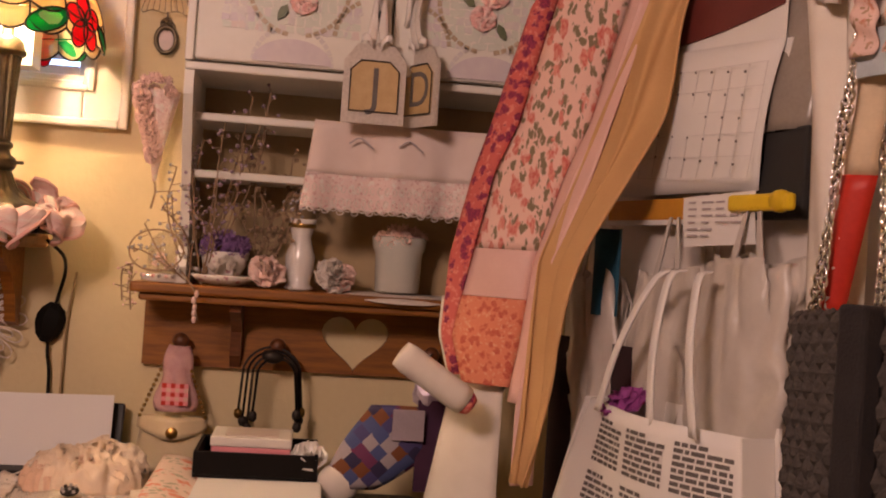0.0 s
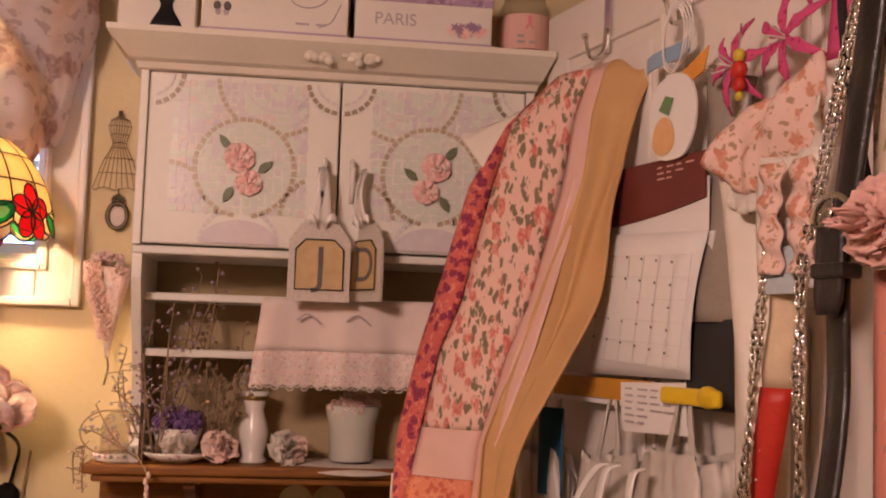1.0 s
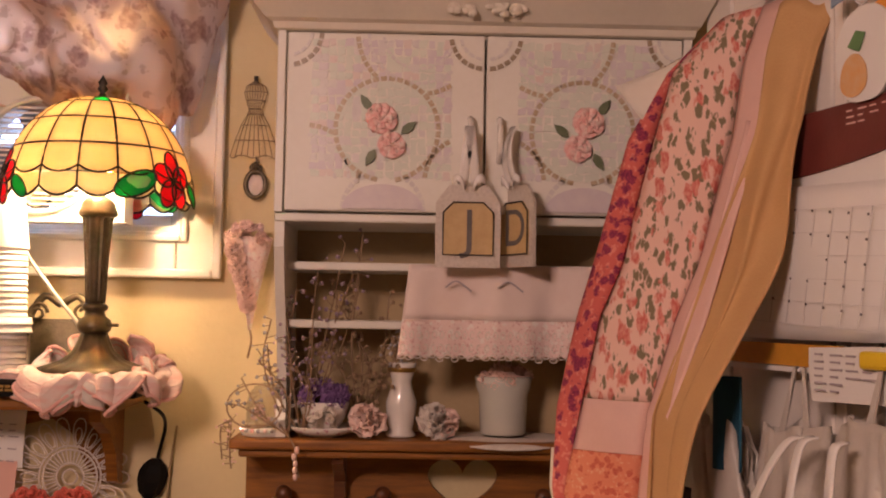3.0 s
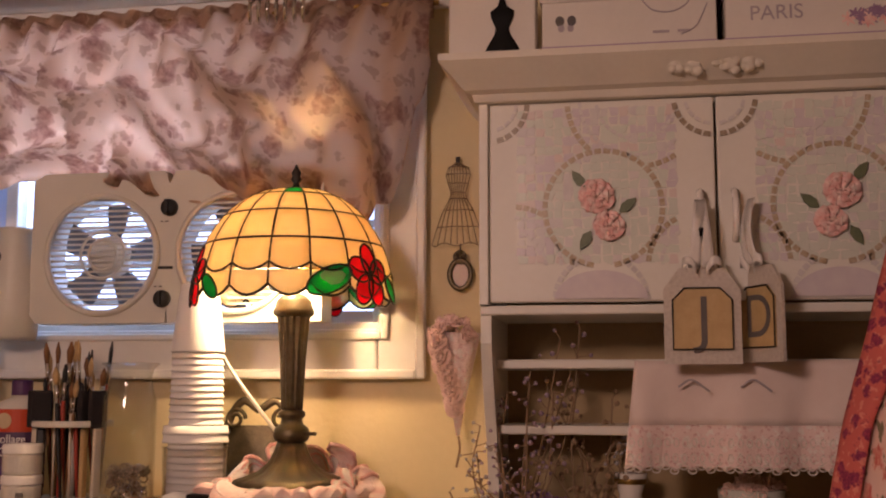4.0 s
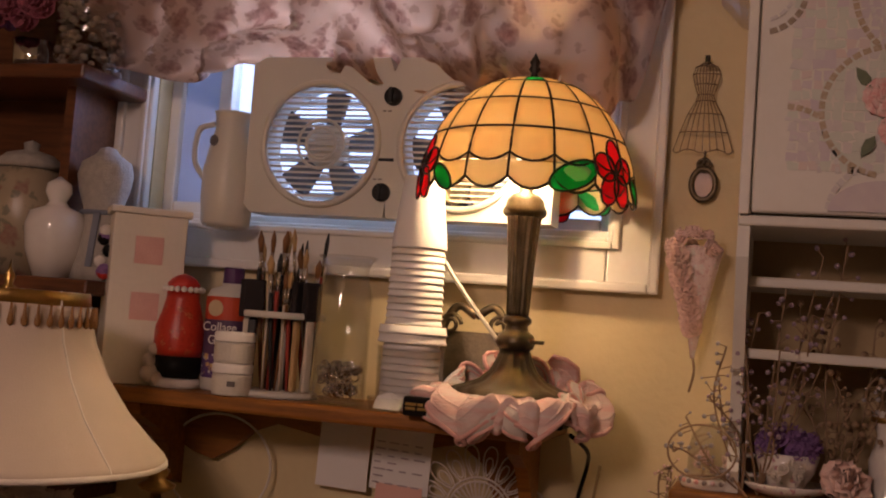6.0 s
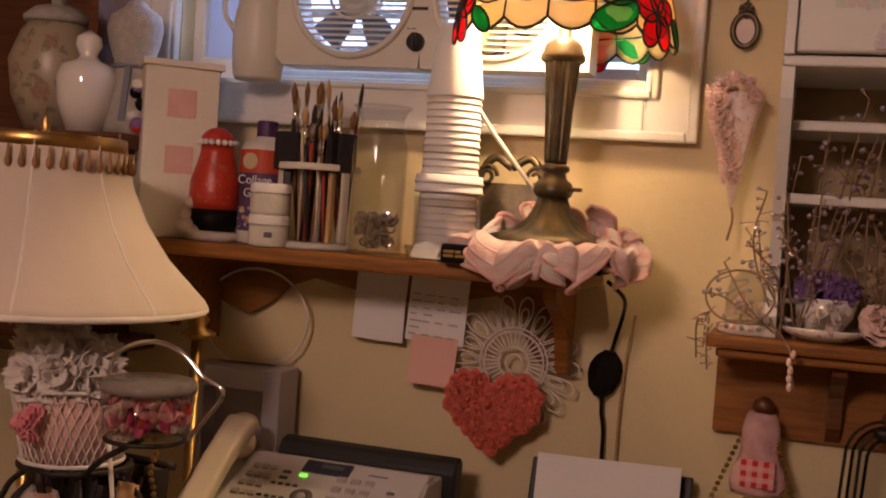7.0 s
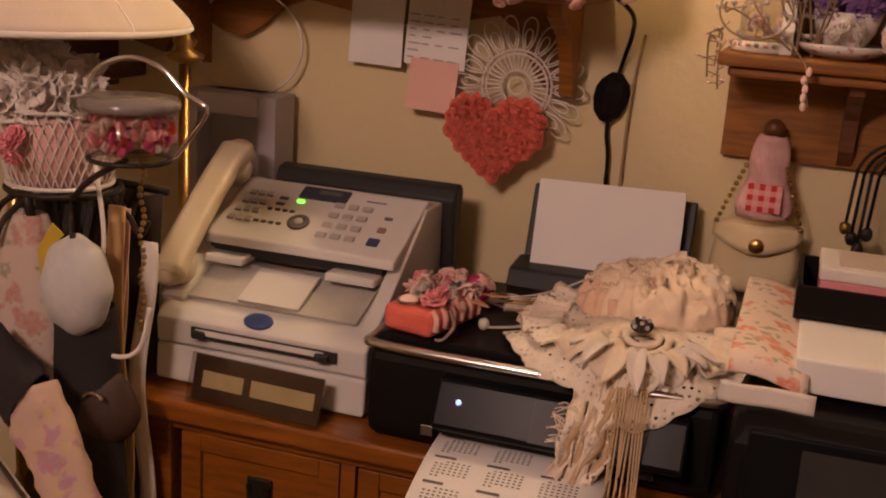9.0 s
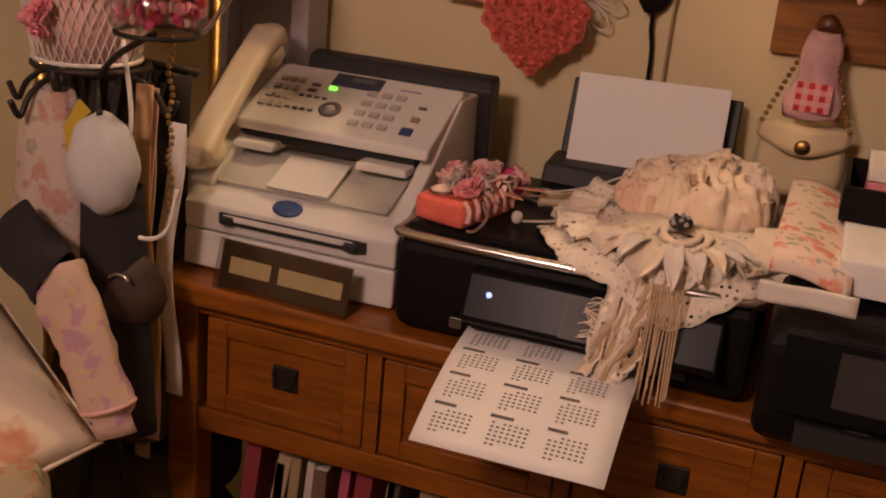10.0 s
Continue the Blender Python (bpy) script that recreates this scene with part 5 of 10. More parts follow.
def build_wall_bits():
    # notes tucked under the shelf
    for nm, x0, x1, z0, z1, y, m, lab, tilt in (("note_card", -0.462, -0.372, 1.330, 1.445, -0.026, PAPER, "blank white index card pinned under the shelf", -2), ("note_card", -0.368, -0.268, 1.335, 1.447, -0.027, PAPER, "white card with faint handwriting pinned under the shelf", -3)):
        n = thing(nm, lab, "note", ((x0 + x1) / 2, y, z0), tip=(0, -tilt))
        w = (x1 - x0) / 2
        part("sheet", cloth(lambda u, v: ((u - 0.5) * 2 * w, -0.004 * math.sin(3 * v) * u, v * (z1 - z0)), 6, 6, 0.0006), m, n)
        if x0 > -0.37:
            ruled(n, -w + 0.006, w - 0.006, 0.006, z1 - z0 - 0.03, -0.0048, 7, 4, 0.0022, GREYPRINT, seed=12)
    p = thing("sticky_note", "pink sticky note curling on the wall", "note", (-0.318, -0.030, 1.268), tip=(0, 2))
    part("sheet", cloth(lambda u, v: ((u - 0.5) * 0.078, -0.010 * (1 - v) ** 2, v * 0.078), 6, 8, 0.0006), PINKPAPER, p)
    # crocheted white doily, made of looped threads
    d = thing("white_doily", "round white crocheted doily hanging on the wall", "doily", (-0.184, -0.026, 1.318))
    d.scale = (1.1, 1, 1.1)
    bm = bmesh.new()
    for r in (0.012, 0.022, 0.044, 0.050):
        add(bm, tube([(r * math.cos(a), 0, r * math.sin(a)) for a in np.linspace(0, 2 * math.pi, 40, endpoint=False)], 0.0018, 5, True))
    for k in range(36):
        a = 2 * math.pi * k / 36
        add(bm, tube([(0.022 * math.cos(a), 0.001, 0.022 * math.sin(a)), (0.046 * math.cos(a), -0.001, 0.046 * math.sin(a))], 0.0014, 5))
    part("centre", bm, LACE, d)["kind"] = "stuff"
    loops = bmesh.new()
    for k in range(18):
        a = 2 * math.pi * k / 18
        for r0, r1, w in ((0.048, 0.096, 0.013), (0.054, 0.080, 0.007)):
            pts = []
            for s in np.linspace(0, 2 * math.pi, 18, endpoint=False):
                rr = (r0 + r1) / 2 - (r1 - r0) / 2 * math.cos(s)
                side = w * math.sin(s) * (0.5 + 0.5 * (rr - r0) / (r1 - r0))
                pts.append((rr * math.cos(a) - side * math.sin(a), -0.002 * math.sin(s + k), rr * math.sin(a) + side * math.cos(a)))
            add(loops, tube(pts, 0.0013, 5, True))
    part("petal_loop", loops, LACE, d)["kind"] = "stuff"
    # heart of coral foam roses
    h = thing("rose_heart", "heart-shaped wreath of small coral foam roses", "wreath", (-0.206, -0.040, 1.233))
    h.scale = (0.91, 1, 1)
    part("heart_base", slab([(x, max(zz, -0.048 + 0.0001 * i)) for i, (x, zz) in enumerate(heart_loop(0.156, 0.120, 44))], 0.024), ROSE, h, at=pose(0, -0.006, 0))
    rng = random.Random(2)
    rosebud = []
    for k in range(3):
        random.seed(k)
        rosebud.append(mesh_of("rose", rosette(0.0125, 6, 3, 0.9), ROSE, True))
    pts = []
    tries = 0
    from_loop = [(x, max(zz, -0.050)) for x, zz in heart_loop(0.166, 0.126, 60)]
    while len(pts) < 82 and tries < 9000:
        tries += 1
        x, zz = rng.uniform(-0.08, 0.08), rng.uniform(-0.07, 0.07)
        inside = False
        for (ax, az), (bx, bz) in zip(from_loop, from_loop[1:] + from_loop[:1]):
            if (az > zz) != (bz > zz) and x < (bx - ax) * (zz - az) / (bz - az) + ax:
                inside = not inside
        if inside and all((x - q[0]) ** 2 + (zz - q[1]) ** 2 > 0.0112 ** 2 for q in pts):
            pts.append((x, zz))
    for i, (x, zz) in enumerate(pts):
        part("rose", rosebud[i % 3], ROSE, h, at=pose(x, -0.010 - 0.006 * rng.random(), zz, rng.uniform(-16, 16), rng.uniform(0, 360), rng.uniform(-16, 16)))
    # wire dress form and oval cameo
    w = thing("wire_dress", "small wire dress-form wall hanging", "wall decoration", (0.126, -0.010, 1.900))
    prof = [(0.045, 0.0), (0.036, 0.030), (0.026, 0.058), (0.015, 0.078), (0.012, 0.088), (0.017, 0.104), (0.021, 0.120), (0.017, 0.132), (0.006, 0.138)]
    for s in np.linspace(-1, 1, 9):
        part("wire", tube([(s * r, -0.012 * math.sqrt(max(0, 1 - s * s)), zz) for r, zz in prof], 0.0008, 5), M_WIRE, w)
    for r, zz in prof:
        part("wire", tube([(r * math.cos(a), -0.012 * math.sin(a), zz + (0.003 * math.cos(6 * a) if zz < 0.01 else 0)) for a in np.linspace(0, math.pi, 16)], 0.0009, 5), M_WIRE, w)
    part("neck", tube([(0, -0.003, 0.136), (0, -0.003, 0.150)], 0.004, 8), IRON, w)
    o = thing("cameo_frame", "tiny oval gilt frame with a pale pink picture", "picture", (0.130, -0.010, 1.850))
    part("chain", tube([(0, -0.002, 0.030), (0, -0.002, 0.052)], 0.0014, 5), IRON, o)
    part("gilt_frame", tube([(0.018 * math.cos(a), -0.003, 0.024 * math.sin(a)) for a in np.linspace(0, 2 * math.pi, 28, endpoint=False)], 0.0045, 8, True), BRONZE, o, smooth=True)
    part("picture", slab([(0.017 * math.cos(a), 0.023 * math.sin(a)) for a in np.linspace(0, 2 * math.pi, 28, endpoint=False)], 0.002), surface("pale_pink_card", (0.74, 0.60, 0.54), None, 0.5), o)
    part("crest", rosette(0.012, 5, 2, 0.4), BRONZE, o, at=pose(0, -0.004, 0.029), smooth=True)


build_wall_bits()


def build_easel_frame():
    """Bronze scrolled easel frame behind the cups and the lamp."""
    e = thing("easel_frame", "antique bronze scrolled easel picture frame", "picture frame", (-0.205, -0.062, LSZ + 0.0005), tip=(-8, 0))
    part("upright", tube(curve_pts([(-0.058, 0, 0.0), (-0.062, 0, 0.06), (-0.052, 0, 0.13), (-0.030, 0, 0.165), (0.0, 0, 0.150)], 6), 0.007, 8), BRONZE, e, smooth=True)
    part("upright", tube(curve_pts([(0.058, 0, 0.0), (0.062, 0, 0.06), (0.052, 0, 0.13), (0.030, 0, 0.165), (0.0, 0, 0.150)], 6), 0.007, 8), BRONZE, e, smooth=True)
    for sx in (-1, 1):
        part("scroll", tube([(sx * 0.040 + (0.018 - 0.004 * a / 3) * math.cos(a), -0.004, 0.135 + (0.018 - 0.004 * a / 3) * math.sin(a)) for a in np.linspace(0, 9, 30)], 0.0035, 6), BRONZE, e, smooth=True)
    part("picture", box(-0.052, 0.052, 0.002, 0.006, 0.004, 0.125), BRONZE, e)
    part("rail", box(-0.066, 0.066, -0.012, 0.004, 0.0, 0.012, 0.003), BRONZE, e)
    c = thing("fan_cable", "white power cord running from the window fan behind the lamp", "cord", (-0.19, -0.07, 1.60))
    part("cable", tube(curve_pts([(-0.09, -0.02, 0.16), (-0.055, -0.02, 0.10), (-0.01, -0.03, 0.045), (0.05, -0.05, -0.02), (0.085, -0.06, -0.06)], 7), 0.0032, 8), OFFWHITE, c, smooth=True)
    k = thing("trinket_tray", "low clear dish with torn paper scraps", "dish", (-0.285, -0.195, LSZ + 0.0005))
    part("dish", lathe([(0.0, 0.0), (0.030, 0.0), (0.034, 0.020), (0.032, 0.020), (0.028, 0.003), (0.0, 0.003)], 24), GLASS, k, smooth=True)
    part("scrap", slab([(-0.020, 0.004), (0.018, 0.002), (0.024, 0.020), (0.004, 0.030), (-0.016, 0.022)], 0.001), PAPER, k, at=pose(0, -0.012, 0, -20, 0, 12))
    part("scrap", slab([(-0.010, 0.0), (0.012, 0.002), (0.010, 0.020), (-0.012, 0.016)], 0.001), PAPER, k, at=pose(0.024, -0.004, 0.002, -30, 0, -20))


build_easel_frame()


# ---- the sideboard with the machines ----
def build_sideboard():
    t = thing("sideboard", "mission-style oak sideboard with framed drawers", "sideboard", (0, 0, FLOOR))
    o = -FLOOR
    x0, x1, f = -0.594, 0.860, -0.462
    part("top", box(x0, x1, f, -0.004, TABLE - 0.028 + o, TABLE + o, 0.005), MISSION, t)
    legs = ((x0 + 0.024, f + 0.020), (x1 - 0.070, f + 0.020), (x0 + 0.024, -0.060), (x1 - 0.070, -0.060))
    for lx, ly in legs:
        part("leg", box(lx, lx + 0.046, ly, ly + 0.046, 0, TABLE - 0.028 + o, 0.003), MISSION, t)
    zt, zb = TABLE - 0.029 + o, 0.676 + o
    part("side_panel", box(x0 + 0.034, x0 + 0.052, f + 0.066, -0.060, zb, zt), MISSION, t)
    part("side_panel", box(x1 - 0.052, x1 - 0.034, f + 0.066, -0.060, zb, zt), MISSION, t)
    part("back", box(x0 + 0.06, x1 - 0.06, -0.040, -0.025, zb, zt), MISSION, t)
    part("frame_rail", box(x0 + 0.070, x1 - 0.070, f + 0.024, f + 0.046, zb, zb + 0.034, 0.002), MISSION, t)
    part("frame_rail", box(x0 + 0.070, x1 - 0.070, f + 0.024, f + 0.046, zt - 0.018, zt, 0.002), MISSION, t)
    part("carcass", box(x0 + 0.070, x1 - 0.070, f + 0.045, -0.045, zb + 0.004, zb + 0.016), DARKWOOD, t)
    n = 5
    w = (x1 - x0 - 0.140) / n
    for k in range(n):
        a, b = x0 + 0.070 + k * w, x0 + 0.070 + (k + 1) * w
        if k:
            part("divider", box(a - 0.010, a + 0.010, f + 0.0245, f + 0.046, zb + 0.034, zt - 0.018), MISSION, t)
        d = part("drawer", box(a + 0.013, b - 0.013, f + 0.034, f + 0.052, zb + 0.037, zt - 0.021, 0.001), MISSION, t)
        xa, xb, za, zz = a + 0.013, b - 0.013, zb + 0.037, zt - 0.021
        for q in ((xa, xa + 0.030, za, zz), (xb - 0.030, xb, za, zz), (xa + 0.030, xb - 0.030, za, za + 0.026), (xa + 0.030, xb - 0.030, zz - 0.026, zz)):
            part("drawer_frame", box(q[0], q[1], f + 0.026, f + 0.034, q[2], q[3], 0.002), MISSION, d)
        m = (a + b) / 2
        zc = (za + zz) / 2
        pl = part("pull_plate", box(m - 0.019, m + 0.019, f + 0.030, f + 0.0335, zc - 0.017, zc + 0.020, 0.002), IRON, d, "dark iron pull plate")
        part("ring_pull", tube([(m + 0.015 * math.cos(s), f + 0.026 - 0.004 * math.sin(s), zc + 0.010 + 0.022 * math.sin(s)) for s in np.linspace(math.pi, 2 * math.pi, 12)], 0.0028, 6), IRON, pl)
    part("lower_shelf", box(x0 + 0.030, x1 - 0.030, f + 0.030, -0.030, 0.14, 0.162, 0.003), MISSION, t)


build_sideboard()


def build_fax():
    f = thing("fax_machine", "grey laser fax machine with a handset at its side", "fax machine", (-0.416, -0.245, TABLE), turn=-0.5)
    W = 0.158
    low = [(-0.155, 0.004), (0.150, 0.004), (0.150, 0.050), (-0.152, 0.056)]
    part("lower_body", prism(low, -W, W, 0.004), PLASTIC, f)
    up = [(-0.152, 0.058), (0.150, 0.052), (0.150, 0.150), (-0.010, 0.150), (-0.040, 0.146), (-0.105, 0.118), (-0.140, 0.108), (-0.154, 0.095)]
    part("upper_body", prism(up, -W, W, 0.004), PLASTIC, f)
    side = [(-0.148, 0.100), (-0.120, 0.116), (-0.095, 0.134), (0.055, 0.246), (0.130, 0.246), (0.150, 0.230), (0.150, 0.148), (-0.05, 0.140), (-0.11, 0.110)]
    for x0, x1 in ((-W, -W + 0.016), (W - 0.022, W)):
        part("cheek", prism(side, x0, x1, 0.003), PLASTIC, f)
    back = [(-0.010, 0.150), (0.150, 0.150), (0.150, 0.232), (0.120, 0.244), (0.030, 0.222), (-0.002, 0.196)]
    part("rear_housing", prism(back, -W + 0.016, W - 0.022, 0.002), PLASTIC, f)
    # sloping control panel
    slope = math.atan2(0.062, 0.115)
    pan = part("control_panel", prism([(-0.060, 0.182), (-0.058, 0.196), (0.070, 0.256), (0.092, 0.252), (0.092, 0.236), (-0.040, 0.184)], -W + 0.020, W - 0.004, 0.003), PLASTIC, f)
    part("slot", box(-W + 0.022, W - 0.026, -0.046, -0.020, 0.166, 0.182), CHARCOAL, f, "dark document slot")
    for x0, x1 in ((-W + 0.028, -W + 0.088), (W - 0.100, W - 0.026)):
        part("paper_guide", box(x0, x1, -0.075, -0.030, 0.158, 0.170, 0.003), PLASTIC, f)
    # things on the panel: u along x, v up the slope
    def on(u, v, lift=0.0):
        y, z = -0.058 + v * (0.128), 0.196 + v * 0.060
        return (u, y - lift * 0.42, z + lift * 0.9)

    def key(u, v, w, h, material, name="key", lift=0.0035):
        y0, z0 = -0.058 + v * 0.128, 0.196 + v * 0.060
        bm = box(-w, w, -h, h, -0.001, lift, 0.0012)
        part(name, bm, material, pan, at=pose(u, y0, z0, math.degrees(math.atan2(0.060, 0.128)), 0, 0))
    KEY = surface("key_grey", (0.52, 0.48, 0.43), None, 0.45)
    for r in range(4):
        for c in range(3):
            key(0.030 + c * 0.022, 0.22 + r * 0.165, 0.0075, 0.0052, KEY)
            key(-0.118 + c * 0.014 + r * 0.002, 0.30 + r * 0.15, 0.0055, 0.0052, KEY)
    for c in range(4):
        key(-0.078 + c * 0.012, 0.30, 0.004, 0.0026, INK, "small_key", 0.002)
        key(-0.070 + c * 0.012, 0.52, 0.004, 0.0026, INK, "small_key", 0.002)
    for v in (0.72, 0.62):
        key(-0.060, v, 0.007, 0.003, INK, "small_key", 0.002)
    key(0.110, 0.22, 0.0085, 0.0075, surface("blue_key", (0.06, 0.08, 0.20), None, 0.4), "start_key")
    key(0.112, 0.42, 0.006, 0.005, surface("red_key", (0.42, 0.22, 0.17), None, 0.4), "stop_key")
    key(0.112, 0.62, 0.006, 0.003, INK, "small_key", 0.002)
    key(-0.002, 0.86, 0.038, 0.014, surface("display_bezel", (0.06, 0.065, 0.10), None, 0.25), "display", 0.003)
    key(0.006, 0.88, 0.018, 0.005, surface("lcd_screen", (0.13, 0.15, 0.13), None, 0.2), "lcd_screen", 0.0036)
    key(-0.032, 0.70, 0.006, 0.0032, glow("green_light", (0.25, 1.0, 0.08), 1.4), "status_light", 0.003)
    key(0.080, 0.86, 0.016, 0.0014, surface("violet_ink", (0.25, 0.18, 0.30), None, 0.6), "writing", 0.001)
    ring = lathe([(0.008, 0), (0.0165, 0), (0.0165, 0.003), (0.014, 0.004), (0.008, 0.003), (0.008, 0)], 28)
    part("dial_ring", ring, INK, pan, at=pose(-0.014, -0.058 + 0.36 * 0.128, 0.196 + 0.36 * 0.06, 25, 0, 0), smooth=True)
    part("dial_centre", lathe([(0.007, 0), (0.007, 0.004), (0.0, 0.005)], 20), KEY, pan, at=pose(-0.014, -0.058 + 0.36 * 0.128, 0.196 + 0.36 * 0.06, 25, 0, 0), smooth=True)
    # output well, paper stop, badge, front slot
    part("output_tray", prism([(-0.122, 0.121), (-0.040, 0.152), (-0.020, 0.152), (-0.020, 0.148), (-0.118, 0.116)], -W + 0.030, W - 0.030), surface("tray_grey", (0.54, 0.51, 0.44), None, 0.5), f)
    part("paper_stop", prism([(-0.126, 0.128), (-0.058, 0.156), (-0.056, 0.154), (-0.122, 0.124)], -0.048, 0.044), PLASTIC, f, "hinged paper stop")
    badge = part("badge", lathe([(0.022, 0), (0.022, 0.002), (0.020, 0.004), (0.0, 0.004)], 32), surface("blue_badge", (0.05, 0.08, 0.22), None, 0.3), f, "blue oval badge", at=pose(-0.006, -0.140, 0.106, 32, 0, 0) @ Matrix.Diagonal((1, 0.62, 1, 1)), smooth=True)
    part("front_slot", box(-0.100, 0.118, -0.1595, -0.1545, 0.074, 0.089, 0.001), CHARCOAL, f, "dark manual-feed slot")
    part("slot_cover", box(-0.092, 0.100, -0.1610, -0.1590, 0.080, 0.0875), PLASTIC, f)
    for x in (-0.086, 0.098):
        part("slot_slider", box(x - 0.010, x + 0.010, -0.166, -0.158, 0.074, 0.086, 0.003), CHARCOAL, f)
    # handset cradle and handset
    cr = part("cradle", prism([(-0.120, 0.060), (-0.128, 0.118), (-0.110, 0.136), (0.060, 0.236), (0.100, 0.236), (0.110, 0.060)], -W - 0.012, -W + 0.030, 0.006), PLASTIC, f)
    spine = curve_pts([(0, -0.138, 0.166), (0, -0.120, 0.186), (0, -0.070, 0.228), (0, -0.010, 0.276), (0, 0.040, 0.308), (0, 0.066, 0.318)], 6)
    def grip(u, v):
        # rounded-rectangle section that swells towards both ends
        a = 2 * math.pi * u
        q = spine[int(round(v * (len(spine) - 1)))]
        swell = abs(2 * v - 1) ** 2.2
        close = 1 if 0.04 < v < 0.96 else 0.72
        c, sn = math.cos(a), math.sin(a)
        wide = math.copysign(abs(c) ** 0.6, c) * (0.0215 + 0.006 * swell) * close
        tall = math.copysign(abs(sn) ** 0.6, sn) * (0.0125 + 0.005 * swell) * close
        return (q.x + wide, q.y - 0.60 * tall, q.z + 0.80 * tall)
    hs = cloth(grip, 28, len(spine), 0.003, True)
    h = part("handset", hs, PLASTICB, f, "yellowed beige handset", smooth=True, at=pose(-W + 0.006, 0, -0.018))
    part("end_cap", ball(0.0215, tuple(spine[0]), (1, 0.5, 0.62), 16), PLASTICB, h, smooth=True)
    part("end_cap", ball(0.0215, tuple(spine[-1]), (1, 0.5, 0.62), 16), PLASTICB, h, smooth=True)
    for y, z in ((-0.104, 0.168), (0.052, 0.284)):
        part("earpiece", lathe([(0.020, -0.012), (0.026, 0.0), (0.025, 0.016), (0.0, 0.018)], 24), PLASTICB, h, at=pose(0, y, z, 32, 0, 0), smooth=True)
    part("cord", tube([(-W - 0.020 - 0.006 * math.cos(a), -0.118 - 0.012 * s, 0.150 - 0.10 * s + 0.006 * math.sin(a)) for s, a in ((k / 60, k * 0.9) for k in range(61))], 0.0022, 5), PLASTIC, f)
    # dark rear paper tray
    tr = [(0.130, 0.12), (0.150, 0.12), (0.160, 0.262), (0.150, 0.272), (0.128, 0.268), (0.118, 0.250)]
    part("rear_tray", prism(tr, -0.120, 0.178, 0.004), CHARCOAL, f, "dark rear paper tray")
    # name plate in a clear holder: its name is left as bars
    p = thing("name_plate", "brown engraved desk name plate in a clear stand", "sign", (-0.398, -0.440, TABLE), turn=-3)
    part("plate", prism([(-0.006, 0.004), (-0.003, 0.003), (0.012, 0.062), (0.009, 0.063)], -0.096, 0.096), surface("brown_plate", (0.10, 0.055, 0.030), None, 0.45), p)
    part("stand", prism([(-0.014, 0.0), (0.034, 0.0), (0.034, 0.002), (-0.009, 0.003), (0.0085, 0.065), (0.006, 0.066)], -0.100, 0.100), clear("acrylic", (0.9, 0.88, 0.85)), p)
    bars = bmesh.new()
    x = -0.080
    for wlen in (0.062, 0.094):
        add(bars, box(x, x + wlen, -0.0005, 0.0008, -0.011, 0.011), Matrix.Translation((0, 0, 0)))
        x += wlen + 0.012
    part("engraving", bars, surface("engraved_gold", (0.62, 0.50, 0.26), None, 0.5), p, "plain gold engraved bars", at=pose(0, -0.0012, 0.033, -14.3, 0, 0))


build_fax()


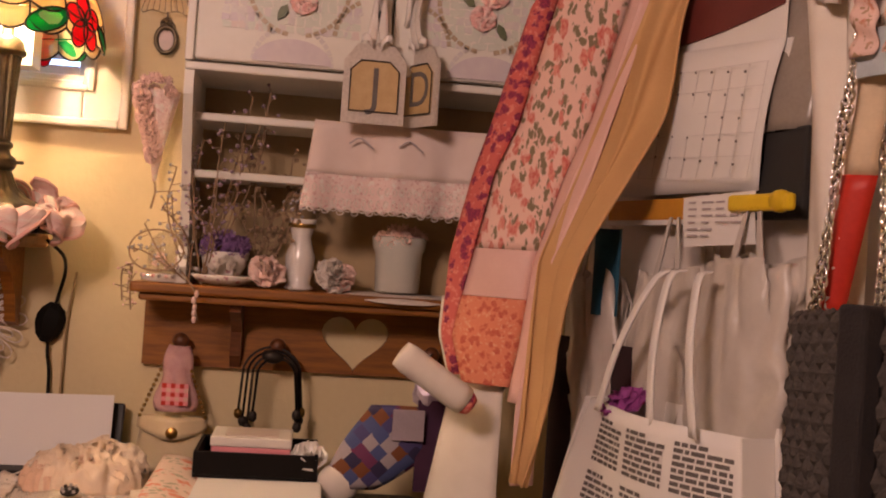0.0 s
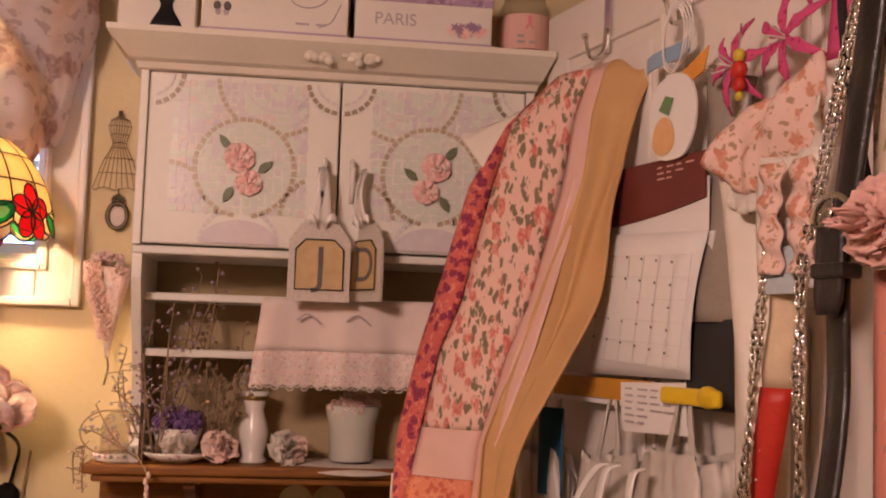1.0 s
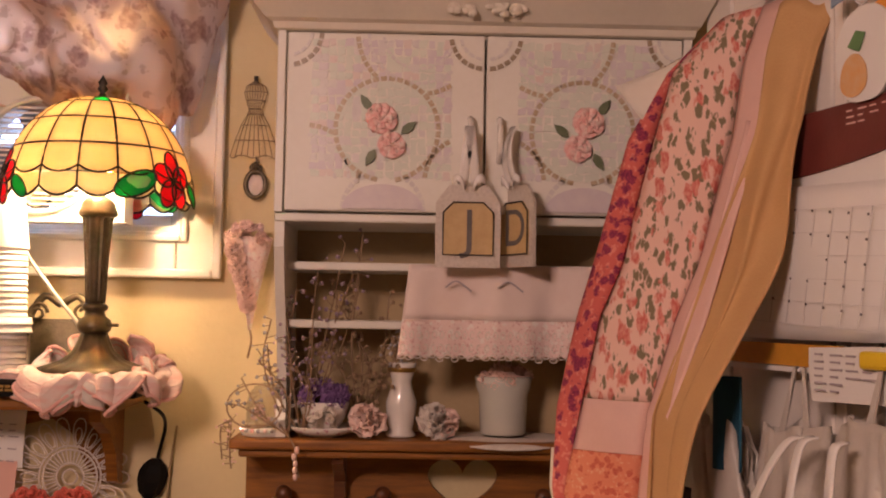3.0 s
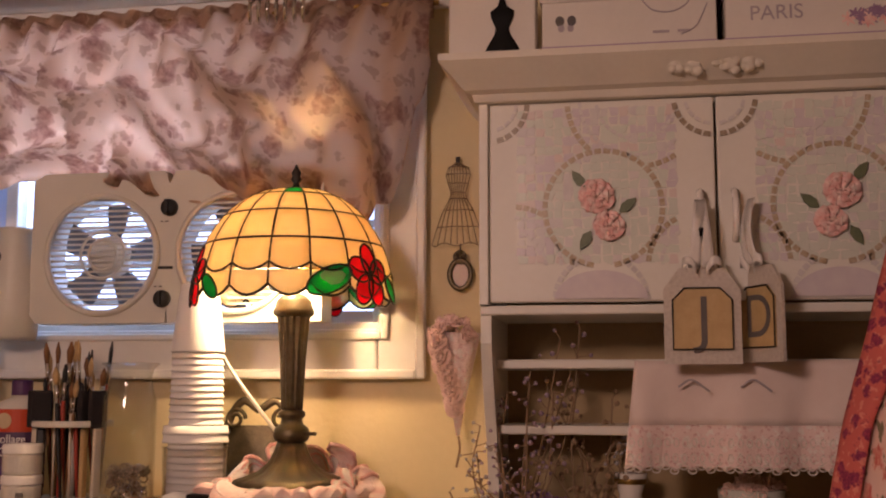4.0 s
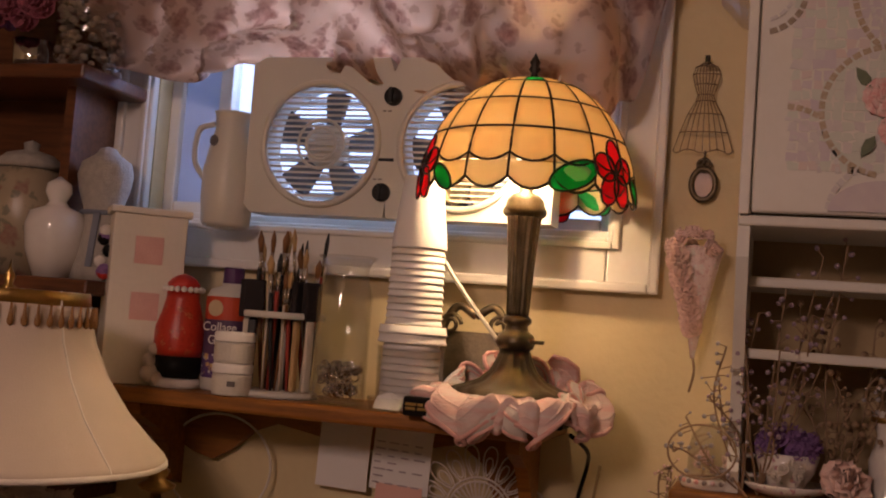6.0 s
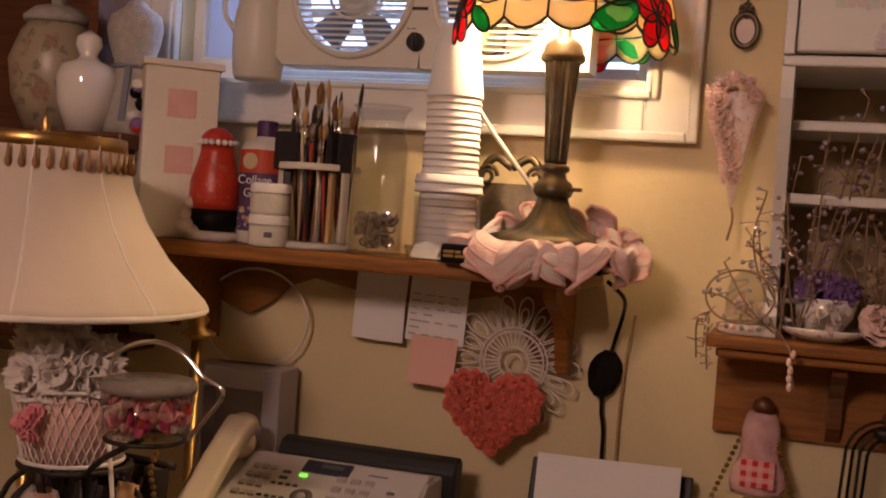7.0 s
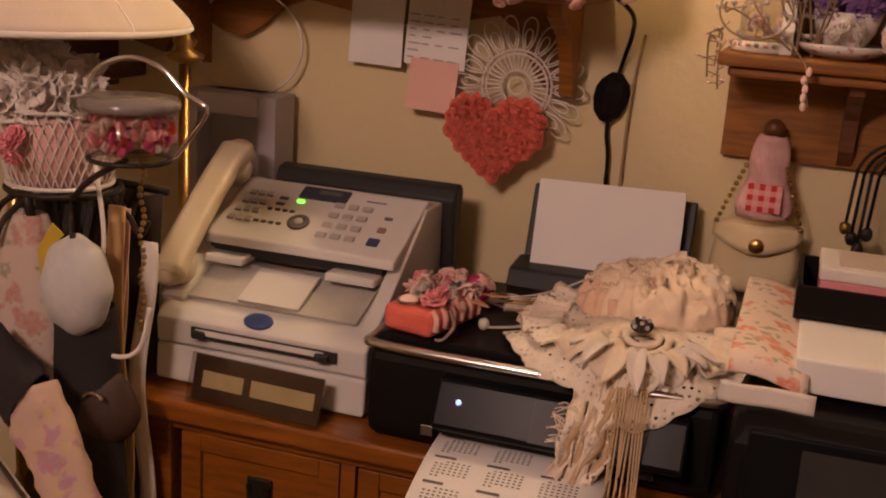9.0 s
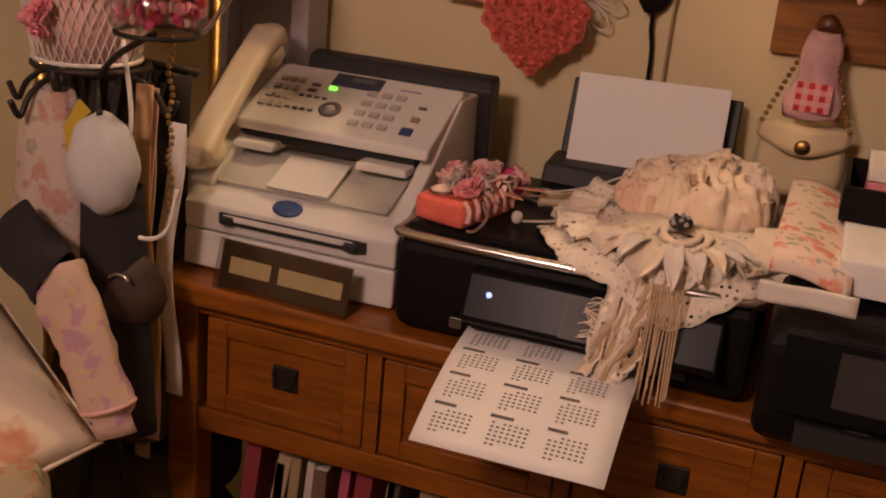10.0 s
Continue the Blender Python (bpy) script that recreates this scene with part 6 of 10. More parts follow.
def build_printer():
    p = thing("printer", "glossy black inkjet printer with a silver edge", "printer", (-0.020, -0.285, TABLE))
    W = 0.216
    body = [(-0.155, 0.006), (-0.166, 0.020), (-0.170, 0.085), (-0.168, 0.122), (-0.150, 0.130), (0.170, 0.130), (0.175, 0.120), (0.175, 0.006)]
    part("body", prism(body, -W, W, 0.010), BLACKP, p, smooth=False)
    part("lid", box(-W + 0.004, W - 0.004, -0.158, 0.150, 0.1305, 0.142, 0.008, 3), GLOSSB, p, "glossy black scanner lid")
    rim = [(-W - 0.002, 0.02), (-W - 0.002, -0.135), (-W + 0.020, -0.168), (0.0, -0.174), (W - 0.020, -0.168), (W + 0.002, -0.135), (W + 0.002, 0.02)]
    part("silver_edge", tube([(q.x, q.y, 0.1315) for q in curve_pts([(a, b, 0) for a, b in rim], 6)], 0.0065, 8), SILVER, p, "silver trim strip", smooth=True)
    pan = part("tray_door", prism([(-0.205, 0.050), (-0.213, 0.058), (-0.186, 0.110), (-0.165, 0.112), (-0.165, 0.040)], -0.115, 0.185, 0.004), GLOSSB, p, "black front panel")
    part("screen", prism([(-0.2128, 0.0605), (-0.2135, 0.0612), (-0.1905, 0.1055), (-0.1895, 0.1050)], 0.005, 0.095), surface("dim_screen", (0.045, 0.042, 0.045), None, 0.5), pan)
    part("power_light", ball(0.0035, (-0.085, -0.199, 0.088)), glow("blue_light", (0.35, 0.45, 1.0), 1.6), pan)
    part("badge", box(-0.140, -0.124, -0.1715, -0.169, 0.024, 0.038, 0.001), SILVER, p, "small square badge")
    part("output_slot", box(-0.110, 0.150, -0.176, -0.160, 0.026, 0.048), CHARCOAL, p)
    # rear feed with paper
    part("feed_base", prism([(0.125, 0.120), (0.200, 0.120), (0.214, 0.172), (0.150, 0.166)], -0.125, 0.130, 0.004), CHARCOAL, p)
    part("feed_support", prism([(0.208, 0.165), (0.218, 0.165), (0.254, 0.275), (0.246, 0.278)], -0.118, 0.128, 0.003), CHARCOAL, p)
    pp = thing("paper_stack", "white letter paper standing in the printer's feed", "paper", (-0.013, -0.105, 1.060), tip=(-16, 0))
    part("sheet", cloth(lambda u, v: ((u - 0.5) * 0.2159, 0.004 * math.sin(math.pi * u), v * 0.138), 6, 6, 0.003), PAPER, pp, at=pose(0, 0, 0, 0, -1.2, 0))
    # printed calendar sheet in the output
    s = thing("printed_calendar", "printed year-calendar page hanging out of the printer", "paper", (-0.026, -0.455, 0.932), turn=1)

    def fall(u, v):
        return ((u - 0.5) * 0.2159, -0.190 * v, -0.050 * v * v - 0.012 * v)
    part("sheet", cloth(fall, 8, 14, 0.0006), PAPER, s, smooth=True)
    bm = bmesh.new()
    rng = random.Random(8)

    def onsheet(x, v, w, dv):
        q = [fall(x + a, v + b) for a, b in ((0, 0), (w, 0), (w, dv), (0, dv))]
        vs = [bm.verts.new((c[0], c[1], c[2] + 0.0012)) for c in q]
        bm.faces.new(vs[::-1])
    for col in range(3):
        for row in range(4):
            bx, bv = 0.07 + col * 0.30, 0.06 + row * 0.235
            onsheet(bx - 0.02, bv - 0.035, 0.10 + 0.03 * rng.random(), 0.022)
            for r in range(6):
                for c in range(7):
                    if (r == 0 and c < rng.randint(0, 3)) or (r == 5 and c > 1):
                        continue
                    onsheet(bx + c * 0.030, bv + 0.012 + r * 0.027, 0.016, 0.011)
    part("printed_dates", bm, INK, s, "tiny printed dates")["kind"] = "stuff"
    # second printer
    q = thing("printer", "matt black printer with a dark display", "printer", (0.425, -0.325, TABLE))
    part("body", prism([(-0.190, 0.005), (-0.205, 0.030), (-0.200, 0.120), (-0.180, 0.150), (0.170, 0.160), (0.180, 0.005)], -0.215, 0.215, 0.014), BLACKP, q)
    part("front_panel", prism([(-0.216, 0.052), (-0.2165, 0.058), (-0.206, 0.140), (-0.196, 0.140), (-0.200, 0.050)], -0.195, 0.195, 0.003), GLOSSB, q)
    part("screen", prism([(-0.2178, 0.070), (-0.2185, 0.072), (-0.2105, 0.130), (-0.2095, 0.129)], -0.140, -0.010), surface("grey_screen", (0.045, 0.042, 0.042), None, 0.25), q)
    part("slot", box(-0.170, 0.170, -0.212, -0.200, 0.018, 0.042), CHARCOAL, q)
    ruled(q, -0.120, 0.0, 0.046, 0.052, -0.215, 1, 3, 0.003, CHARCOAL, seed=3)


build_printer()


# ---- the open door and what hangs on it ----
DX, DY = 0.895, -0.255
DDIR = Vector((0.273, -0.962, 0)).normalized()
DTURN = math.degrees(math.atan2(DDIR.y, DDIR.x))


def on_door(s, off, z):
    """A place s metres from the hinge along the door, off metres out into the room."""
    n = Vector((DDIR.y, -DDIR.x, 0))
    return (DX + DDIR.x * s + n.x * off, DY + DDIR.y * s + n.y * off, z)


def build_door():
    d = thing("door_1", "white painted panel door standing open", "door", (DX, DY, FLOOR + 0.01), turn=DTURN, kind="structure")
    h = 2.212 - FLOOR - 0.01
    # local x runs along the door, local -y faces the room
    part("door_leaf", box(0, 0.78, 0.0, 0.036, 0, h, 0.003), DOORW, d)
    for x0, x1 in ((0.08, 0.36), (0.42, 0.70)):
        for z0, z1 in ((0.10, 0.80), (0.90, 1.55), (1.62, h - 0.09)):
            loop = [(x0, z0), (x1, z0), (x1, z1), (x0, z1)]
            part("panel_moulding", tube([(x, -0.001, z) for x, z in loop], 0.006, 6, True), DOORW, d)
            part("raised_panel", box(x0 + 0.025, x1 - 0.025, -0.006, 0.001, z0 + 0.025, z1 - 0.025, 0.004), DOORW, d)


build_door()


def hung(name, label, category, s, off, z, tilt=0.0, group=""):
    return thing(name, label, category, on_door(s, off, z), turn=DTURN, group=group, tip=(0, tilt))


def build_hooks():
    for s, big in ((0.211, 1), (0.261, 0), (0.432, 1), (0.510, 0), (0.646, 1), (0.693, 0)):
        h = hung("door_hook", "metal over-the-door hook with a flat strap" if big else "small wire over-the-door hook", "hook", s, 0.004, 2.12, group="hooks on the door")
        if big:
            part("strap", prism([(0.0, -0.02), (-0.0025, -0.02), (-0.0025, 0.0975), (0.0455, 0.0975), (0.0455, 0.03), (0.0435, 0.03), (0.0435, 0.0955), (0.0, 0.0955)], -0.009, 0.009), SILVER, h)
            part("hook", tube(curve_pts([(0, -0.004, 0.02), (0, -0.010, -0.020), (0, -0.032, -0.030), (0, -0.042, 0.0)], 5), 0.0036, 8), CHROME, h, smooth=True)
            part("tip", ball(0.006, (0, -0.042, 0.002), seg=10), CHROME, h, smooth=True)
        else:
            part("hook", tube([(0, 0.044, 0.05), (0, 0.044, 0.1), (0, 0.042, 0.1035), (0, 0.0, 0.1035), (0, -0.004, 0.098), (0, -0.004, 0.070)], 0.0028, 6), CHROME, h)
    w = hung("wire_coil", "loose coil of thin white wire on a hook", "wire", 0.455, 0.040, 2.070)
    for k in range(4):
        part("loop", tube([(0.036 * math.cos(a) * (1 - 0.1 * k) + 0.004 * k, -0.004 * k - 0.006 * math.sin(a), 0.044 * math.sin(a) - 0.004 * k) for a in np.linspace(0, 2 * math.pi, 28, endpoint=False)], 0.0013, 5, True), PAPER, w, at=pose(0, 0, 0, 0, 24, 0))
    t = hung("blue_tag", "pale blue cloth tag", "tag", 0.430, 0.040, 2.025)
    part("tag_cloth", cloth(lambda u, v: (0.10 * u - 0.05, -0.004 * math.sin(6 * u), 0.022 * v + 0.012 * u), 8, 4, 0.002), surface("sky_cloth", (0.30, 0.42, 0.55), None, 0.8), t)


build_hooks()
CRIMSON = floral("crimson_border", (0.60, 0.13, 0.11), ((0.16, 0.015, 0.06), (0.34, 0.04, 0.09)), (0.70, 0.24, 0.19), size=56, cover=0.42, leafy=0.35)
ROSESPRAY = floral("rose_spray_cloth", (0.78, 0.52, 0.44), ((0.58, 0.12, 0.10), (0.72, 0.32, 0.25)), (0.22, 0.17, 0.10), size=40, cover=0.36, leafy=0.40, flat=(1.3, 1, 0.62))
LATTICE = floral("coral_lattice", (0.70, 0.24, 0.14), ((0.52, 0.09, 0.06), (0.60, 0.16, 0.09)), (0.74, 0.38, 0.24), size=80, cover=0.40, leafy=0.3)
PALEROSE = surface("pale_rose_satin", (0.76, 0.50, 0.44), (0.68, 0.42, 0.37), rough=0.5, size=20, fine=350)
EDGE = {  # height: x of the five long edges of the hanging cloths
    2.075: (0.885, 0.887, 0.925, 0.945, 0.992), 1.99: (0.803, 0.808, 0.896, 0.920, 0.963), 1.885: (0.743, 0.779, 0.880, 0.907, 0.951), 1.70: (0.694, 0.733, 0.832, 0.850, 0.891),
    1.62: (0.671, 0.699, 0.798, 0.827, 0.853), 1.485: (0.641, 0.672, 0.758, 0.775, 0.806), 1.36: (0.635, 0.650, 0.746, 0.764, 0.774), 1.27: (0.660, 0.675, 0.732, 0.757, 0.760), 1.10: (0.630, 0.640, 0.732, 0.740, 0.748)}
EDGE_Y = (-0.38, -0.40, -0.46, -0.52, -0.58)


def edge_at(z, k):
    zs = sorted(EDGE, reverse=True)
    for a, b in zip(zs, zs[1:]):
        if z >= b or b == zs[-1]:
            f = max(0.0, min(1.0, (a - z) / (a - b)))
            return EDGE[a][k] + (EDGE[b][k] - EDGE[a][k]) * f


def hanging_strip(z1, z0, k0, k1, bulge, lift=0.0):
    def place(u, v):
        z = z1 + (z0 - z1) * v
        xa, xb = edge_at(z, k0), edge_at(z, k1)
        x = xa + (xb - xa) * u
        y = EDGE_Y[k0] + (EDGE_Y[k1] - EDGE_Y[k0]) * u - bulge * math.sin(math.pi * u) + lift
        y += 0.006 * math.sin(9 * z + 3 * u) + 0.004 * noise.noise(Vector((x * 20, 0, z * 9)))
        return (x, y, z)
    return cloth(place, 9, 46, 0.003)


def build_table_runner():
    t = thing("table_runner", "long floral tapestry runner hanging rolled at its lower end", "cloth", (0, 0, 0))
    part("border", hanging_strip(2.075, 1.30, 0, 1, 0.008), CRIMSON, t, "crimson patterned border", smooth=True)
    part("print_panel", hanging_strip(2.075, 1.50, 1, 2, 0.012), ROSESPRAY, t, "pink panel with sprays of red roses", smooth=True)
    part("plain_panel", hanging_strip(1.4995, 1.425, 1, 2, 0.012), PALEROSE, t, smooth=True)
    part("lattice_panel", hanging_strip(1.4245, 1.29, 1, 2, 0.012), LATTICE, t, "coral lattice end panel", smooth=True)
    part("hem", hanging_strip(2.075, 1.27, 2, 3, 0.006), PALEROSE, t, "pale rose hem", smooth=True)
    part("fold", cloth(lambda u, v: (0.800 + 0.05 * u - 0.075 * v, -0.375 - 0.02 * u, 2.00 + 0.03 * u - 0.10 * v * u - 0.03 * v), 6, 10, 0.003), LINEN, t, "white lining corner", smooth=True)
    axis = [Vector((0.563, -0.500, 1.336)), Vector((0.663, -0.495, 1.270))]
    part("roll", tube([axis[0] + (axis[1] - axis[0]) * k / 8 for k in range(9)], [0.020, 0.0225, 0.0225, 0.022, 0.0225, 0.022, 0.0225, 0.0225, 0.021], 20), LINEN, t, "white rolled-up end", smooth=True)
    part("roll_end", tube([axis[1], axis[1] + (axis[1] - axis[0]) * 0.10], [0.020, 0.014], 18), CRIMSON, t, smooth=True)
    w = thing("white_runner", "plain white cloth hanging behind the floral runner", "cloth", (0, 0, 0))
    part("panel", hanging_strip(1.42, 0.92, 0, 2, 0.01, 0.035), LINEN, w, smooth=True)
    k = thing("backing_cloth", "tan canvas backing with a curled edge hanging from the door", "cloth", (0, 0, 0))

    def tan(u, v):
        z = 2.060 - 0.90 * v
        xa, xb = edge_at(max(z, 1.12), 3), edge_at(max(z, 1.12), 4)
        ease = min(1.0, 3 * v)
        roll = 0.011 * math.sin(2 * math.pi * (1.7 * u - 0.3 * v) + 1.2 * math.sin(5 * z)) * ease
        return (xa - 0.012 + (xb - xa + 0.012 + 0.012 * math.sin(16 * z)) * u + 0.006 * math.sin(9 * u + 7 * z) * ease, -0.515 - 0.065 * u + 0.012 * math.sin(3 * u + 5 * z) + roll, z + 0.010 * math.sin(8 * u) * (1 - v))
    part("panel", cloth(tan, 22, 60, 0.003), TAN, k, smooth=True)

    def pinkback(u, v):
        z = 1.90 - 0.75 * v
        xa = edge_at(max(z, 1.12), 2)
        return (xa + 0.006 + 0.035 * u, -0.500 + 0.01 * u, z)
    part("lining", cloth(pinkback, 4, 30, 0.003), PALEROSE, k, smooth=True)


build_table_runner()


def build_calendar():
    c = hung("wall_calendar", "paper wall calendar with a maroon header clipped open", "calendar", 0.375, 0.030, 1.60)
    part("month_page", cloth(lambda u, v: (-0.245 + 0.358 * u + 0.036 * v, -0.006 - 0.010 * math.sin(math.pi * u) - 0.010 * math.sin(math.pi * v), -0.006 + 0.211 * v - 0.016 * u * v), 10, 10, 0.0015), PAPER, c, smooth=True)
    part("top_page", cloth(lambda u, v: (-0.170 + 0.315 * u, -0.003, 0.190 + 0.060 * v + 0.012 * u * v), 6, 4, 0.0015), PAPER, c)
    part("page_stack", cloth(lambda u, v: (-0.215 + 0.332 * u + 0.038 * v, 0.001, -0.004 + 0.205 * v - 0.012 * u * v), 4, 4, 0.005), PAPER, c)
    part("header", cloth(lambda u, v: (-0.130 + 0.272 * u, -0.006, 0.212 + 0.022 * u * u + (0.085 - 0.022 * u * u) * v), 8, 4, 0.002), surface("maroon_print", (0.17, 0.035, 0.028), None, 0.5), c, "maroon printed header")
    ruled(c, 0.03, 0.12, 0.266, 0.290, -0.0065, 3, 4, 0.0022, PALEROSE, seed=21)
    part("header_code", box(0.030, 0.047, -0.0062, -0.005, 0.238, 0.256), PALEROSE, c)
    ruled(c, -0.02, 0.05, 0.180, 0.186, -0.0135, 1, 2, 0.004, seed=6)
    lean = Matrix(((1, 0, 0.19, 0), (0, 1, 0, 0), (-0.045, 0, 1, 0), (0, 0, 0, 1)))
    grid = bmesh.new()
    for r in range(6):
        add(grid, box(-0.150, 0.112, -0.0258, -0.0252, 0.012 + r * 0.030, 0.0126 + r * 0.030), lean)
    for k in range(8):
        add(grid, box(-0.150 + k * 0.037, -0.1494 + k * 0.037, -0.0258, -0.0252, 0.012, 0.162), lean)
    part("grid_lines", grid, surface("faint_line", (0.72, 0.68, 0.66), None, 0.8), c)["kind"] = "stuff"
    for r in range(5):
        for k in range(7):
            part("date", box(-0.146 + k * 0.037, -0.1428 + k * 0.037, -0.0262, -0.0252, 0.035 + r * 0.030, 0.0382 + r * 0.030), INK, c, at=lean)
    part("lower_strip", box(-0.250, 0.02, -0.010, -0.004, -0.042, -0.012), surface("amber_strip", (0.70, 0.32, 0.035), None, 0.6), c, "amber paper strip")
    part("lower_edge", box(-0.255, 0.10, -0.012, 0.004, -0.050, -0.043), PAPER, c)
    n = hung("paper_note", "small white note clipped to the calendar", "note", 0.446, 0.062, 1.520)
    part("sheet", cloth(lambda u, v: (-0.077 + 0.154 * u, -0.004 * math.sin(2 * v), 0.068 * v), 5, 5, 0.001), PAPER, n, at=pose(0, 0, 0, 0, -2, 0))
    ruled(n, -0.064, 0.060, 0.008, 0.062, -0.006, 6, 4, 0.0025, GREYPRINT, seed=14)
    y = hung("yellow_clip", "bright yellow plastic bag clip", "clip", 0.540, 0.072, 1.573)
    part("jaw", box(-0.062, 0.060, -0.006, 0.006, -0.010, 0.012, 0.005), surface("yellow_plastic", (0.80, 0.56, 0.02), (0.70, 0.46, 0.015), 0.35), y)
    part("grip", ball(0.016, (0.036, 0, 0.002), (1.3, 0.6, 0.9), 12), surface("yellow_grip", (0.80, 0.52, 0.02), None, 0.35), y, smooth=True)
    # apple-shaped card
    a = hung("fruit_card", "apple-shaped white card with an orange painted pear", "card", 0.450, 0.045, 1.884)
    loop = [(0.055 * math.sin(t) ** 1 * (1 + 0.15 * math.cos(t)), 0.062 + 0.066 * math.cos(t) - 0.012 * math.exp(-(t - math.pi) ** 2 * 3) * -1) for t in np.linspace(0, 2 * math.pi, 36, endpoint=False)]
    part("card", slab(loop, 0.003), PAPER, a)
    part("painted_pear", slab([(-0.018 + 0.026 * math.cos(t), 0.036 + 0.026 * math.sin(t) * (1.3 if math.sin(t) > 0 else 0.8)) for t in np.linspace(0, 2 * math.pi, 26, endpoint=False)], 0.001), surface("pear_orange", (0.74, 0.34, 0.10), (0.70, 0.50, 0.30), 0.6, size=60), a, at=pose(0, -0.002, 0))
    part("painted_leaf", slab([(-0.006, 0.070), (0.006, 0.092), (-0.012, 0.098), (-0.028, 0.080)], 0.001), surface("leaf_green", (0.16, 0.30, 0.12), None, 0.6), a, at=pose(0, -0.003, 0))
    part("orange_corner", slab([(0.00, 0.120), (0.075, 0.150), (0.065, 0.118), (0.03, 0.108)], 0.002), surface("orange_card", (0.80, 0.34, 0.06), None, 0.6), a, at=pose(0, 0.004, 0))
    g = hung("grey_pouch", "grey translucent plastic pouch with a dark lower half", "bag", 0.505, 0.020, 1.57)
    part("pouch", cloth(lambda u, v: (-0.035 + 0.095 * u + 0.030 * v, -0.012 * math.sin(math.pi * u) - 0.006 * math.sin(7 * v + 3 * u), 0.10 + 0.34 * v - 0.03 * u * v), 10, 20, 0.003), surface("grey_film", (0.36, 0.31, 0.27), (0.24, 0.20, 0.17), 0.25, size=20), g, smooth=True)
    part("dark_half", prism([(-0.012, -0.014), (0.004, -0.014), (0.004, 0.104), (-0.012, 0.104)], -0.036, 0.066, 0.005), CHARCOAL, g, "dark lower half")


build_calendar()


def chain(pts, r, name_parent, material=CHROME, thick=0.0017):
    """A run of interlocked links joined as one mesh."""
    p = curve_pts(pts, 14)
    bm = bmesh.new()
    step = r * 1.25
    run, last, k = 0.0, p[0], 0
    for q in p[1:]:
        run += (q - last).length
        if run >= step:
            run = 0
            d = (q - last).normalized()
            rot = d.to_track_quat('X', 'Z').to_matrix().to_4x4()
            m = Matrix.Translation(q) @ rot @ pose(0, 0, 0, 90 * (k % 2) + 20, 0, 0)
            add(bm, tube([(r * math.cos(a), 0.62 * r * math.sin(a), 0) for a in np.linspace(0, 2 * math.pi, 10, endpoint=False)], thick, 5, True), m)
            k += 1
        last = q
    ob = part("chain_links", bm, material, name_parent, smooth=True)
    ob["kind"] = "stuff"
    return ob


def dense(a, b, n=60):
    a, b = Vector(a), Vector(b)
    return [a + (b - a) * i / n for i in range(n + 1)]


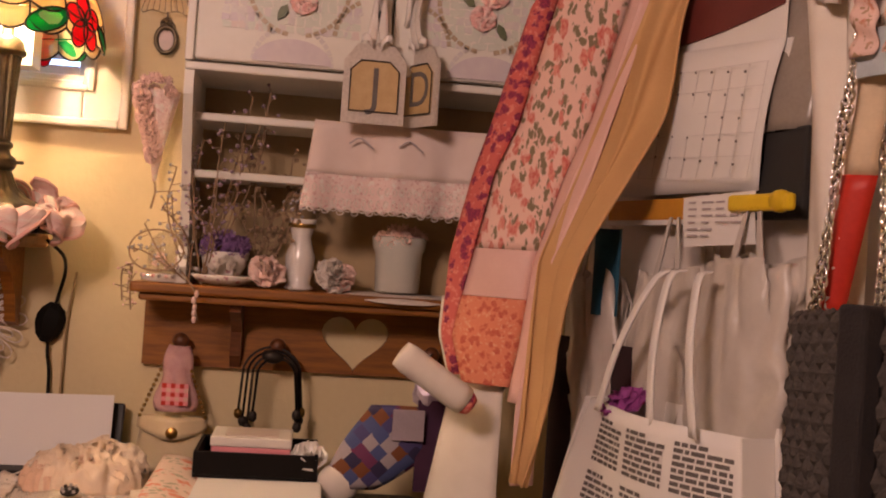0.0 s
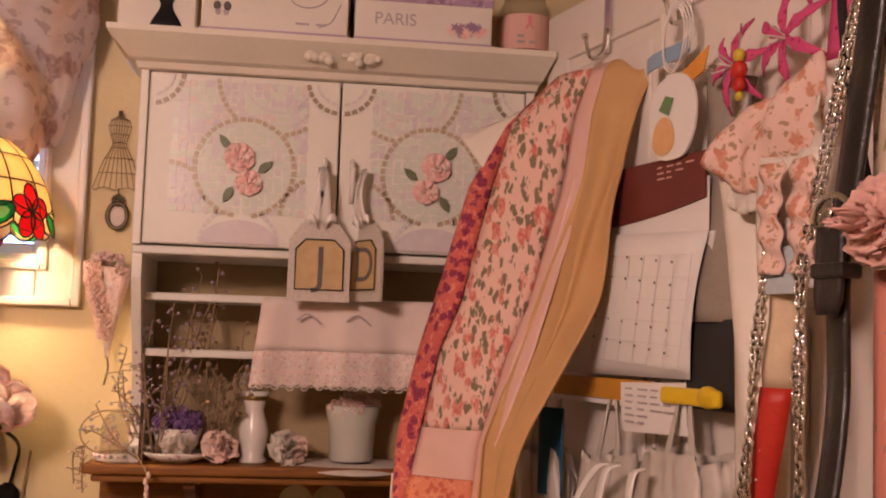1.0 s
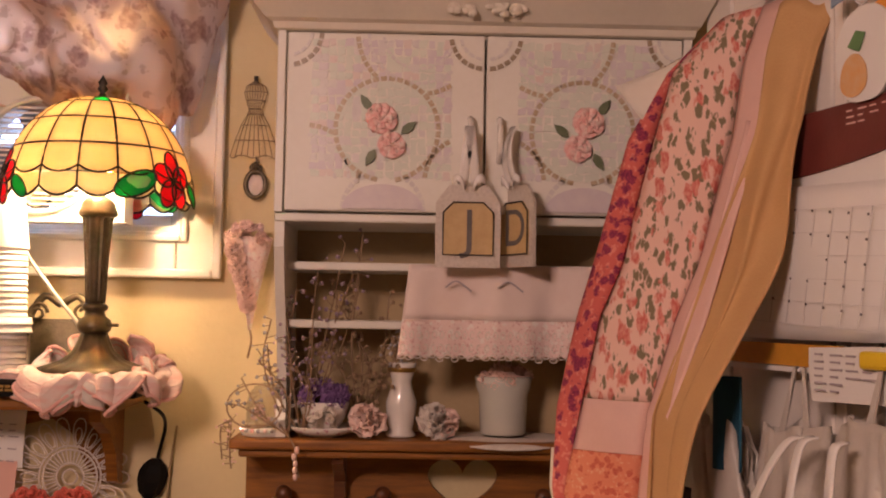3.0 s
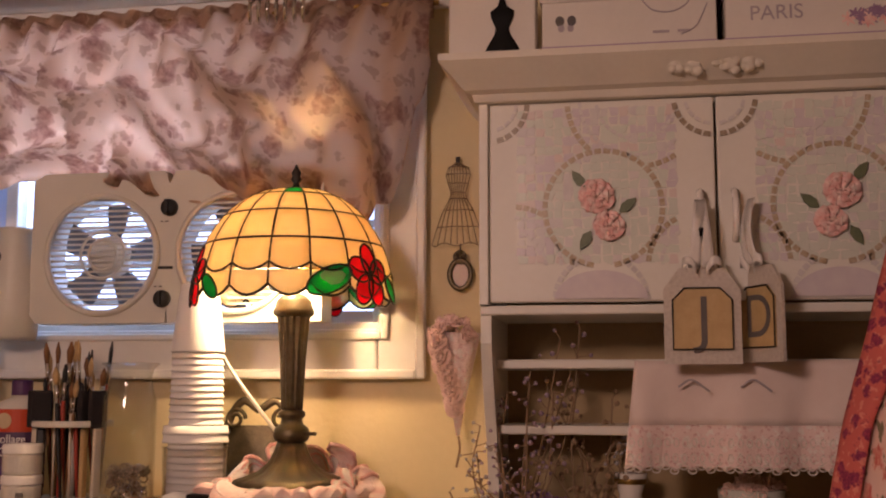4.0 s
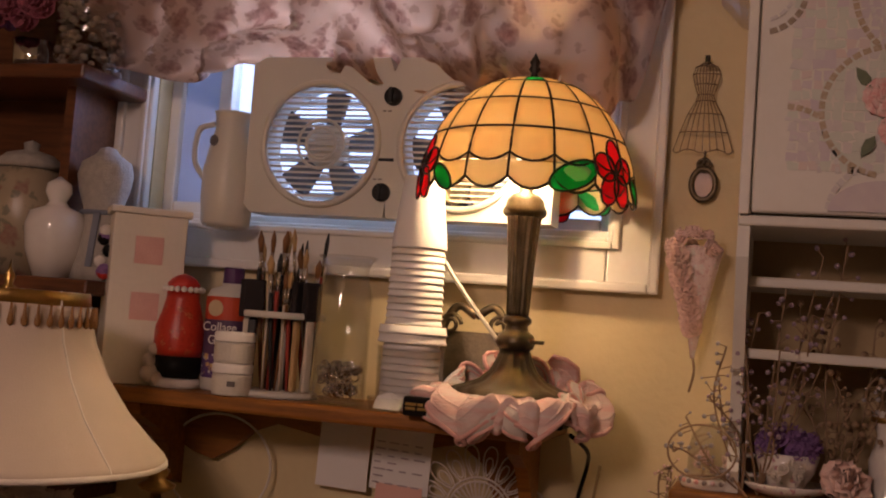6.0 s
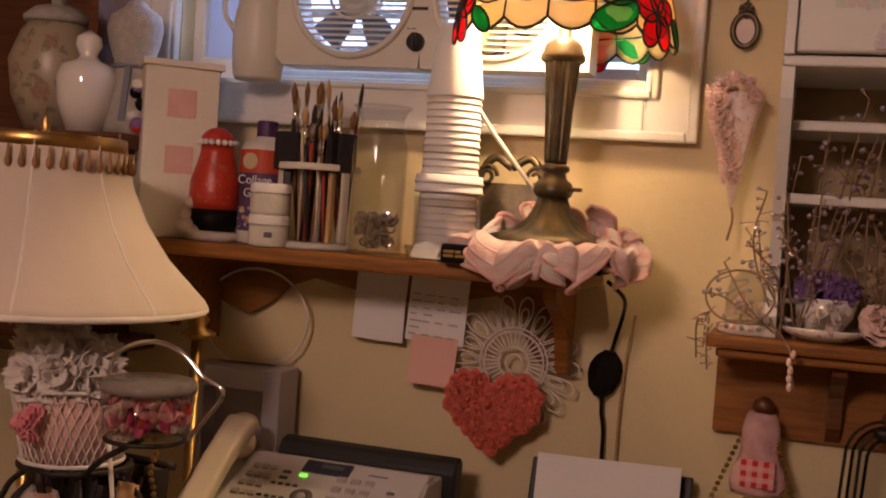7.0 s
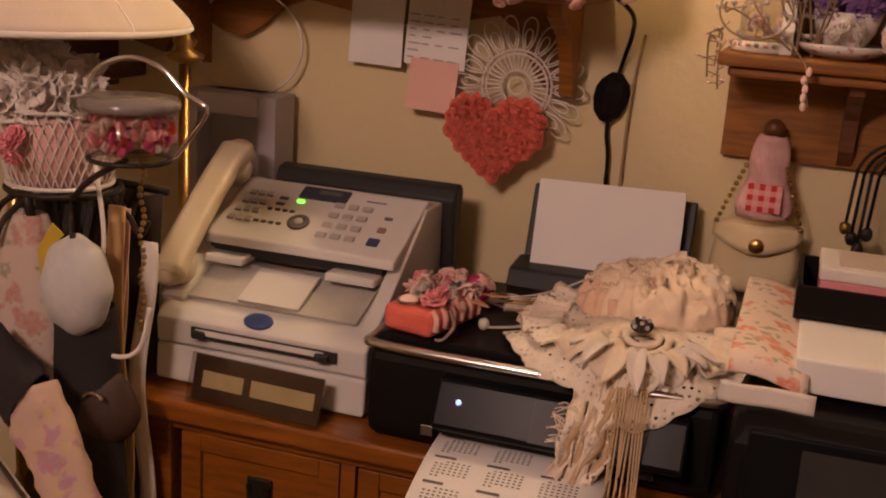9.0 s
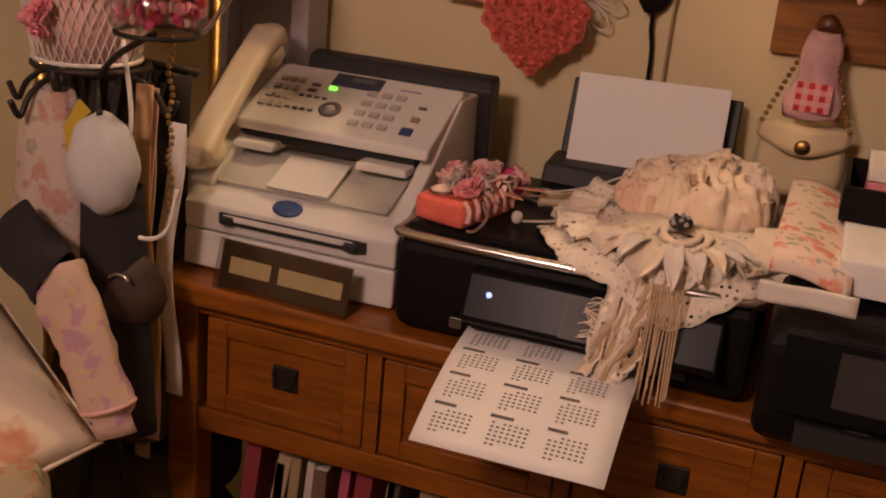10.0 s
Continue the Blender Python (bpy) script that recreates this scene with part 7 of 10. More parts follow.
def build_bags():
    # white tote with printed text blocks
    t = hung("tote_bag", "white paper tote bag with dense printed text blocks", "bag", 0.40, 0.13, 0.992)

    def tote(u, v, lift=0.0):
        left, right = -0.265 + 0.121 * v ** 1.3, 0.245 - 0.033 * v
        return (left + (right - left) * u, -0.030 * math.sin(math.pi * u) - 0.006 * math.sin(7 * u + 4 * v) - lift, 0.300 * v)
    part("bag_body", cloth(tote, 26, 16, 0.004), PAPER, t, smooth=True)
    part("bag_back", cloth(lambda u, v: (tote(u, v)[0] + 0.006, 0.045, 0.012 + 0.300 * v), 6, 6, 0.004), PAPER, t)
    for side in (0, 1):
        part("gusset", cloth(lambda u, v, side=side: (tote(side, v)[0], -0.002 + 0.047 * u - 0.004, 0.30 * v), 3, 6, 0.004), PAPER, t)
    rng = random.Random(12)
    for col in range(3):
        for row, (va, vb) in enumerate(((0.94, 0.72), (0.68, 0.44), (0.40, 0.16))):
            ink = bmesh.new()
            u0 = 0.20 + col * 0.265
            lines = 8
            for r in range(lines):
                v = va + (vb - va) * (r + 0.5) / lines
                u, last = u0, u0 + (0.215 if r else 0.12)
                while u < last:
                    w = min(rng.uniform(0.015, 0.06), last - u + 0.01)
                    q = [tote(u + a * w, v + b * 0.0088, 0.0032) for a, b in ((0, -1), (1, -1), (1, 1), (0, 1))]
                    ink.faces.new([ink.verts.new(p) for p in q])
                    u += w + 0.007
            part("writing", ink, INK, t)["kind"] = "stuff"
    for x0, xm, x1, y in ((-0.072, 0.036, 0.066, -0.03), (0.064, 0.072, 0.076, -0.034), (0.152, 0.128, 0.124, -0.03)):
        line = curve_pts([(x0, y, 0.290), ((x0 + xm) / 2, y - 0.004, 0.39), (xm, y + 0.01, 0.478), (x1, y + 0.03, 0.492)], 7)
        part("handle", cloth(lambda u, v, line=line: tuple(line[min(len(line) - 1, int(round(v * (len(line) - 1))))] + Vector(((u - 0.5) * 0.016, 0.002 * math.sin(6 * u), 0))), 4, len(line), 0.002), PAPER, t, smooth=True)
    random.seed(5)
    part("tissue", rosette(0.034, 8, 3, 0.4, 0.3), surface("orchid_tissue", (0.36, 0.07, 0.32), None, 0.7), t, at=pose(-0.055, 0.006, 0.302, -60, 0, 0))
    # crumpled white plastic bags
    for s, off, z, w, h, seed in ((0.525, 0.055, 1.19, 0.205, 0.310, 1), (0.345, 0.050, 1.12, 0.17, 0.36, 2), (0.150, 0.060, 1.10, 0.17, 0.37, 3)):
        b = hung("plastic_bag", "crumpled white plastic carrier bag hanging from the door", "bag", s, off, z, group="plastic bags on the door")

        def puff(u, v, w=w, h=h, seed=seed):
            a = 2 * math.pi * u
            n = noise.noise(Vector((math.cos(a) * 2.2, math.sin(a) * 2.2 + seed * 5, v * 3.5)))
            n2 = noise.noise(Vector((math.cos(a) * 6 + v * 3, math.sin(a) * 6 + seed * 3, v * 9)))
            pleat = 0.10 * math.sin(9 * a + 4 * n) * (0.3 + 0.7 * v)
            r = (0.55 + 0.45 * math.sin(math.pi * min(1, 0.18 + 0.60 * (1 - v)))) * (1 + 0.16 * n + 0.10 * n2 + pleat)
            lean = 0.09 * (1 - v) if seed == 3 else -0.02 * (1 - v)
            return (0.5 * w * r * math.cos(a) + 0.02 * n + lean, 0.035 * r * math.sin(a) - 0.01 + 0.008 * n2, h * v + 0.02 * n)
        part("bag_skin", cloth(puff, 72, 34, 0.002, True), M_FILM, b, smooth=True)
        for q in (-0.03, 0.03):
            part("handle", cloth(lambda u, v, q=q, h=h: (q * (1 - 0.7 * v) + (u - 0.5) * 0.020 * (1 - 0.5 * v), -0.022 + 0.008 * v + 0.004 * math.sin(5 * u), h * 0.94 + 0.10 * v), 5, 8, 0.002), M_FILM, b, smooth=True)
    # dark knitted bag on a chain, with a black buckled strap
    k = hung("knitted_bag", "charcoal woven shoulder bag on a chain", "bag", 0.84, 0.19, 1.10)
    part("bag_body", cloth(lambda u, v: (-0.085 + 0.26 * u, -0.035 * math.sin(math.pi * u) + 0.006 * math.sin(70 * u) * math.sin(70 * v), 0.345 * v + 0.02 * u), 70, 60, 0.01), GREYKNIT, k)
    part("trim", box(0.04, 0.075, -0.06, -0.036, 0.0, 0.36, 0.004), BLACKCLOTH, k)
    b = hung("leather_belt", "black leather strap with a silver buckle", "belt", 0.888, 0.15, 1.50)
    run = curve_pts([(0.070, 0, 0.72), (0.062, 0, 0.600), (0.040, 0, 0.450), (0.020, 0, 0.345), (0.004, 0, 0.262)], 8)
    part("strap", cloth(lambda u, v: tuple(run[int(round(v * (len(run) - 1)))] + Vector(((u - 0.5) * 0.033, -0.003 * math.cos(3 * (u - 0.5)), 0))), 5, len(run), 0.004), GLOSSL, b, smooth=True)
    tail = curve_pts([(-0.006, 0.004, 0.262), (-0.010, 0.006, 0.17), (-0.010, 0.006, 0.09), (0.004, -0.020, 0.0), (0.010, -0.048, -0.06), (0.012, -0.060, -0.12)], 6)
    part("strap_tail", cloth(lambda u, v: tuple(tail[int(round(v * (len(tail) - 1)))] + Vector(((u - 0.5) * 0.028, -0.003 * math.cos(3 * (u - 0.5)), 0))), 5, len(tail), 0.004), GLOSSL, b, smooth=True)
    part("strap_end", cloth(lambda u, v: (-0.002 - 0.006 * v + (u - 0.5) * 0.037 * (1 - 0.3 * max(0, v - 0.8) / 0.2), -0.010, 0.255 - 0.085 * v), 5, 8, 0.005), GLOSSL, b, smooth=True)
    part("keeper", box(-0.026, 0.019, -0.017, 0.009, 0.205, 0.220, 0.003), GLOSSL, b)
    part("buckle", tube([(0.003 + 0.026 * math.cos(a), -0.014, 0.262 + 0.022 * math.sin(a)) for a in np.linspace(-0.25, math.pi + 0.25, 18)], 0.0040, 8), CHROME, b, smooth=True)
    part("prong", tube([(0.003, -0.014, 0.285), (0.002, -0.018, 0.250)], 0.0022, 6), CHROME, b, smooth=True)
    c = hung("bag_chain", "silver link bag chain hanging from a hook", "chain", 0.80, 0.125, 1.30, group="chains on the door")
    for q in (-0.005, 0.006):
        chain(dense((0.105 + q, 0, 0.745), (0.076 + q, -0.006, 0.638), 40) + dense((0.075 + q, -0.006, 0.634), (0.015 + q, -0.010, 0.418), 60) + dense((0.014 + q, -0.010, 0.414), (0.012 - q, -0.010, 0.32), 40) + dense((0.012 - q, -0.010, 0.316), (0.016 + q, -0.012, 0.15), 60), 0.0062, c)
    part("cord", tube(curve_pts([(0.068, 0.0, 0.80), (0.060, 0.0, 0.70), (0.072, 0.0, 0.60), (0.090, 0.01, 0.48)], 8), 0.005, 8), BLACKCLOTH, c, smooth=True)
    part("knob", ball(0.015, (0.072, 0.01, 0.81), (1, 0.8, 1), 10), IRON, c, smooth=True)
    c = hung("bag_chain", "long doubled silver link chain hanging in a loop", "chain", 0.72, 0.125, 1.15, group="chains on the door")
    for q in (-0.005, 0.006):
        chain(dense((0.037 + q, 0, 0.637), (0.022 - q, -0.006, 0.50), 40) + dense((0.022 - q, -0.006, 0.496), (0.002 + q, -0.008, 0.325), 60) + dense((0.001 + q, -0.008, 0.32), (-0.034 - q, 0.0, 0.215), 40) + dense((-0.034 - q, 0.0, 0.21), (-0.038 + q, 0.0, 0.06), 40), 0.0062, c)
    # floral purse flap, white sleeve, red stocking, pale pocket
    f = hung("floral_pouch", "pink floral cloth pouch folded to a point", "pouch", 0.70, 0.095, 1.82)
    teaprint = floral("tea_rose_print", (0.74, 0.52, 0.45), ((0.58, 0.20, 0.14), (0.60, 0.32, 0.20)), (0.40, 0.26, 0.16), size=45, cover=0.36)

    def flap(u, v):
        # a kerchief folded to a point: u runs along its upper edge, v falls to the lower one
        top = (-0.087 + 0.195 * u, 0.050 + 0.095 * u + 0.012 * math.sin(5 * u))
        low = (-0.064 + 0.187 * u, 0.012 - 0.035 * math.sin(math.pi * u) + 0.075 * u * u)
        return (top[0] + (low[0] - top[0]) * v, -0.016 * math.sin(math.pi * v) - 0.010 * math.sin(9 * u + 5 * v) - 0.004 * math.sin(21 * u), top[1] + (low[1] - top[1]) * v)
    part("flap", cloth(flap, 26, 16, 0.004), teaprint, f, smooth=True)
    part("ruffle", cloth(lambda u, v: (flap(u, 1)[0] + 0.004 * math.sin(30 * u), flap(u, 1)[1] - 0.006 - 0.008 * math.sin(34 * u) * v, flap(u, 1)[2] - 0.022 * v), 50, 4, 0.002), LACE, f, "white lace ruffle", smooth=True)
    bl = hung("ruffled_blouse", "small cream blouse with a pink sprigged frill", "blouse", 0.785, 0.105, 1.70)
    part("front", cloth(lambda u, v: (-0.045 + 0.105 * u - 0.012 * (1 - v), -0.012 * math.sin(9 * u + 2 * v) - 0.012, 0.145 * v), 20, 10, 0.003), LACE, bl, smooth=True)
    for k in range(2):
        part("frill", cloth(lambda u, v, k=k: (-0.036 + 0.048 * k + 0.034 * u + 0.003 * math.sin(9 * v), -0.030 - 0.004 * math.sin(22 * v + 3 * u + k), 0.015 + 0.120 * v), 6, 24, 0.002), teaprint, bl, smooth=True)
    w = hung("white_sleeve", "long white cloth sleeve hanging on the door", "cloth", 0.69, 0.065, 1.29)
    part("sleeve", cloth(lambda u, v: (-0.103 + 0.058 * (1 - v) ** 0.7 + (0.075 + 0.025 * v) * u, -0.022 * math.sin(math.pi * u) - 0.005 * math.sin(6 * v + 8 * u), 0.56 * v), 14, 24, 0.004), LINEN, w, smooth=True)
    part("pocket", cloth(lambda u, v: (0.055 + 0.05 * u, -0.062 - 0.004 * math.sin(6 * u), 0.405 + 0.05 * v), 3, 3, 0.003), surface("pale_blue_cloth", (0.52, 0.58, 0.62), None, 0.85), w)
    r = hung("red_stocking", "cream stocking with a red cuff edged with white stars", "stocking", 0.715, 0.10, 1.40)
    part("leg", cloth(lambda u, v: (0.002 + 0.046 * u + 0.014 * v, -0.016 * math.sin(math.pi * u) - 0.003 * math.sin(9 * v), 0.195 + 0.15 * v), 8, 12, 0.004), surface("cream_knit", (0.72, 0.56, 0.38), None, 0.9), r, smooth=True)
    part("cuff", cloth(lambda u, v: (-0.021 + 0.021 * v + (0.030 + 0.018 * v) * u, -0.018 * math.sin(math.pi * u), 0.042 + 0.153 * v), 8, 10, 0.005), RED, r, smooth=True)
    for k, z in enumerate((0.060, 0.095, 0.130, 0.168)):
        st = [((0.012 if i % 2 == 0 else 0.0055) * math.sin(i * math.pi / 5), (0.012 if i % 2 == 0 else 0.0055) * math.cos(i * math.pi / 5)) for i in range(10)]
        part("star", slab(st, 0.001), PAPER, r, at=pose(-0.018 + 0.0205 * (z - 0.042) / 0.153 + 0.012, -0.019, z, 0, 17 * k, 0))
    # pink dotted dress with a cloth rose, nearest the door's edge
    d = hung("child_dress", "coral dotted dress with a cloth rose and floral bodice", "dress", 0.985, 0.105, 1.275)
    part("skirt", cloth(lambda u, v: (-0.09 + 0.20 * u - 0.03 * u * (1 - v), -0.02 * math.sin(9 * u) * (1 - v) - 0.01, 0.44 * v), 20, 14, 0.004), M_DOTS, d, smooth=True)
    part("bodice", cloth(lambda u, v: (-0.080 + 0.18 * u * (1 - 0.3 * v), -0.02 - 0.02 * math.sin(math.pi * u), 0.44 + 0.36 * v), 10, 10, 0.004), floral("sage_print", (0.66, 0.52, 0.38), ((0.52, 0.22, 0.14), (0.48, 0.34, 0.16)), (0.34, 0.30, 0.14), size=30, cover=0.36), d, smooth=True)
    part("cloth_rose", rosette(0.042, 11, 5, 0.7, 0.12), BLUSH, d, at=pose(-0.032, -0.055, 0.478), smooth=True)
    # hot pink spotted silk lilies
    for s, z, rot, q in ((0.745, 2.094, 20, 0.052), (0.703, 1.998, -30, 0.048), (0.608, 1.985, 70, 0.045)):
        l = hung("silk_lily", "hot pink spotted silk lily tied to the door", "artificial flower", s, 0.06, z, group="silk lilies")
        for k in range(6):
            a = radians(rot + 60 * k)

            def petal(u, v, a=a, q=q):
                w = 0.15 * q * (1 + 0.25 * math.sin(17 * v + k)) * math.sin(math.pi * (0.10 + 0.85 * v))
                d = q * 1.35 * v
                sd = (u - 0.5) * 2 * w
                return (d * math.cos(a) - sd * math.sin(a), -0.030 * v + 0.045 * v * v - 0.004, d * math.sin(a) + sd * math.cos(a))
            part("petal", cloth(petal, 5, 8, 0.0015), M_LILY, l, smooth=True)
        for k in range(4):
            part("stamen", tube([(0, 0, 0), (0.008 * (k - 1.5), -0.028, 0.010 * ((k * 7) % 3 - 1))], 0.0012, 5), CREAMCARD, l)
    rb = hung("silk_ribbon", "spotted pink ribbon trailing over the door top", "ribbon", 0.735, 0.05, 2.02)
    part("tail", cloth(lambda u, v: (0.02 + 0.030 * u + 0.016 * math.sin(5 * v), -0.006 * math.sin(7 * v), -0.06 + 0.25 * v), 4, 16, 0.0015), M_LILY, rb, smooth=True)
    bd = hung("bead_charm", "red and yellow bead charm", "charm", 0.633, 0.075, 1.955)
    for z, m, q in ((0.036, M_YELLOW, 0.009), (0.018, RED, 0.012), (0.0, RED, 0.010), (-0.014, M_YELLOW, 0.006)):
        part("bead", ball(q, (0, 0, z), (1, 0.8, 1), 10), m, bd, smooth=True)
    part("loop", tube([(0, 0, 0.045), (0.004, 0.0, 0.075)], 0.0014, 5), CHROME, bd)
    # dark clothes low down behind the runner
    k = hung("dark_coat", "dark maroon and navy clothes hanging low on the door", "clothes", 0.17, 0.06, 0.75)
    part("coat", cloth(lambda u, v: (-0.12 + 0.32 * u, -0.02 - 0.02 * math.sin(11 * u), 0.62 * v), 24, 8, 0.006), surface("maroon_cloth", (0.030, 0.010, 0.011), (0.012, 0.007, 0.010), 0.95, size=14), k, smooth=True)
    part("teal_fold", cloth(lambda u, v: (0.02 + 0.06 * u, -0.035 - 0.01 * math.sin(6 * u), 0.66 + 0.13 * v), 6, 6, 0.004), surface("teal_cloth", (0.02, 0.10, 0.16), None, 0.9), k, smooth=True)


M_FILM = surface("white_film", (0.60, 0.55, 0.50), (0.48, 0.43, 0.38), rough=0.32, size=16, fine=90, bump=0.4)
GLOSSL = surface("black_leather", (0.015, 0.012, 0.011), (0.022, 0.018, 0.016), rough=0.32, size=40, fine=260, bump=0.35)
M_DOTS = floral("coral_dot_cloth", (0.68, 0.26, 0.20), ((0.74, 0.66, 0.60), (0.60, 0.56, 0.50)), (0.18, 0.26, 0.24), size=36, cover=0.20, leafy=0.12)
M_LILY = floral("spotted_lily", (0.56, 0.07, 0.20), ((0.30, 0.01, 0.07), (0.44, 0.02, 0.12)), (0.52, 0.05, 0.16), size=95, cover=0.26, leafy=0.2)
M_YELLOW = surface("yellow_bead", (0.66, 0.50, 0.05), None, 0.3)
build_bags()


# ---- ornaments on the peg shelf ----
PURPLE = surface("purple_petals", (0.16, 0.07, 0.24), (0.28, 0.16, 0.34), rough=0.8, size=90)
TWIG = surface("dried_twig", (0.22, 0.13, 0.07), (0.34, 0.24, 0.15), rough=0.8, size=60)
LILACBUD = surface("dried_lilac", (0.30, 0.20, 0.28), (0.42, 0.32, 0.36), rough=0.8, size=90)
SHELLPINK = surface("shell_pink_flower", (0.84, 0.66, 0.58), (0.78, 0.50, 0.43), rough=0.7, size=80)
CRYSTAL = surface("crystal_bead", (0.80, 0.76, 0.74), (0.66, 0.60, 0.62), rough=0.06, metal=0.5, size=30)


def petal_bunch(parent, at, r, n, material, seed, petals=6, squash=0.7, head=0.42, rag=0.12):
    rng = random.Random(seed)
    random.seed(seed)
    heads = [mesh_of("flower", rosette(r * head, petals, 3, 0.9, rag), material, True) for _ in range(2)]
    for k in range(n):
        d = Vector((rng.gauss(0, 1), rng.gauss(0, 1) - 0.5, rng.gauss(0, 1) * 0.8 + 0.35)).normalized()
        p = Vector(at) + Vector((d.x * r, d.y * r, d.z * r * squash))
        q = d.to_track_quat('-Y', 'Z').to_matrix().to_4x4()
        part("flower", heads[k % 2], material, parent, at=Matrix.Translation(p) @ q)


def sprig(parent, start, ends, seed, bead, bead_r=0.004, stem=TWIG, beads=7):
    """Thin branching stems with buds or beads, joined stem by stem."""
    rng = random.Random(seed)
    for e in ends:
        a, b = Vector(start), Vector(e)
        mid = (a + b) / 2 + Vector((rng.uniform(-0.03, 0.03), rng.uniform(-0.02, 0.02), rng.uniform(-0.01, 0.03)))
        line = curve_pts([a, mid, b], 7)
        part("stem", tube(line, 0.0014, 5), stem, parent)
        bm = bmesh.new()
        tw = bmesh.new()
        for k in range(beads):
            p = line[min(len(line) - 1, int((0.3 + 0.7 * k / beads) * len(line)))]
            o = Vector((rng.uniform(-1, 1), rng.uniform(-1, 0.6), rng.uniform(-0.3, 1))).normalized() * rng.uniform(0.008, 0.022)
            add(tw, tube([p, p + o], 0.0008, 4))
            add(bm, ball(bead_r * rng.uniform(0.45, 0.9), p + o, seg=7))
        part("twig", tw, stem, parent)["kind"] = "stuff"
        part("bud_cluster", bm, bead, parent, smooth=True)["kind"] = "stuff"


def build_peg_shelf_things():
    z = SHZ + 0.0005
    # paper cone of dried roses on the wall
    c = thing("flower_cone", "pink lace wall cone spilling dried roses", "wall decoration", (0.131, -0.045, 1.585))
    part("cone", lathe([(0.003, 0.0), (0.010, 0.045), (0.025, 0.115), (0.036, 0.165), (0.034, 0.165), (0.023, 0.115), (0.008, 0.045), (0.0, 0.004)], 28, lambda a, i: 1 + 0.05 * math.sin(7 * a)), M_LACEPINK, c, smooth=True)
    petal_bunch(c, (-0.006, -0.012, 0.162), 0.030, 16, SHELLPINK, 5)
    for k in range(12):
        part("trailing_flower", mesh_of("trailing_flower", rosette(0.016, 6, 3, 0.8, 0.2), SHELLPINK, True), SHELLPINK, c, at=pose(-0.024 + 0.002 * k + rnd(-0.006, 0.006), -0.036 + 0.0022 * k, 0.150 - 0.0095 * k, rnd(-20, 20), 0, rnd(-20, 20)))
    part("tail", tube(curve_pts([(0, 0, 0.004), (0.004, -0.004, -0.02), (-0.002, -0.002, -0.05)], 5), 0.002, 6), TWIG, c)
    # glass dome
    d = thing("glass_dome", "small glass cloche over pink flowers with a beaded rim", "cloche", (0.170, -0.098, z))
    part("base", lathe([(0.0, 0.0), (0.040, 0.0), (0.042, 0.004), (0.040, 0.012), (0.036, 0.014), (0.0, 0.014)], 32), PORCELAIN, d, smooth=True)
    part("dome", lathe([(0.033, 0.0145), (0.033, 0.055), (0.028, 0.074), (0.016, 0.087), (0.0, 0.092), (0.0, 0.090), (0.015, 0.085), (0.0265, 0.073), (0.0315, 0.055), (0.0315, 0.0145)], 32), GLASS, d, smooth=True)
    petal_bunch(d, (0, 0, 0.036), 0.018, 10, SHELLPINK, 9)
    part("knob", ball(0.006, (0, 0, 0.098), seg=10), CRYSTAL, d, smooth=True)
    for k in range(22):
        a = 2 * math.pi * k / 22
        part("bead", ball(0.0036, (0.041 * math.cos(a), 0.041 * math.sin(a), 0.010), seg=7), ROSEPINK if k % 2 else CRYSTAL, d)
    # beaded twig spray, curving before the cabinet's side
    s = thing("twig_spray", "dried twig spray with glassy beads and lilac buds", "dried flowers", (0.235, -0.120, z))
    sprig(s, (0, 0, 0.0), ((-0.060, -0.02, 0.16), (-0.040, -0.03, 0.23), (-0.01, -0.04, 0.25), (0.025, -0.03, 0.29), (0.07, -0.035, 0.33), (0.10, -0.04, 0.345), (0.02, -0.05, 0.20), (-0.02, -0.05, 0.13), (0.06, -0.045, 0.25), (0.085, -0.03, 0.28)), 4, LILACBUD, 0.0045, beads=14)
    sprig(s, (-0.02, -0.01, 0.0), ((-0.09, -0.03, 0.02), (-0.115, -0.03, 0.05), (-0.10, -0.03, 0.10), (-0.07, -0.04, 0.13), (-0.05, -0.05, 0.20), (-0.03, -0.05, 0.24)), 6, CRYSTAL, 0.0042, beads=12)
    part("hoop", tube([(-0.075 + 0.046 * math.cos(a), -0.045 + 0.01 * math.sin(a), 0.055 + 0.036 * math.sin(a)) for a in np.linspace(0, 2 * math.pi, 28, endpoint=False)], 0.0016, 5, True), TWIG, s)
    part("trailer", tube(curve_pts([(-0.03, -0.035, 0.02), (-0.005, -0.06, -0.01), (0.0, -0.062, -0.045), (0.004, -0.062, -0.06)], 6), 0.0016, 5), TWIG, s)
    for k in range(5):
        part("trailing_bud", ball(0.004, (rnd(-0.006, 0.008), -0.064, -0.015 - 0.011 * k), (1, 1, 1.6), 7), SHELLPINK, s, smooth=True)
    sprig(s, (-0.115, -0.03, 0.03), ((-0.120, -0.035, -0.02), (-0.112, -0.038, -0.05), (-0.128, -0.036, -0.035)), 12, SHELLPINK, 0.003, beads=8)
    # dark dried bunch inside the cabinet
    b = thing("dried_bunch", "dark dried wildflowers standing inside the cabinet", "dried flowers", (0.330, -0.085, z))
    sprig(b, (0, 0, 0.0), ((-0.05, 0.0, 0.25), (0.0, -0.01, 0.28), (0.05, -0.01, 0.24), (-0.02, -0.02, 0.20), (0.07, -0.01, 0.18), (0.03, -0.02, 0.14), (-0.06, -0.01, 0.15), (0.09, 0.0, 0.22)), 15, TWIG, 0.006, beads=14)
    # teacup with violets
    t = thing("tea_cup", "porcelain teacup and saucer filled with purple violets", "cup", (0.272, -0.105, z))
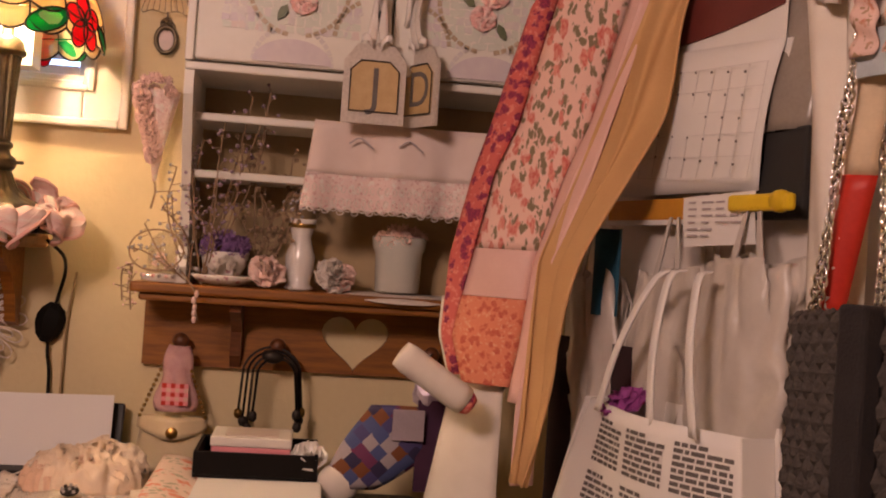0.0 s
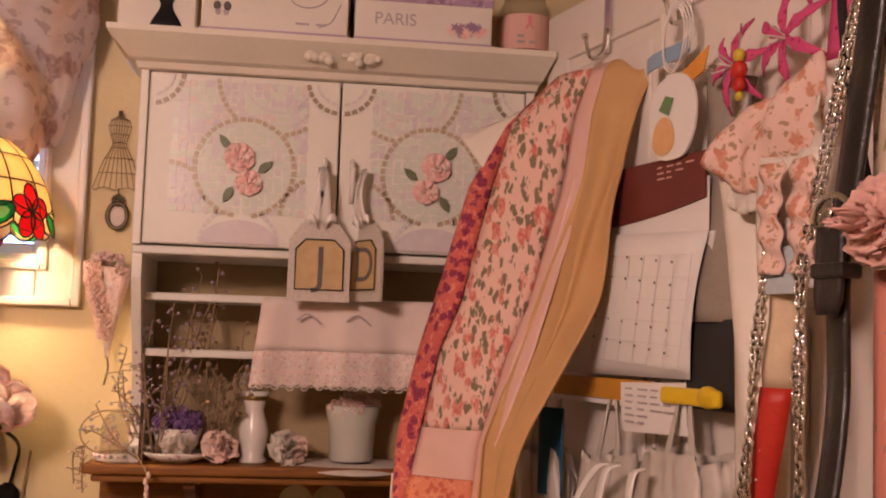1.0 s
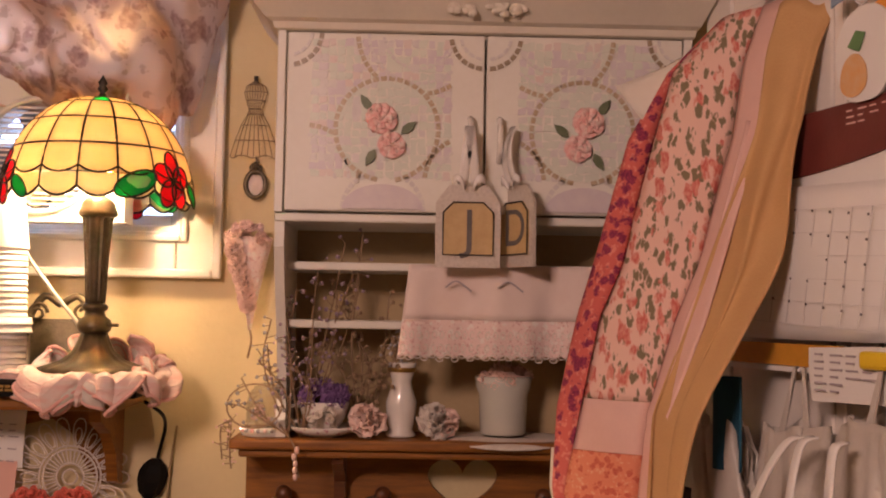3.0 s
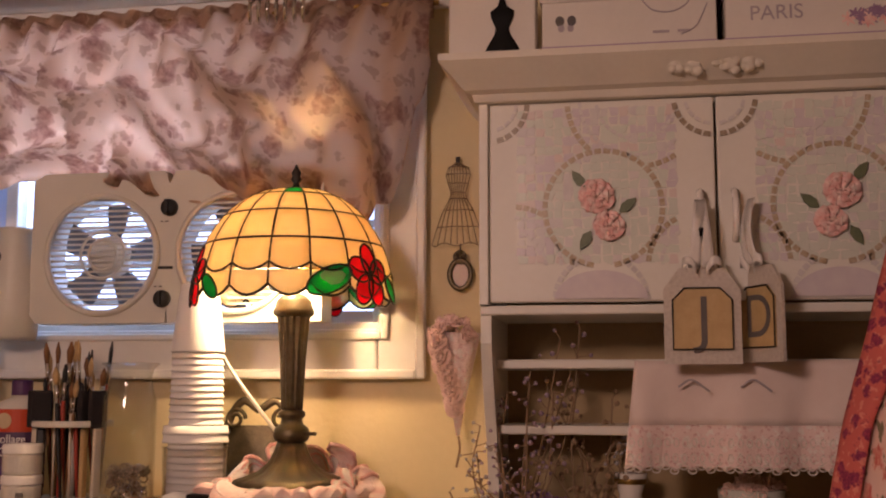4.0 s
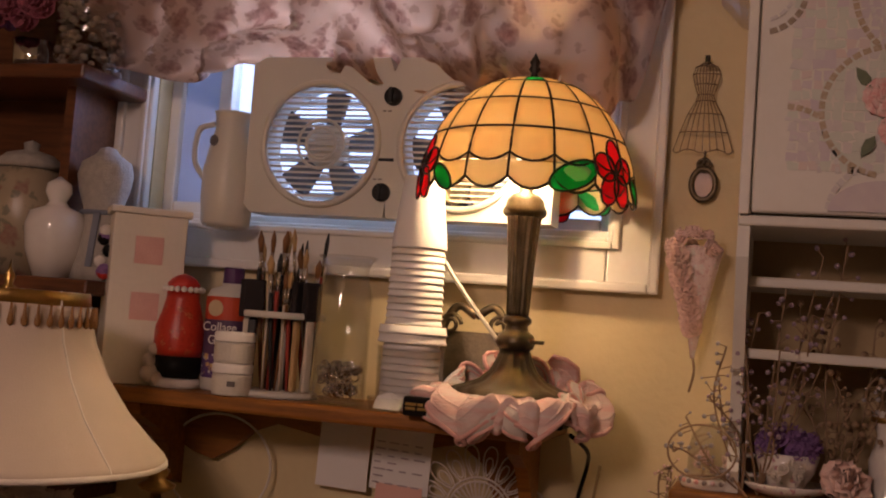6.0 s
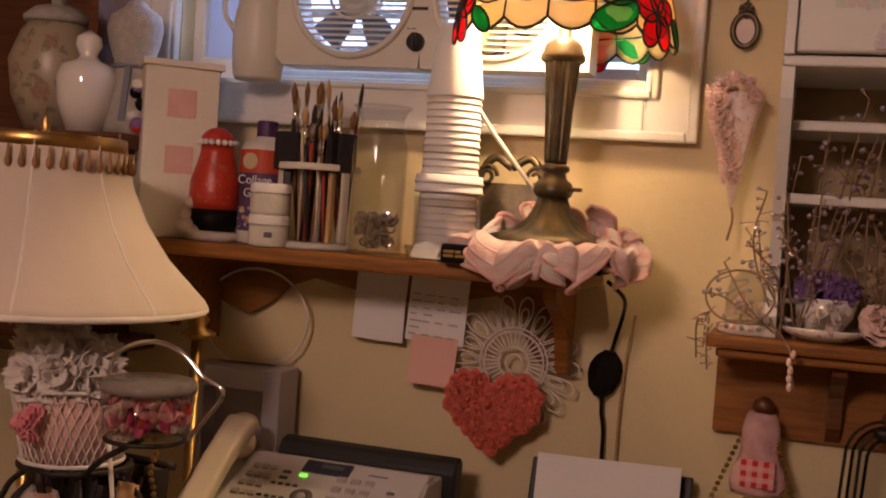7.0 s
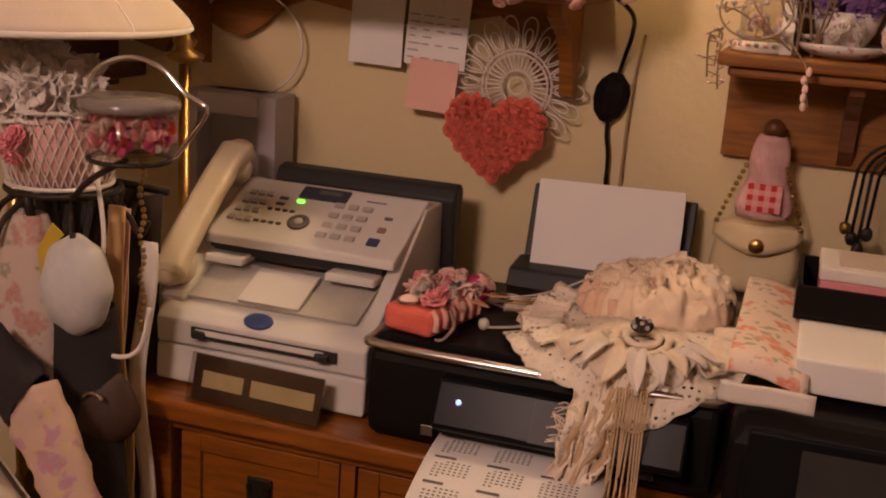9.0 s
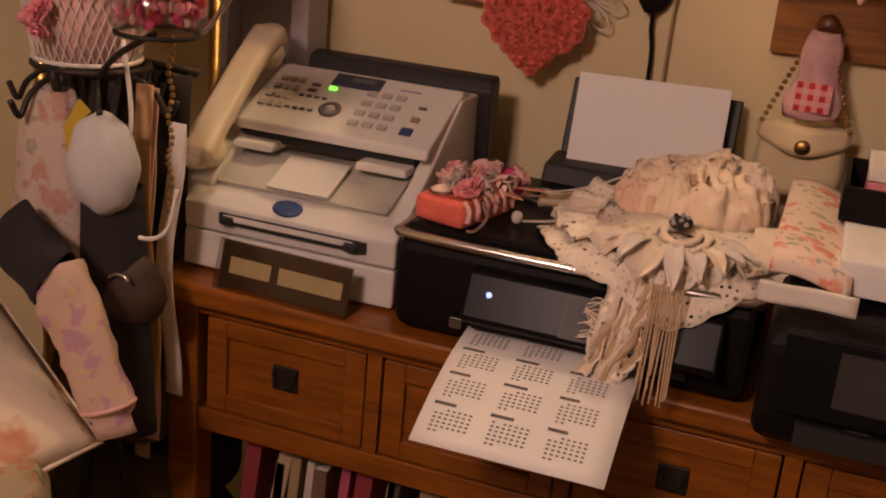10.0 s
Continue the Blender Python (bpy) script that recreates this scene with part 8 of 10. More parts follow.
    part("saucer", lathe([(0.0, 0.0), (0.030, 0.0), (0.050, 0.008), (0.060, 0.016), (0.059, 0.019), (0.048, 0.012), (0.0, 0.006)], 36, lambda a, i: 1 + (0.02 * math.cos(12 * a) if i in (3, 4) else 0)), M_CHINT, t, smooth=True)
    part("cup", lathe([(0.0, 0.008), (0.020, 0.008), (0.024, 0.014), (0.038, 0.035), (0.044, 0.060), (0.042, 0.060), (0.036, 0.036), (0.0, 0.018)], 36), M_CHINT, t, smooth=True)
    part("cup_handle", tube(curve_pts([(-0.040, -0.008, 0.052), (-0.060, -0.014, 0.050), (-0.056, -0.012, 0.028), (-0.034, -0.006, 0.026)], 6), 0.0036, 8), M_CHINT, t, smooth=True)
    petal_bunch(t, (0, 0, 0.066), 0.034, 26, PURPLE, 21, 5, 0.6)
    petal_bunch(t, (0.002, -0.040, 0.034), 0.020, 9, LACE, 22, 5)
    # white vase
    v = thing("bud_vase", "slim white porcelain bud vase with silver sprigs", "vase", (0.405, -0.092, z))
    part("vase", lathe([(0.0, 0.0), (0.024, 0.0), (0.027, 0.004), (0.020, 0.012), (0.026, 0.040), (0.027, 0.060), (0.020, 0.082), (0.017, 0.095), (0.022, 0.112), (0.026, 0.128), (0.024, 0.128), (0.015, 0.096), (0.0, 0.080)], 36), PORCELAIN, v, smooth=True)
    part("gilt_band", lathe([(0.0235, 0.112), (0.0250, 0.113), (0.0262, 0.119), (0.0255, 0.120)], 36), GOLD, v, "thin gilt band", smooth=True)
    sprig(v, (0, 0, 0.10), ((-0.012, -0.01, 0.185), (0.004, -0.014, 0.195), (0.018, -0.01, 0.18), (0.010, 0.0, 0.165)), 31, CRYSTAL, 0.0045, beads=8)
    # rose heads on both sides
    for k, x in enumerate((0.348, 0.463, 0.484)):
        r = thing("fabric_rose", "pale shell-pink fabric rose lying on the shelf", "artificial flower", (x, -0.125, z + 0.028), group="fabric roses on the shelf")
        random.seed(40 + k)
        part("petal_ruffle", rosette(0.030 if k < 2 else 0.022, 7, 4, 0.8, 0.40), (SHELLPINK, LACE, SHELLPINK)[k], r, smooth=True, at=pose(0, 0, 0, -25, k * 40, 10 - 12 * k))
        part("calyx", ball(0.016, (0, 0.010, -0.012), seg=10), BLUSH, r, smooth=True)
    # ceramic pot on a lace mat
    p = thing("cache_pot", "pale celadon ceramic pot with a pink rim", "pot", (0.583, -0.090, z + 0.006))
    part("pot", lathe([(0.0, 0.0), (0.036, 0.0), (0.040, 0.004), (0.043, 0.070), (0.048, 0.082), (0.050, 0.100), (0.047, 0.102), (0.044, 0.084), (0.038, 0.010), (0.0, 0.008)], 40), surface("celadon", (0.56, 0.57, 0.51), (0.62, 0.60, 0.53), rough=0.2, size=16, coat=0.4), p, smooth=True)
    petal_bunch(p, (0, -0.005, 0.098), 0.036, 12, SHELLPINK, 50, 6, 0.35)
    m = thing("lace_mat", "white scalloped lace mat under the pot", "doily", (0.590, -0.100, z))
    part("mat", cloth(lambda u, v: ((0.030 + 0.080 * v) * (1 + 0.05 * v * math.cos(16 * 2 * math.pi * u)) * math.cos(2 * math.pi * u), 0.72 * (0.030 + 0.080 * v) * math.sin(2 * math.pi * u), 0.003 - 0.014 * v * v * max(0, -math.sin(2 * math.pi * u))), 96, 6, 0.002, True), LACE, m, smooth=True)
    # lace towel pinned to the shelf edge
    w = thing("lace_towel", "white linen towel with a pink crocheted lace hem", "towel", (0.560, -0.200, 1.545))

    def drape(u, v):
        x = -0.145 + 0.31 * u - 0.014 * (1 - v) * (1 - u) * 1.2
        sc = 0.007 * abs(math.sin(u * 44)) if v < 0.02 else 0
        return (x, -0.020 - 0.010 * math.sin(13 * u + 1) * (1 - 0.6 * v) - 0.004 * math.sin(31 * u) * (1 - v), 0.155 * v + sc)
    part("linen", cloth(lambda u, v: drape(u, 0.42 + 0.58 * v), 60, 8, 0.002), surface("blush_linen", (0.80, 0.68, 0.63), (0.72, 0.58, 0.53), rough=0.9, size=25, fine=600, bump=0.4), w, smooth=True)
    part("lace_band", cloth(lambda u, v: drape(u, 0.42 * v), 90, 8, 0.002), M_LACEPINK, w, "pink and white crocheted lace band", smooth=True)
    for k in range(26):
        q = drape((k + 0.5) / 26, 0.0)
        part("scallop", tube([(q[0] + 0.0058 * math.cos(a), q[1] - 0.001, q[2] + 0.004 * math.sin(a)) for a in np.linspace(0, 2 * math.pi, 12, endpoint=False)], 0.0012, 4, True), LACE, w)
        for r in range(2):
            q = drape((k + 0.5) / 26, 0.12 + 0.14 * r)
            part("eyelet", tube([(q[0] + 0.0036 * math.cos(a), q[1] - 0.002, q[2] + 0.006 * math.sin(a)) for a in np.linspace(0, 2 * math.pi, 10, endpoint=False)], 0.0010, 4, True), LACE, w)
    for k in range(2):
        x = -0.085 + 0.085 * k
        part("embroidery", tube(curve_pts([(x, -0.033, 0.118), (x + 0.018, -0.034, 0.128), (x + 0.042, -0.032, 0.112)], 6), 0.0016, 5), GREYPRINT, w)
    # ivory evening bag on a bead chain, with a pink gingham pouch
    e = thing("evening_bag", "ivory satin evening bag with a gold clasp and bead chain", "handbag", (0.196, -0.052, 1.062))
    part("bag_body", cloth(lambda u, v: ((u - 0.5) * (0.108 + 0.014 * math.sin(math.pi * v)), -0.016 * math.sin(math.pi * u) - 0.004 * math.sin(9 * u), 0.080 * v), 14, 8, 0.004), M_IVSATIN, e, smooth=True)
    part("bag_back", box(-0.056, 0.056, 0.004, 0.030, 0.002, 0.098, 0.010), M_IVSATIN, e)
    part("flap", cloth(lambda u, v: ((u - 0.5) * 0.124, -0.022 * math.sin(math.pi * u) - 0.004 - 0.004 * (1 - v), 0.100 - 0.040 * (1 - v) * (0.55 + 0.45 * math.sin(math.pi * u))), 14, 5, 0.003), M_IVSATIN, e, smooth=True)
    part("clasp", lathe([(0.011, 0), (0.011, 0.003), (0.008, 0.006), (0.0, 0.006)], 18), GOLD, e, "round gold clasp", at=pose(0.002, -0.028, 0.072, 90, 0, 0), smooth=True)
    bd = bmesh.new()
    for sgn in (-1, 1):
        for k in range(15):
            f = k / 14
            add(bd, ball(0.0038, (sgn * (0.058 * (1 - f) + 0.010 * f), -0.012 + 0.008 * f, 0.100 + 0.128 * f), seg=7))
    part("bead_chain", bd, GOLD, e, "gold bead chain", smooth=True)["kind"] = "stuff"
    g = thing("gingham_pouch", "small pink felt pouch with a red gingham pocket", "pouch", (0.200, -0.060, 1.172))
    part("felt", cloth(lambda u, v: ((u - 0.5) * (0.068 - 0.036 * v * v) * (1 + 0.16 * math.sin(9 * v)), -0.014 * math.sin(math.pi * u) - 0.006 * math.sin(11 * v + 4 * u), 0.118 * v), 12, 16, 0.006), surface("mauve_felt", (0.56, 0.30, 0.30), (0.66, 0.42, 0.40), rough=0.95, size=60, bump=0.8), g, smooth=True)
    for i in range(6):
        for j in range(5):
            part("check", box(-0.024 + i * 0.0078, -0.0162 + i * 0.0078, -0.0225, -0.017, 0.012 + j * 0.0078, 0.0198 + j * 0.0078), (RED, PINK, PINK, BLUSH)[(i % 2) * 2 + j % 2], g)
    # dark handles of an evening bag on the next peg, its body left out
    k = thing("bag_handles", "dark beaded bag handles with jewelled ends hanging from a peg", "jewellery", (0.368, -0.062, 1.292))
    for i in range(4):
        w, drop = 0.052 - 0.006 * i, 0.105 + 0.012 * (i % 3)
        arc = [(w * math.cos(a) + 0.003 * i, -0.009 * i - 0.004 * math.sin(3 * a), w * 0.95 * math.sin(a) - 0.045) for a in np.linspace(0, math.pi, 16)]
        legs = [(w + 0.006 + 0.003 * i, -0.009 * i, -drop)] + arc + [(-w - 0.004 + 0.003 * i, -0.009 * i, -drop - 0.006)]
        hd = part("strand", tube(curve_pts(legs, 3), 0.0024, 6), BLACKP if i % 2 else IRON, k, smooth=True)
        for end in (legs[0], legs[-1]):
            part("jewelled_end", ball(0.0085, (end[0], end[1], end[2] - 0.008), (1, 0.7, 1.2), 10, 0.25, 90), IRON if i % 4 else GOLD, hd, smooth=True)
    part("clasp", ball(0.017, (0.0, -0.020, -0.010), (1.2, 0.6, 0.7), 12, 0.2, 70), IRON, k, "dark jewelled clasp", smooth=True)


M_CHINT = floral("rose_china", (0.78, 0.73, 0.68), ((0.62, 0.32, 0.28), (0.44, 0.28, 0.40)), (0.45, 0.48, 0.34), size=55, cover=0.26, rough=0.12, bump=0.0, leafy=0.15)
M_LACEPINK = floral("pink_lace", (0.80, 0.62, 0.58), ((0.84, 0.76, 0.70), (0.80, 0.70, 0.66)), (0.66, 0.42, 0.40), size=80, cover=0.34, leafy=0.3, bump=0.8)
M_IVSATIN = surface("ivory_satin", (0.76, 0.62, 0.38), (0.66, 0.52, 0.30), rough=0.42, size=30, fine=300, sheen=0.2)
build_peg_shelf_things()

# ---- on the printers ----
PT = TABLE + 0.1425


def build_hat():
    """A crocheted cream hat heaped with ragged lace flowers, its fringe hanging over the printer."""
    h = thing("lace_hat", "cream crocheted doily heaped with ragged lace flowers and a long fringe", "hat", (0.075, -0.335, PT + 0.001))

    def brim(u, v):
        a = 2 * math.pi * u
        r = (0.02 + 0.140 * v) * (1 + 0.018 * abs(math.sin(17 * a)) * v * v)
        edge = max(0.0, r * -math.sin(a) - 0.112)
        z = 0.030 * (1 - v) + 0.008 + 0.012 * math.sin(3 * a + 1) * v + 0.010 * math.sin(7 * a + 2) * v * v
        z -= 1.0 * edge
        return (r * 1.02 * math.cos(a), r * math.sin(a) * 0.96, z)
    part("brim", cloth(brim, 180, 16, 0.003, True), EYELET, h, "cream lace pierced with rows of eyelets", smooth=True)
    for k in range(9):
        a0 = 2 * math.pi * k / 9 + 0.35

        def flounce(u, v, a0=a0):
            a = a0 + (u - 0.5) * 0.85
            p = brim((a / (2 * math.pi)) % 1.0, 0.52 + 0.34 * v)
            return (p[0], p[1], p[2] + 0.006 + 0.012 * v * math.sin(9 * u + a0) ** 2 + 0.004 * math.sin(23 * u))
        part("flounce", cloth(flounce, 18, 6, 0.0025), EYELET if k % 2 else CREAM, h, smooth=True)
    for r in (0.020, 0.032, 0.044, 0.056):
        part("crochet_ring", tube([(0.018 + (r + 0.0012 * math.sin(13 * a)) * math.cos(a), -0.072 + r * 0.8 * math.sin(a), 0.043 - r * 0.2 - 0.02 * max(0, -math.sin(a)) * r / 0.056) for a in np.linspace(0, 2 * math.pi, 60, endpoint=False)], 0.0046, 6, True), CREAM, h, smooth=True)
    rng = random.Random(77)
    for n, (mx, my, mr, mh, m) in enumerate(((0.020, 0.060, 0.088, 0.062, M_CHIFFON), (-0.030, 0.045, 0.052, 0.040, M_PEACH), (0.052, 0.078, 0.058, 0.066, CREAM))):
        def heap(u, v, mx=mx, my=my, mr=mr, mh=mh, n=n):
            # crumpled chiffon: ridged noise at two scales over a low dome
            a = 2 * math.pi * u
            r = mr * math.sin(math.pi / 2 * v) ** 0.8
            p = Vector((r * math.cos(a), r * math.sin(a) * 0.85, n * 3.0))
            big = 0.5 - abs(noise.noise(p * 44))
            fine = 0.5 - abs(noise.noise(p * 120 + Vector((3, 1, 7))))
            lift = mh * math.cos(math.pi / 2 * v) ** 0.7 + 0.024 * big + 0.014 * fine
            return (mx + p.x * (1 + 0.35 * (big - 0.3)), my + p.y * (1 + 0.35 * (big - 0.3)), 0.018 + lift)
        part("chiffon_heap", cloth(heap, 130, 34, 0.0025, True), m, h, "crumpled cream chiffon", smooth=True)
    for k in range(18):
        random.seed(100 + k)
        a = rng.uniform(0, 2 * math.pi)
        r = 0.074 * math.sqrt(rng.random())
        x, y = 0.012 + r * math.cos(a) * 1.15, 0.055 + 0.062 * math.sin(a) * (r / 0.074)
        zz = 0.046 + 0.044 * (1 - (r / 0.074) ** 2) * rng.uniform(0.6, 1.0)
        part("lace_flower", rosette(rng.uniform(0.016, 0.026), 6, 3, 0.7, 0.5, 1.0), (CREAM, M_CHIFFON, CREAM, M_PEACH, M_CHIFFON)[k % 5], h, smooth=True, at=pose(x, y, zz, rng.uniform(-85, -30), rng.uniform(0, 360), rng.uniform(-60, 60)))
    for k in range(9):
        a = radians(-168 + 19.5 * k + rng.uniform(-4, 4))
        bend = rng.uniform(-0.008, 0.008)
        reach = rng.uniform(0.036, 0.048)

        def leaf(u, v, a=a, bend=bend, reach=reach):
            # pointed leaf of folded cloth with a curled tip, set round the crocheted rosette
            w = 0.0125 * (math.sin(math.pi * min(1.0, 0.18 + 0.82 * v)) ** 0.8) * (1 - 0.3 * v)
            d = 0.050 + reach * v
            sd = (u - 0.5) * 2 * w + bend * v * v
            x, y = 0.018 + d * math.cos(a) - sd * math.sin(a), -0.072 + 0.92 * d * math.sin(a) + sd * math.cos(a)
            drop = 0.032 - 0.006 * v - 0.75 * max(0.0, -y - 0.125) + 0.005 * abs(2 * u - 1) + 0.005 * math.sin(3 * v + 9 * bend / 0.008)
            return (x, y, drop)
        part("cloth_leaf", cloth(leaf, 7, 10, 0.0025), LACE if k % 3 else CREAM, h, smooth=True)
    br = part("brooch", lathe([(0.013, 0), (0.014, 0.002), (0.010, 0.004), (0.0, 0.005)], 20), IRON, h, "dark jewelled brooch", at=pose(0.016, -0.072, 0.050, 20, 0, 0), smooth=True)
    for k in range(9):
        a = 2 * math.pi * k / 8
        part("stone", ball(0.0030, ((0.0105 if k < 8 else 0) * math.cos(a), (0.0105 if k < 8 else 0) * math.sin(a), 0.005), seg=8), CRYSTAL if k % 3 else IRON, br)
    # what hangs over the printer's edge: torn lace strips, straight threads and frayed wisps
    for k in range(9):
        x = -0.030 + 0.0055 * k + rng.uniform(-0.003, 0.003)
        L = rng.uniform(0.15, 0.21) * (1 - 0.45 * max(0, k - 4) / 5)
        w = rng.uniform(0.007, 0.013)

        def strip(u, v, x=x, L=L, w=w, k=k):
            n1 = noise.noise(Vector((k * 3.1, v * 5, 0.4)))
            n2 = noise.noise(Vector((k * 2.3, v * 16, u * 3)))
            ww = w * (0.9 + 0.5 * n2) * (1 - 0.25 * v)
            over = min(1.0, v * 5)
            return (x - 0.030 * v + 0.012 * n1 + (u - 0.5) * 2 * ww, -0.118 - 0.048 * over + 0.006 * n1 + 0.006 * math.sin(5 * u + 9 * v + k), 0.012 - 0.020 * over - L * v)
        part("lace_strip", cloth(strip, 6, 30, 0.0014), (CREAM, EYELET, M_SANDLACE)[k % 3], h, smooth=True)
    for k in range(11):
        x = 0.006 + 0.0034 * k
        L = rng.uniform(0.07, 0.115)
        part("thread", tube([(x, -0.150, 0.0), (x + 0.001, -0.166, -0.03), (x + rng.uniform(-0.003, 0.003), -0.168, -0.03 - L)], 0.0012, 5), M_SANDLACE, h)
    for k in range(22):
        z = -0.03 - 0.055 * rng.random()
        x = -0.030 - 0.1 * (-z)
        pts = [(x, -0.166, z), (x - rng.uniform(0.006, 0.018), -0.170, z + rng.uniform(-0.004, 0.012)), (x - rng.uniform(0.016, 0.034), -0.166, z + rng.uniform(-0.014, 0.016))]
        part("wisp", tube(curve_pts(pts, 4), 0.0006, 4), CREAM, h)
    f = thing("quill_bundle", "bundle of pale feathers and ribbon ends lying on the printer", "feathers", (-0.045, -0.265, PT + 0.002), turn=28)
    for k in range(7):
        def plume(u, v, k=k):
            w = 0.010 * math.sin(math.pi * (0.06 + 0.9 * v))
            t = radians(5 * (k - 3))
            d = -0.070 + (0.15 + 0.01 * (k % 3)) * v
            return (d * math.cos(t), d * math.sin(t) + 0.004 * (k - 3) + (u - 0.5) * 2 * w, 0.005 + 0.0032 * k + 0.030 * v * v + 0.003 * math.cos(3 * u))
        part("feather", cloth(plume, 4, 12, 0.0016), (M_SANDLACE, CREAM, LINEN, TAN)[k % 4], f, smooth=True)
    for x in (0.0, -0.02):
        part("card_tag", slab(disc_loop(-0.060, 0, 0.020, 20), 0.002), LINEN, f, at=pose(0.01 + x, 0.06, 0.004, 90, 0, 0))


def pierced(name, a, b, size=170.0, hole=0.27):
    """Lace cloth: small round eyelets go through it."""
    m = surface(name, a, b, rough=0.95, size=60, fine=420, bump=0.8)
    n, l = m.node_tree.nodes, m.node_tree.links
    co, vo, r = n.new("ShaderNodeTexCoord"), n.new("ShaderNodeTexVoronoi"), n.new("ShaderNodeMapRange")
    vo.inputs["Scale"].default_value, vo.inputs["Randomness"].default_value = size, 0.45
    l.new(co.outputs["Object"], vo.inputs[0])
    r.inputs[1].default_value, r.inputs[2].default_value = hole, hole + 0.04
    l.new(vo.outputs["Distance"], r.inputs[0])
    l.new(r.outputs[0], n["Principled BSDF"].inputs["Alpha"])
    return m


EYELET = pierced("eyelet_lace", (0.90, 0.82, 0.70), (0.80, 0.68, 0.54), 120.0, 0.30)
M_CHIFFON = surface("cream_chiffon", (0.90, 0.76, 0.58), (0.80, 0.62, 0.44), rough=0.95, size=50, fine=300, bump=0.6)
M_PEACH = surface("peach_chiffon", (0.84, 0.60, 0.44), (0.70, 0.46, 0.31), rough=0.95, size=60, fine=300, bump=0.7)
M_SANDLACE = surface("sand_lace", (0.66, 0.48, 0.30), (0.50, 0.34, 0.20), rough=0.95, size=70, fine=380, bump=0.9)
build_hat()


def build_phone_case():
    c = thing("phone_case", "coral decorated phone case with paste gems and ribbon flowers", "phone case", (-0.180, -0.375, PT + 0.001), turn=-14)
    part("case", box(-0.037, 0.037, -0.062, 0.062, 0.0, 0.034, 0.010, 3), surface("coral_case", (0.76, 0.17, 0.12), (0.64, 0.11, 0.08), rough=0.4, size=30), c, smooth=False)
    for k in range(6):
        part("drip", tube(curve_pts([(0.030, -0.05 + 0.02 * k, 0.034), (0.039, -0.052 + 0.02 * k, 0.024), (0.039, -0.054 + 0.02 * k, 0.010)], 4), 0.004, 6), BLUSH, c, smooth=True)
    rng = random.Random(6)
    for k in range(20):
        random.seed(200 + k)
        part("ribbon_flower", rosette(rng.uniform(0.010, 0.018), 6, 3, 0.8, 0.2), (PINK, SHELLPINK, GLITTER, BLUSH)[k % 4], c, smooth=True, at=pose(rng.uniform(-0.034, 0.034), -0.035 + 0.0062 * k, 0.036 + rng.uniform(0, 0.012), rng.uniform(-80, -50), rng.uniform(0, 360), rng.uniform(-40, 40)))
    part("cabochon", ball(0.012, (-0.012, -0.040, 0.038), (1, 1, 0.5), 14), SHELLPINK, c, smooth=True)
    part("gem_ring", tube([(-0.012 + 0.015 * math.cos(a), -0.040 + 0.015 * math.sin(a), 0.037) for a in np.linspace(0, 2 * math.pi, 18, endpoint=False)], 0.0022, 5, True), CHROME, c)
    part("charm", tube(curve_pts([(0.036, -0.02, 0.03), (0.050, -0.03, 0.014), (0.052, -0.055, 0.004), (0.046, -0.066, 0.004)], 6), 0.003, 6), CHROME, c, smooth=True)
    part("pompom", ball(0.020, (0.004, 0.098, 0.026), seg=14, rough=0.25), HOTPINK, c, "hot pink pompom", smooth=True)
    for s in (-1, 1):
        part("felt_leaf", slab([(0.0, 0.0), (0.020, 0.012), (0.040, 0.0), (0.020, -0.010)], 0.002), surface("peach_felt", (0.70, 0.34, 0.22), None, 0.9), c, at=pose(0.030, 0.052 + 0.014 * s, 0.030, 80, 0, 20 * s))
    k = thing("earbud_cord", "white earphone cord curling on the printer lid", "cord", (-0.10, -0.32, PT + 0.003))
    part("cable", tube(curve_pts([(-0.01, -0.05, 0.002), (0.03, -0.02, 0.002), (0.02, 0.03, 0.002), (-0.04, 0.06, 0.002), (0.0, 0.09, 0.002), (0.07, 0.08, 0.002)], 6), 0.0018, 6), OFFWHITE, k, smooth=True)
    part("earbud", ball(0.0075, (-0.012, -0.052, 0.007), (1, 1, 1.1), 12), OFFWHITE, k, smooth=True)


build_phone_case()


def patchwork(name):
    """Printed diamonds in violet, blue, plum, rust and white."""
    m = surface(name, (0.1, 0.1, 0.3), None, rough=0.8)
    n, l = m.node_tree.nodes, m.node_tree.links
    co, mp, vo, rp = n.new("ShaderNodeTexCoord"), n.new("ShaderNodeMapping"), n.new("ShaderNodeTexVoronoi"), n.new("ShaderNodeValToRGB")
    mp.inputs["Rotation"].default_value = (0, radians(45), 0)
    mp.inputs["Scale"].default_value = (48, 10, 48)
    vo.distance, vo.inputs["Scale"].default_value, vo.inputs["Randomness"].default_value = 'CHEBYCHEV', 1.0, 0.25
    l.new(co.outputs["Object"], mp.inputs[0])
    l.new(mp.outputs[0], vo.inputs[0])
    l.new(vo.outputs["Color"], rp.inputs[0])
    rp.color_ramp.interpolation = 'CONSTANT'
    hues = ((0.06, 0.05, 0.15), (0.06, 0.08, 0.20), (0.14, 0.03, 0.09), (0.18, 0.06, 0.02), (0.03, 0.025, 0.07), (0.34, 0.30, 0.32))
    for k, c in enumerate(hues):
        e = rp.color_ramp.elements[k] if k < 2 else rp.color_ramp.elements.new(0.9)
        e.position, e.color = 0.25 + 0.10 * k, (*c, 1)
    l.new(rp.outputs[0], n["Principled BSDF"].inputs["Base Color"])
    return m


